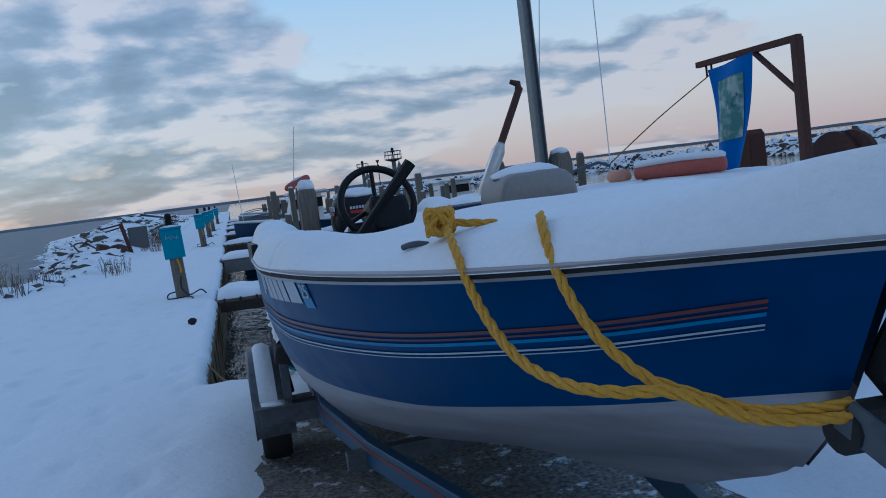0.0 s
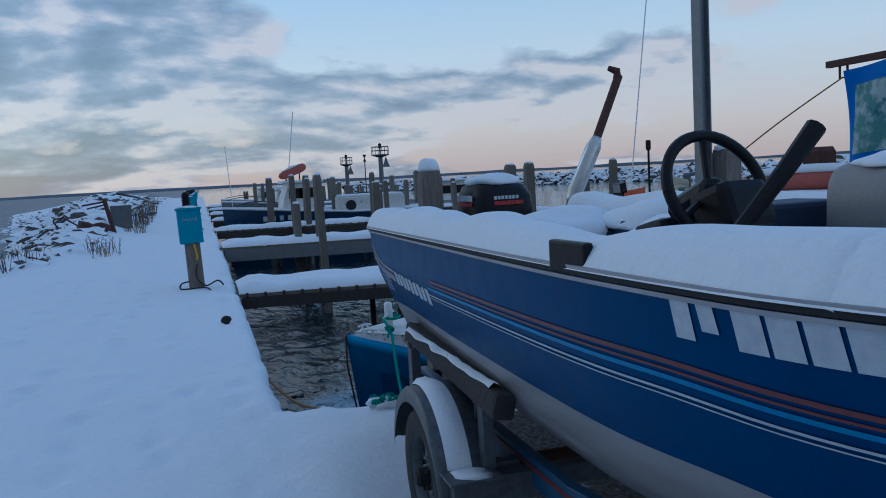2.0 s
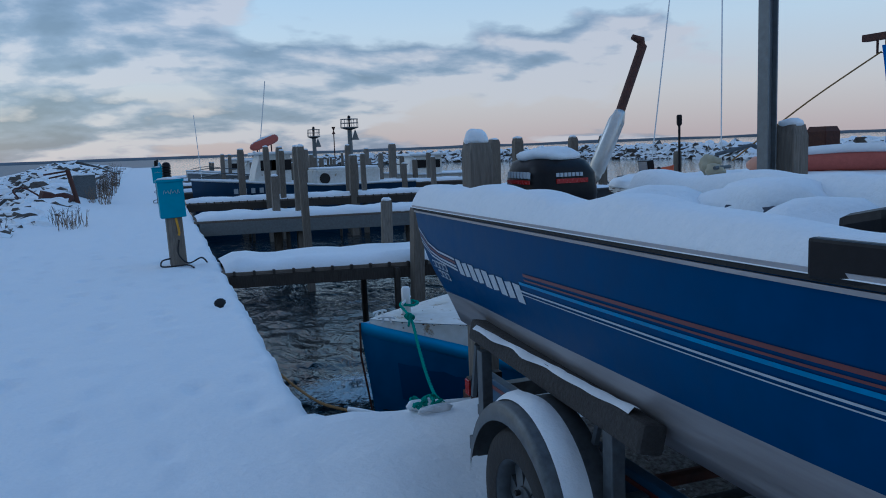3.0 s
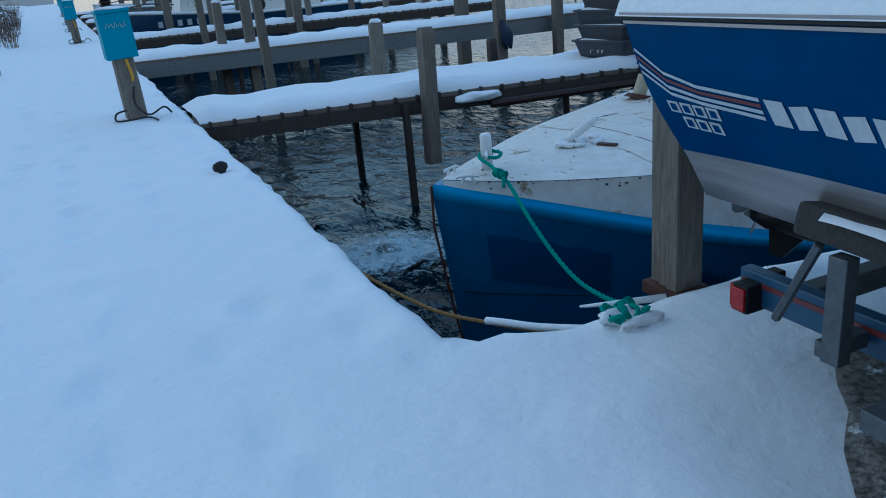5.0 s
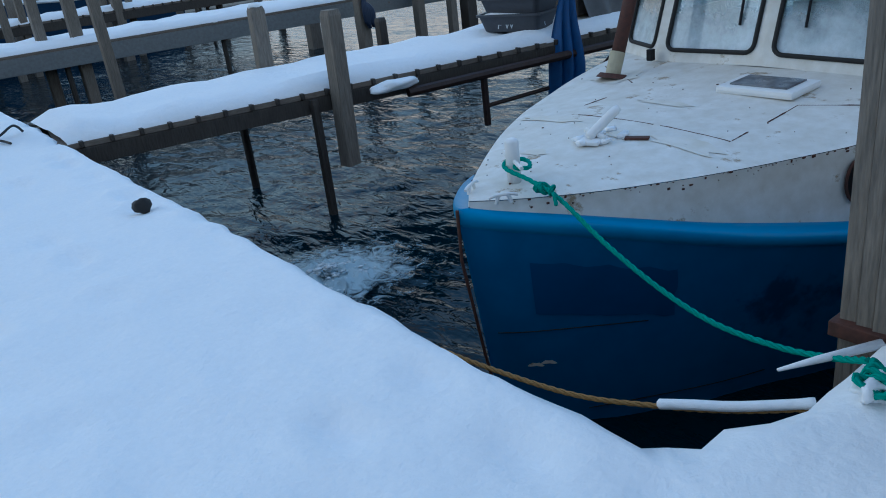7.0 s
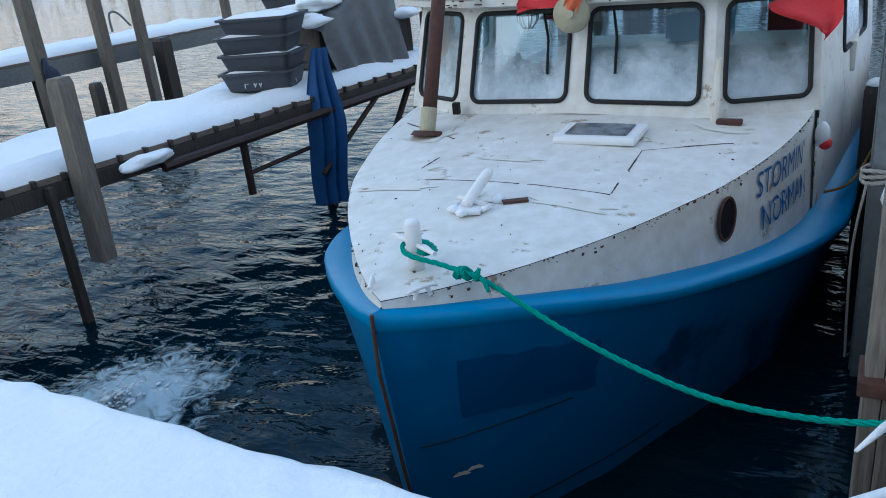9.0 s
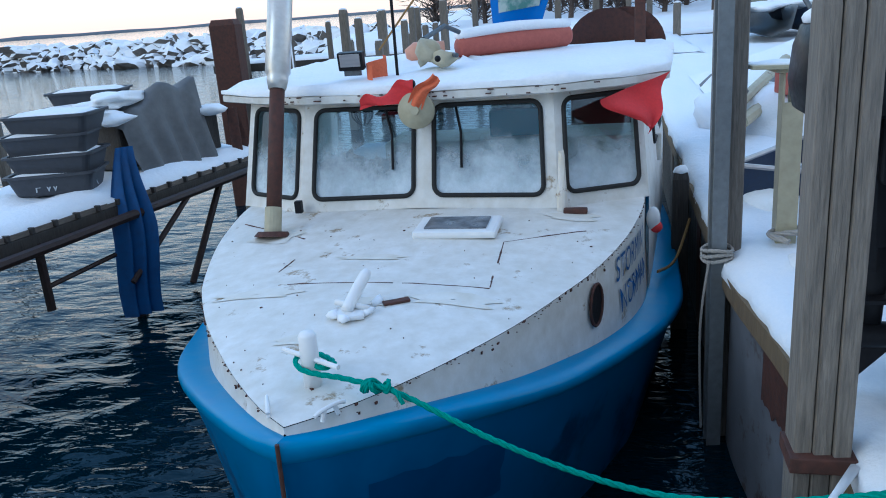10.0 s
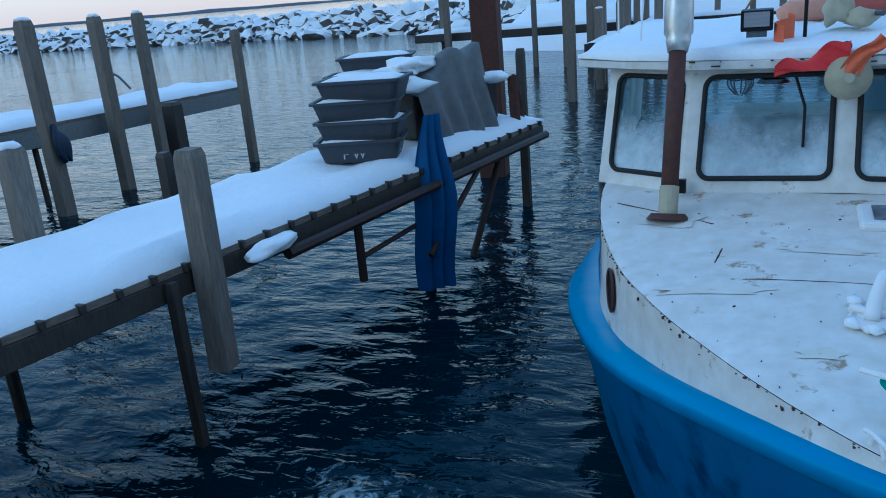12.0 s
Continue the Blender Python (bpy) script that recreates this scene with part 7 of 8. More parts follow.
tube(bm, smooth_path([(-4.9, 23.5, pz), (-5.1, 23.5, pz + 0.34), (-4.8, 23.5, pz + 0.40), (-4.5, 23.5, pz + 0.22), (-4.2, 23.5, pz - 0.02)], 5), 0.03, 6)
solo("bent_pipe", bm, RUST, "bent rusty pipe in the snow", "pipe", True)
pz = ground_height(-4.1, 22.9)
bm = B()
box(bm, (-4.1, 22.9, pz + 0.08), (0.36, 0.3, 0.36), turn(10, 15, 30), 0.03)
solo("scrap_drum", bm, RUST, "rusted square drum half buried in snow", "scrap")
bm = B()
lump(bm, (-3.75, 24.0, ground_height(-3.75, 24.0) + 0.05), (0.30, 0.22, 0.20), 0.4, 3, 2)
solo("scrap_lump", bm, RUST, "dark lump of scrap iron in the snow", "scrap")


def shrub(x, y, h, n, seed, mat):
    rnd = random.Random(seed)
    bm = B()
    z = ground_height(x, y) - 0.03
    for i in range(n):
        a, s = rnd.uniform(0, 6.28), rnd.uniform(0.15, 0.6)
        p = V((x + rnd.uniform(-0.35, 0.35), y + rnd.uniform(-0.5, 0.5), z))
        q = p + V((math.cos(a) * s * h * 0.5, math.sin(a) * s * h * 0.5, h * rnd.uniform(0.5, 1)))
        m = p.lerp(q, 0.55) + V((rnd.uniform(-0.04, 0.04), rnd.uniform(-0.04, 0.04), 0.03))
        tube(bm, [p, m, q], [0.007, 0.005, 0.002], 4)
        for k in range(2):
            b = m.lerp(q, rnd.uniform(0.1, 0.8))
            tube(bm, [b, b + V((rnd.uniform(-0.15, 0.15), rnd.uniform(-0.15, 0.15), rnd.uniform(0.05, 0.15))) * h], [0.004, 0.0015], 4)
    return solo("dry_shrub", bm, mat, "bare dry shrub poking out of the snow", "shrub", False, "", "dry shrubs on the bank")


SHRUBS = [(-2.75, 15.6, 0.45), (-2.9, 16.5, 0.5), (-4.4, 12.2, 0.5), (-4.9, 13.4, 0.8), (-5.3, 11.2, 0.6), (-4.2, 14.2, 0.5), (-2.75, 25.5, 0.7), (-2.85, 28.5, 0.9), (-2.9, 31, 0.9), (-2.95, 33.5, 1.0), (-3.05, 37, 1.0), (-3.15, 41, 1.1), (-5.6, 17, 0.8), (-7.5, 24, 0.9), (-3.3, 46, 1.3), (-5.2, 9.3, 0.55), (-5.8, 14.6, 0.6)]
for i, (x, y, h) in enumerate(SHRUBS):
    shrub(x, y, h, 26 if i < 6 else 40, i, BARK if i % 3 else GRASS)

# driftwood on the near bank
bm = B()
for a, b in (((-5.0, 13.6), (-6.4, 15.2)), ((-5.5, 12.4), (-6.6, 12.8)), ((-8, 30), (-6, 34)), ((-7, 40), (-4, 44)), ((-9, 44), (-5, 52)), ((-6, 55), (-4, 62))):
    p, q = V((*a, ground_height(*a) + 0.15)), V((*b, ground_height(*b) + 0.3))
    tube(bm, [p, p.lerp(q, 0.5) + V((0.1, 0, 0.08)), q], [0.09, 0.07, 0.04], 7)
tagged(solo("driftwood", bm, WOODDARK, "dark driftwood logs among the rocks", "driftwood", True), kind="stuff")

# ---- clutter on the quay beyond the post ----
skiff = thing("skiff", (5.6, -1.3, 0.0), "dark navy skiff lying in the snow on the quay", "boat")
bm = B()
rows = []
for i in range(15):
    s = i / 14
    x = 4.35 + 2.9 * s
    w = 0.62 * (1 - max(0, (s - 0.5) / 0.5) ** 2.2)
    z0 = 0.03 + 0.18 * max(0, s - 0.6)
    rows.append([V((x, -1.45 + w * 1.0, 0.42)), V((x, -1.45 + w * 0.95, 0.25)), V((x, -1.45 + w * 0.75, z0)), V((x, -1.45 - w * 0.75, z0)), V((x, -1.45 - w * 0.95, 0.25)), V((x, -1.45 - w, 0.42))])
loft(bm, rows)
bm.faces.new([v for v in bm.verts[:6]]) if False else None
part("hull", bm, NAVY, skiff, "dark navy hull", True)
bm = B()
loft(bm, [[V((4.35, -0.83, 0.42)), V((4.35, -2.07, 0.42))], [V((4.35, -0.95, 0.05)), V((4.35, -1.95, 0.05))]])
part("transom", bm, NAVY, skiff)
bm = B()
tube(bm, [r[0] + V((0, 0.01, 0.01)) for r in rows], 0.02, 6)
tube(bm, [r[5] + V((0, -0.01, 0.01)) for r in rows], 0.02, 6)
tube(bm, [rows[0][0], rows[0][5]], 0.02, 6)
part("gunwale", bm, ALU, skiff)
bm = B()
box(bm, (4.9, -1.45, 0.38), (0.3, 1.1, 0.04), bevel=0.008)
box(bm, (5.7, -1.45, 0.38), (0.3, 1.05, 0.04), bevel=0.008)
part("thwart", bm, STEEL, skiff)
bm = B()
lump(bm, (5.3, -1.5, 0.33), (0.35, 0.45, 0.12), 0.25, 3, 3)
lump(bm, (4.7, -1.2, 0.40), (0.10, 0.15, 0.05), 0.25, 5, 2)
part("snow_fill", bm, SNOW, skiff, "", True)
skiff.matrix_basis = Matrix.Translation((4.62, -0.18, -0.15)) @ Matrix.Rotation(radians(-124), 4, "Z") @ Matrix.Translation((-4.35, 2.07, 0)) @ skiff.matrix_basis

# snow-buried tarpaulin tent
tent = thing("tarp_mound", (11.0, -3.0, 0.0), "tarp-covered heap buried under snow on the quay", "tarp")


def mound(u, v, lift=0.0):
    x, y = lerp(7.6, 14.5, u), lerp(-0.7, -6.5, v)
    ridge = max(0.0, 1 - abs(u - 0.5) * 2) ** 0.7 * max(0.0, 1 - abs(v - 0.5) * 2) ** 0.55
    return V((x, y, -0.05 + 1.30 * ridge + 0.10 * noise.noise(V((x * 0.8, y * 0.8, 2))) * ridge + lift))


bm = B()
cloth(bm, mound, 30, 24)
part("sheet", bm, TARPG, tent, "grey tarp", True)
bm = B()
loft(bm, [[mound(i / 30, j / 24, 0.05 * math.copysign(1, noise.noise(V((i * 0.3, j * 0.25, 1))) + 0.22) * min(1, 8 * abs(noise.noise(V((i * 0.3, j * 0.25, 1))) + 0.22))) for j in range(25)] for i in range(31)])
part("snow_cover", bm, SNOW, tent, "uneven snow over the tarp", True)
boards = thing("timber_stack", (8.2, -0.9, 0.0), "snowy boards and poles lying on the quay", "boards")
for k, (a, b, r, mt) in enumerate((((6.9, -0.45, 0.32), (9.6, -1.5, 0.62), 0.06, CREAM), ((7.0, -0.6, 0.22), (9.8, -1.8, 0.42), 0.07, CREAM), ((6.6, -0.35, 0.45), (8.4, -1.0, 0.42), 0.04, WOODDARK), ((7.4, -0.5, 0.10), (8.4, -0.9, 0.22), 0.12, TARPB))):
    bm = B()
    tube(bm, [a, b], r, 8)
    part("pole", bm, mt, boards)
bm = B()
tube(bm, [(8.6, -1.65, 0.2), (9.2, -1.75, 1.75)], 0.045, 8)
tube(bm, [(8.9, -1.7, 1.1), (9.4, -1.3, 1.9)], 0.03, 8)
solo("leaning_pole", bm, GALV, "grey pole leaning by the tarp heap", "pole")
bm = B()
lump(bm, (8.6, -1.1, 0.02), (1.6, 0.8, 0.35), 0.25, 7, 3)
lump(bm, (5.0, -0.6, 0.0), (0.8, 0.35, 0.18), 0.2, 4, 3)
lump(bm, (3.05, -0.75, -0.02), (0.45, 0.4, 0.20), 0.2, 2, 3)
tagged(solo("snow_drift", bm, SNOW, "rounded drifts of snow on the quay", "snow", True), kind="stuff")
bm = B()
box(bm, (7.6, -1.35, 0.55), (0.5, 0.5, 0.28), turn(0, 0, 20), 0.03)
solo("red_crate", bm, SALMON, "faded red crate in the snow", "crate")
hang = thing("hanging_hook", (6.9, -1.45, 0.2), "dark chain hanging with a snowy disc", "hook")
bm = B()
tube(bm, [(6.9, -1.45, 0.95), (6.9, -1.45, 0.35)], 0.012, 6)
tube(bm, [(6.9, -1.7, 0.75), (6.9, -1.2, 0.75)], 0.03, 6)
part("chain", bm, BLACK, hang)
bm = B()
tube(bm, [(6.9, -1.45, 0.30), (6.9, -1.45, 0.36)], [0.13, 0.05], 14)
part("disc", bm, STEEL, hang)
bm = B()
box(bm, (13.4, -3.4, 1.25), (0.36, 0.36, 0.42), turn(4, 6, 10), 0.05)
solo("orange_bin", bm, ORANGE, "orange bin standing in the snow", "bin")
bm = B()
box(bm, (10.8, -3.6, 1.0), (1.7, 0.9, 0.10), turn(8, -18, 12), 0.02)
for k in range(5):
    box(bm, (10.8, -3.25 - 0.18 * k, 1.07), (1.7, 0.03, 0.05), turn(8, -18, 12), 0.01)
solo("dark_hatch_cover", bm, NAVY, "ribbed dark panel lying on the snow", "panel")
bm = B()
tube(bm, smooth_path([(4.75, -0.1, 0.02), (4.9, -0.18, 0.22), (5.2, -0.25, 0.25), (5.3, -0.3, 0.12)], 5), 0.018, 6)
solo("bent_rod", bm, BLACK, "bent dark rod in the snow at the edge", "rod", True)

# ---- far side of the harbour ----
bm = B()
rows = []
for i in range(41):
    x = 33.5 + i * 2.0
    rows.append([V((x, lerp(-90, 14 + 4 * math.sin(i * 0.4), k / 40), -1.8 if (i == 0 or k == 40) else 0.25 + min(1.5, 0.05 * i) + 0.25 * noise.noise(V((x * 0.3, k * 0.6, 1))))) for k in range(41)])
loft(bm, rows)
solo("far_bank", bm, SNOW, "low snowy land across the harbour", "snow ground", True, "structure")


def far_dock(y0, x0, x1, label):
    t = thing("far_dock", ((x0 + x1) / 2, y0, WATER_Z), label, "dock", "docks across the harbour")
    bm = B()
    box(bm, ((x0 + x1) / 2, y0, -0.12), (x1 - x0, 1.4, 0.25), bevel=0.02)
    part("deck", bm, WOODDARK, t)
    bm = B()
    snow_slab(bm, (x0, y0 - 0.7, 0), (x1, y0 - 0.7, 0), (x0, y0 + 0.7, 0), (x1, y0 + 0.7, 0), 0.01, 0.12, 20, y0)
    part("snow_layer", bm, SNOW, t, "", True)
    return t


dk = thing("far_dock", (26, 5, WATER_Z), "long snowy dock running across the harbour", "dock", "docks across the harbour")
bm = B()
box(bm, (29.5, 3.0, -0.12), (1.6, 26, 0.3), turn(0, 0, 6), 0.02)
part("deck", bm, WOODDARK, dk)
bm = B()
snow_slab(bm, (30.2, -10, 0), (27.4, 15.8, 0), (31.8, -9.8, 0), (29.0, 16, 0), 0.03, 0.14, 50, 3)
part("snow_layer", bm, SNOW, dk, "", True)
far_dock(6.5, 19, 29, "snowy finger dock across the harbour")
far_dock(-0.9, 20, 29.5, "snowy finger dock across the harbour")
rnd = random.Random(21)
for i in range(24):
    y = -9 + i * 1.05
    post("pile", 28.0 - 0.1 * y + rnd.uniform(-0.6, 2.5), y + rnd.uniform(-0.3, 0.3), -2.2, rnd.uniform(1.0, 2.1), rnd.uniform(0.16, 0.26), "grey mooring pile across the harbour", group="piles across the harbour")
for i in range(10):
    post("pile", 18.5 + i * 1.1, 7.4 + 0.3 * math.sin(i * 2), -2.2, rnd.uniform(0.7, 1.8), 0.2, "grey mooring pile across the harbour", group="piles across the harbour")


def bare_tree(x, y, h, seed):
    rnd = random.Random(seed)
    t = thing("bare_tree", (x, y, 0.4), "leafless brown tree behind the harbour", "tree", "bare trees across the harbour")
    bm = B()
    base, top = V((x, y, 0.2)), V((x + rnd.uniform(-0.4, 0.4), y + rnd.uniform(-0.4, 0.4), h))
    tube(bm, [base, base.lerp(top, 0.5) + V((rnd.uniform(-0.2, 0.2), rnd.uniform(-0.2, 0.2), 0)), top], [0.16, 0.10, 0.03], 7)
    part("trunk", bm, BARK, t)
    vs, fs = [], []
    for k in range(110):
        a = base.lerp(top, rnd.uniform(0.08, 0.98))
        d = V((rnd.gauss(0, 1), rnd.gauss(0, 1), rnd.uniform(0.2, 1.4))).normalized()
        ln = rnd.uniform(0.6, 1.9)
        for j in range(3):
            e = a + d * ln
            s = V((-d.y, d.x, 0.2)).normalized() * (0.05 if j == 0 else 0.03)
            b = len(vs)
            vs += [tuple(a - s), tuple(a + s), tuple(e), tuple(a + s.cross(d) * 1.0)]
            fs += [(b, b + 1, b + 2), (b + 1, b + 3, b + 2), (b + 3, b, b + 2)]
            a = a.lerp(e, rnd.uniform(0.3, 0.8))
            d = (d + V((rnd.gauss(0, 0.6), rnd.gauss(0, 0.6), rnd.gauss(0.1, 0.4)))).normalized()
            ln *= 0.7
    me = bpy.data.meshes.new("crown")
    me.from_pydata(vs, [], fs)
    me.materials.append(BARK)
    adopt(new("crown", me), t)
    return t


for i in range(62):
    bare_tree(44 + 5 * ((i * 7) % 5) + (i % 3), 10.5 - i * 0.5, 4.0 + 2.2 * ((i * 5) % 4) / 3 - (2.0 if i < 3 else 0), 100 + i)

# cabin cruiser ashore on stands
cr = thing("cruiser_ashore", (33, -7, 0), "large cream cruiser stored ashore on stands", "boat")
bm = B()
rows = []
for i in range(17):
    s = i / 16
    y = -4.4 - 10 * s
    w = 1.6 * (1 - max(0, (0.45 - s) / 0.45) ** 2.2)
    rows.append([V((32 + w, y, 3.4)), V((32 + w * 0.95, y, 2.2)), V((32 + w * 0.6, y, 1.3)), V((32, y, 0.9)), V((32 - w * 0.6, y, 1.3)), V((32 - w * 0.95, y, 2.2)), V((32 - w, y, 3.4))])
loft(bm, rows)
part("hull", bm, CREAM, cr, "cream hull", True)
bm = B()
box(bm, (32, -10, 3.42), (3.1, 9, 0.08), bevel=0.02)
part("deck", bm, BOATWHITE, cr)
for y in (-6.5, -9, -12):
    for x in (30.7, 33.3):
        bm = B()
        tube(bm, [(x, y, 0.2), (32 + (x - 32) * 0.6, y, 1.6)], 0.06, 6)
        part("stand", bm, RUST, cr)
for i, (x, y) in enumerate(((24.5, -3.5), (26.5, -4.8), (22.5, -5.5))):
    bt = thing("small_boat", (x, y, 0.3), "small snow-covered boat on the far quay", "boat", "small boats on the quay")
    bm = B()
    loft(bm, [[V((x + lx, y + w * q, z)) for q, z in ((-1, 0.95), (-0.8, 0.35), (0, 0.15), (0.8, 0.35), (1, 0.95))] for lx, w in ((-2.2, 0.7), (-0.5, 0.85), (1.0, 0.7), (1.9, 0.3), (2.2, 0.03))])
    part("hull", bm, (STEEL, NAVY, WHITE)[i], bt, "", True)
    bm = B()
    lump(bm, (x - 0.2, y, 0.92), (1.9, 0.68, 0.16), 0.2, i, 3)
    part("snow_cover", bm, SNOW, bt, "", True)

# ---- boats moored farther out ----


def work_boat(x0, y0, length, beam, hull_mat, house, label, raft=False, low_house=None):
    t = thing("moored_boat", (x0 + length / 2, y0, WATER_Z), label, "boat", "boats moored along the walkway")
    for side in (-1, 1):
        bm = B()
        rows = []
        for i in range(13):
            s = i / 12
            w = beam * min(1, (s / 0.35) ** 0.6 if s < 0.35 else 1)
            z = 0.62 - 0.42 * min(1, s * 1.7)
            rows.append([V((x0 + length * s, y0 + side * w, z)), V((x0 + length * s, y0 + side * w * 0.96, z - 0.35)), V((x0 + 0.15 * (1 - s) + length * s, y0 + side * w * 0.8, -1.5))])
        loft(bm, rows)
        part("hull", bm, hull_mat, t, "", True)
        bm = B()
        tube(bm, [r[0] for r in rows], 0.05, 6)
        part("rail", bm, SNOW, t)
        for k in range(5):
            bm = B()
            box(bm, (x0 + 1.6 + 0.33 * k, rows[4][1].y - 0.02, 0.12), (0.16, 0.02, 0.2))
            part("name_bar", bm, DECALW, t)
    bm = B()
    loft(bm, [[r[0], V((r[0].x, 2 * y0 - r[0].y, r[0].z))] for r in rows])
    part("deck", bm, SNOW, t, "snowy deck")
    hx0, hx1, hh = house
    bm = B()
    rws = [[V((hx0 + dx_, y0 - beam * 0.72, z)), V((hx1, y0 - beam * 0.72, z)), V((hx1, y0 + beam * 0.72, z)), V((hx0 + dx_, y0 + beam * 0.72, z))] for z, dx_ in ((0.15, -0.15), (0.9, 0.0), (hh, 0.2))]
    loft(bm, rws, True, True)
    hs = part("wheelhouse", bm, BOATWHITE, t, "white wheelhouse")
    for k, (fx, w) in enumerate(((0.25, 0.6), (0.62, 0.8))):
        bm = B()
        box(bm, (lerp(hx0, hx1, fx) + 0.15, y0 - beam * 0.72 - 0.01, hh - 0.42), (w, 0.03, 0.42), bevel=0.01)
        part("window", bm, BLACK, hs, "dark window")
    bm = B()
    box(bm, ((hx0 + hx1) / 2 + 0.1, y0, hh + 0.06), (hx1 - hx0 + 0.3, beam * 1.6, 0.12), bevel=0.04)
    part("roof_snow", bm, SNOW, t, "", True)
    if low_house:
        bm = B()
        box(bm, ((low_house[0] + low_house[1]) / 2, y0, low_house[2] / 2 + 0.05), (low_house[1] - low_house[0], beam * 1.5, low_house[2] - 0.1), bevel=0.06)
        aft = part("aft_house", bm, BOATWHITE, t, "low white aft house")
        bm = B()
        box(bm, ((low_house[0] + low_house[1]) / 2, y0, low_house[2] + 0.04), (low_house[1] - low_house[0] - 0.1, beam * 1.4, 0.08), bevel=0.03)
        part("snow_cap", bm, SNOW, aft, "", True)
        bm = B()
        tube(bm, [(low_house[0] + 0.35, y0 - beam * 0.75 - 0.03, 0.45), (low_house[0] + 0.35, y0 - beam * 0.75 + 0.02, 0.45)], 0.22, 18)
        part("black_fender", bm, RUBBER, aft, "round black fender")
    if raft:
        bm = B()
        tube(bm, [(hx0 + 0.30, y0, hh), (hx0 + 0.72, y0, hh + 3.0)], 0.02, 5)
        part("aerial", bm, WHITE, t)
        bm = B()
        tube(bm, [(hx0 - 2.0, y0 + 0.5, 0.3), (hx0 - 2.15, y0 + 0.5, 3.2)], 0.015, 5)
        part("aerial", bm, WHITE, t)
        bm = B()
        e0, e1 = V((hx0 - 0.05, y0, hh + 0.28)), V((hx0 + 1.1, y0, hh + 0.72))
        tube(bm, [e0, e0.lerp(e1, 0.06), e0.lerp(e1, 0.2), e0.lerp(e1, 0.8), e0.lerp(e1, 0.94), e1], [0.05, 0.13, 0.19, 0.19, 0.15, 0.06], 14)
        r = part("life_raft", bm, SALMON, t, "weathered red life raft roll, tilted", True)
        bm = B()
        tube(bm, [e0.lerp(e1, 0.1) + V((-0.04, -0.05, 0.12)), e0.lerp(e1, 0.5) + V((-0.06, -0.05, 0.17)), e0.lerp(e1, 0.85) + V((-0.05, -0.05, 0.13))], [0.03, 0.07, 0.03], 8)
        part("snow_cap", bm, SNOW, r, "", True)
        for q in (0.25, 0.75):
            bm = B()
            c0 = e0.lerp(e1, q)
            tube(bm, [(c0.x, y0, hh), (c0.x, y0, c0.z)], 0.03, 6)
            part("raft_cradle", bm, RUST, r)
    bm = B()
    tube(bm, smooth_path([(x0 + 0.3, y0 - beam * 0.4, 0.7), (x0 + 1.2, y0 - beam, 0.85), (hx0 - 0.3, y0 - beam, 0.75)], 5), 0.025, 5)
    part("hand_rail", bm, GALV, t)
    return t


NAVYHULL = material("navy_hull_paint", (0.008, 0.045, 0.12), 0.45, second=(0.006, 0.03, 0.08), grain=6, bump=0.08, stain=(0.02, 0.03, 0.04), stain_size=1.2)
work_boat(0.45, 29.0, 9.0, 1.5, NAVYHULL, (2.9, 4.3, 1.50), "navy-hulled white fishing boat under snow", True, (5.3, 8.0, 0.80))
work_boat(6.5, 36.0, 9.0, 1.7, BOATWHITE, (11.5, 13.2, 1.15), "white workboat with snowy decks")
work_boat(0.8, 44.5, 9.5, 1.7, STEEL, (4.0, 6.0, 1.15), "grey workboat moored by the walkway")
work_boat(1.0, 53.5, 9.0, 1.6, BOATWHITE, (3.5, 5.5, 1.2), "white fishing boat with snowy decks")

# more piles between the far docks
rnd = random.Random(33)
for i in range(46):
    y = (22.4, 24.6, 30.4, 33.0, 38.9, 41.5, 47.8, 50.5, 57.0)[i % 9] + rnd.uniform(-0.4, 0.4)
    x = (3.0, 5.8, 8.2, 10.8)[i % 4] + rnd.uniform(-0.5, 0.5)
    if y < 12 and x < 4.5:
        continue
    post("pile", x, y, -2.2, rnd.uniform(0.9, 1.75), rnd.uniform(0.15, 0.26), "weathered grey mooring pile", lean=(rnd.uniform(-0.08, 0.08), 0))


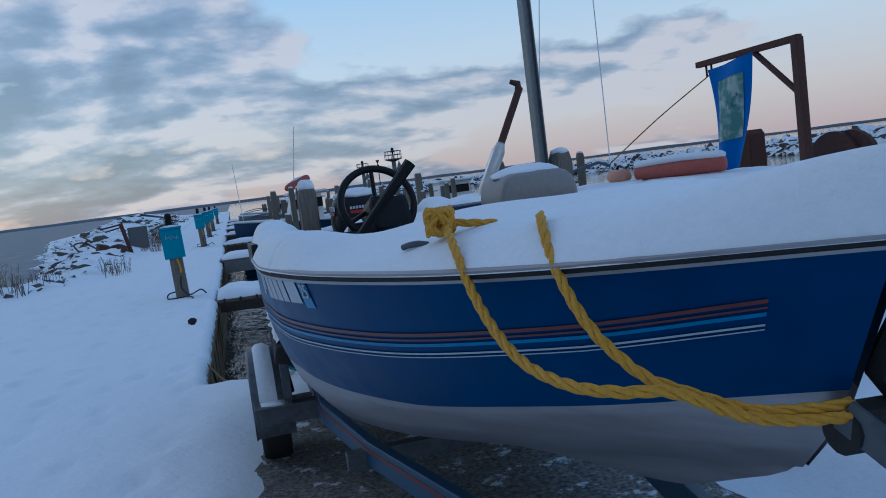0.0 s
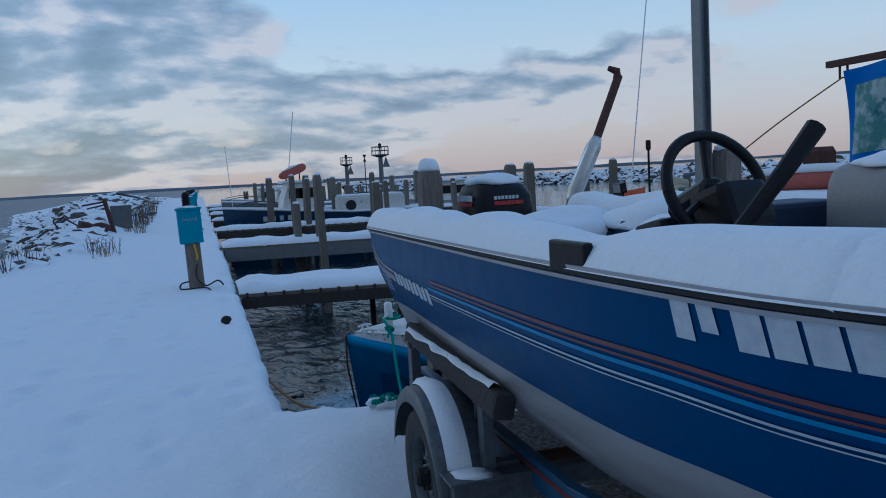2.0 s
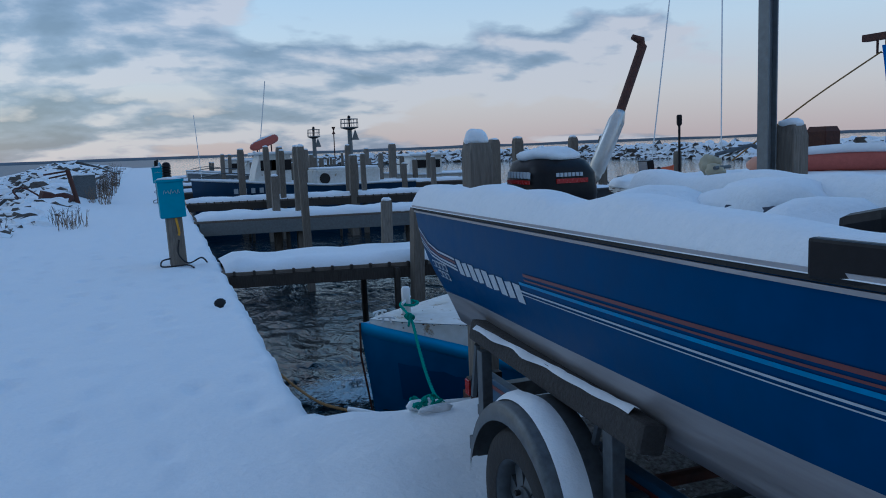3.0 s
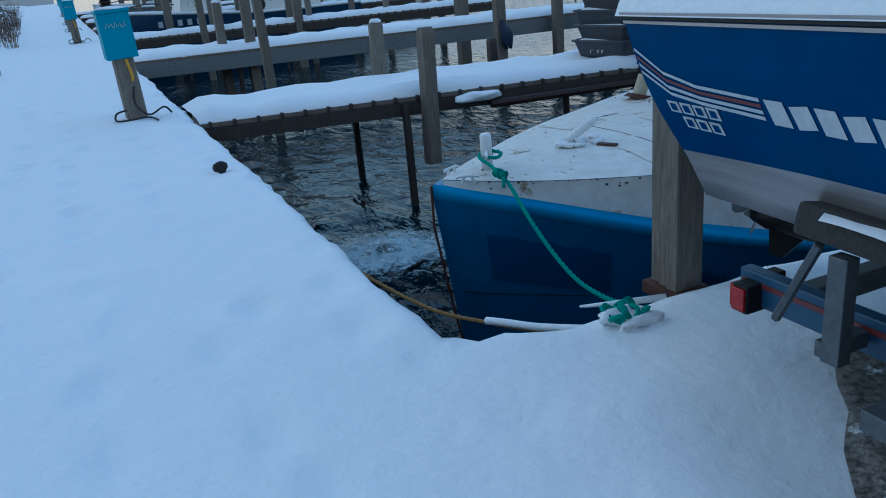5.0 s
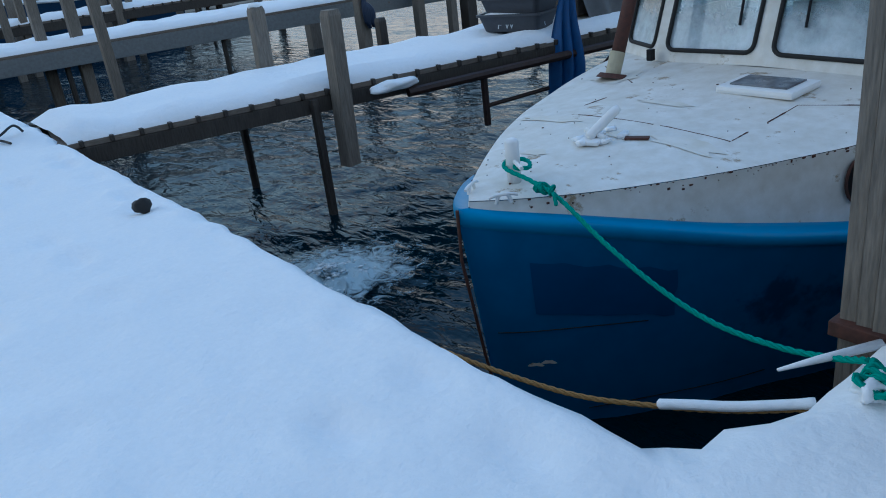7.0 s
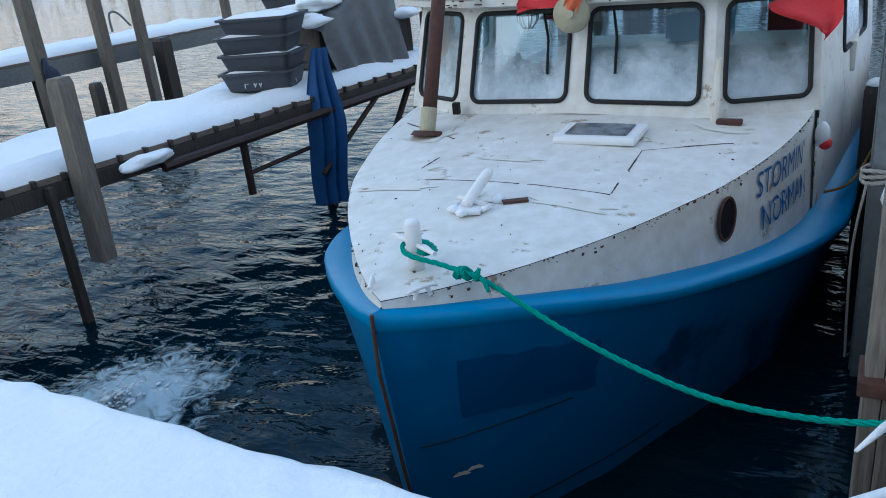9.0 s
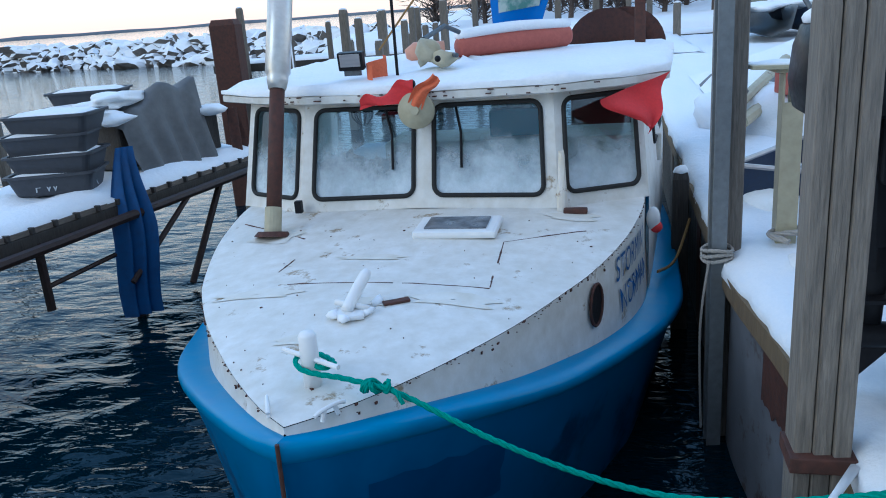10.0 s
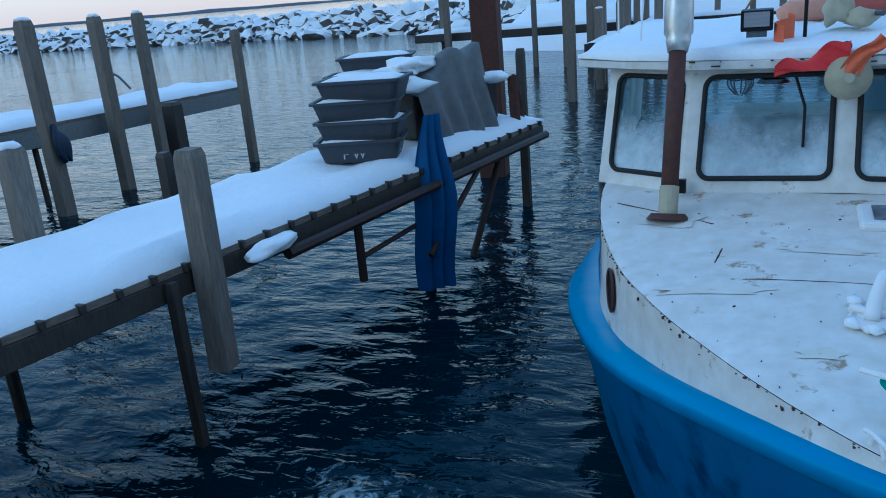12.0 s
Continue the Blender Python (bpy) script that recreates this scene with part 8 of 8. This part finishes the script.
def beacon(x, y, z0, z1, r, label):
    """A steel column with a railed round platform, a lantern and a hanging day mark."""
    t = thing("harbour_beacon", (x, y, z0), label, "beacon", "harbour beacons")
    bm = B()
    tube(bm, [(x, y, z0), (x, y, z1)], [0.24, 0.20], 12)
    part("column", bm, STEEL, t)
    bm = B()
    tube(bm, [(x, y, z1 - 0.22), (x, y, z1 - 0.04), (x, y, z1 + 0.04)], [0.22, r, r], 20)
    part("platform", bm, STEEL, t)
    for k in range(8):
        c, d = r * 0.97 * math.cos(k * math.pi / 4), r * 0.97 * math.sin(k * math.pi / 4)
        bm = B()
        tube(bm, [(x + c, y + d, z1), (x + c, y + d, z1 + 0.72)], 0.028, 5)
        part("rail_post", bm, STEEL, t)
    for z in (0.38, 0.72):
        bm = B()
        tube(bm, [(x + r * 0.97 * math.cos(k * math.pi / 8), y + r * 0.97 * math.sin(k * math.pi / 8), z1 + z) for k in range(17)], 0.028, 5, False)
        part("rail", bm, STEEL, t)
    bm = B()
    tube(bm, [(x, y, z1), (x, y, z1 + 0.6), (x, y, z1 + 0.62), (x, y, z1 + 0.95), (x, y, z1 + 1.05)], [0.07, 0.07, 0.14, 0.14, 0.04], 10)
    part("lantern", bm, BLACK, t)
    bm = B()
    v = [bm.verts.new((x + 0.5 * r + p, y - 0.3, z1 - 0.15 + q)) for p, q in ((-0.30, -0.95), (0.36, -0.95), (0.03, 0.0))]
    bm.faces.new(v)
    v2 = [bm.verts.new(w.co + V((0, 0.05, 0))) for w in v]
    bm.faces.new(v2[::-1])
    for k in range(3):
        bm.faces.new((v[k], v2[k], v2[(k + 1) % 3], v[(k + 1) % 3]))
    part("day_mark", bm, STEEL, t, "grey triangular day mark")
    return t


beacon(15.3, 64.7, -1.6, 3.6, 0.80, "tall grey steel harbour beacon with a railed platform")
beacon(14.85, 79.5, -1.6, 3.2, 0.66, "grey steel harbour beacon with a railed platform")
bm = B()
tube(bm, [(13.3, 62, -1.6), (13.3, 62, 3.3)], 0.045, 6)
tube(bm, [(13.3, 62, 3.0), (13.3, 62, 3.25), (13.3, 62, 3.3), (13.3, 62, 3.6)], [0.16, 0.04, 0.04, 0.17], 8)
solo("mast_light", bm, RUST, "dark mast with a conical light", "mast")
# small flag on the old boat's roof
bm = B()
cloth(bm, lambda u, v: V((3.98 + 0.25 * u, 2.36 + 0.06 * math.sin(u * 6), 1.0 + 0.2 * v + 0.06 * u)), 8, 6)
part("small_orange_flag", bm, ORANGE, tug, "small orange flag", True)

# ---- planks of the quay's walls ----


def plank_mesh(k, mat):
    bm = B()
    box(bm, (0, 0, 0), (0.04 + 0.006 * k, 0.225, 1.75), turn(0, 0.3 * k, 0.4 * k), 0.008)
    me = bpy.data.meshes.new("plank")
    bmesh.ops.recalc_face_normals(bm, faces=bm.faces)
    bm.to_mesh(me)
    bm.free()
    me.materials.append(mat)
    return me


WEST, SOUTH = [plank_mesh(k, PLANK) for k in range(4)], [plank_mesh(k, (WOODDARK, STEEL, RUST, WOOD)[k]) for k in range(4)]
for i in range(110):
    ob = adopt(new("plank", WEST[(i * 7) % 4]), wall_w)
    ob.matrix_basis = Matrix.Translation((-0.075, 0.13 + i * 0.24, -1.13 + 0.03 * ((i * 5) % 4)))
for i in range(14, 60):
    ob = adopt(new("plank", SOUTH[2 if i == 22 else 3 if i % 9 == 0 else 0]), wall_s)
    ob.matrix_basis = Matrix.Translation((0.15 + i * 0.24, -0.075 + quay_setback(0.15 + i * 0.24), -1.13 + 0.03 * ((i * 3) % 4))) @ Matrix.Rotation(radians(90), 4, "Z")
# flat grey sheets and a rust-eaten strip on the quay's face
SHEET = material("grey_wall_sheet", (0.20, 0.21, 0.23), 0.6, second=(0.11, 0.115, 0.13), grain=5, bump=0.15, stain=(0.07, 0.055, 0.05), stain_size=1.4, stain_at=0.56)
for j, (x0, x1, off) in enumerate(((0.08, 0.92, 0.0), (0.93, 1.72, 0.008), (1.73, 2.46, 0.016), (2.47, 3.40, 0.0))):
    bm = B()
    loft(bm, [[V((lerp(x0, x1, k / 8), quay_setback(lerp(x0, x1, k / 8)) - 0.075 + off + d, z)) for d, z in ((0.0, -2.0), (0.03, -2.0), (0.03, -0.24), (0.0, -0.24))] for k in range(9)], True, True)
    part("wall_sheet", bm, SHEET, wall_s, "grey stained metal sheet")
bm = B()
loft(bm, [[V((x, quay_setback(x) - 0.024, -0.24)), V((x, quay_setback(x) - 0.022, -0.58 - 0.10 * noise.noise(V((x * 4, 2, 0))) - 0.04 * noise.noise(V((x * 17, 5, 0)))))] for x in [1.70 + 0.03 * k for k in range(28)]])
part("rust_strip", bm, RUST, wall_s, "ragged rust-brown strip")
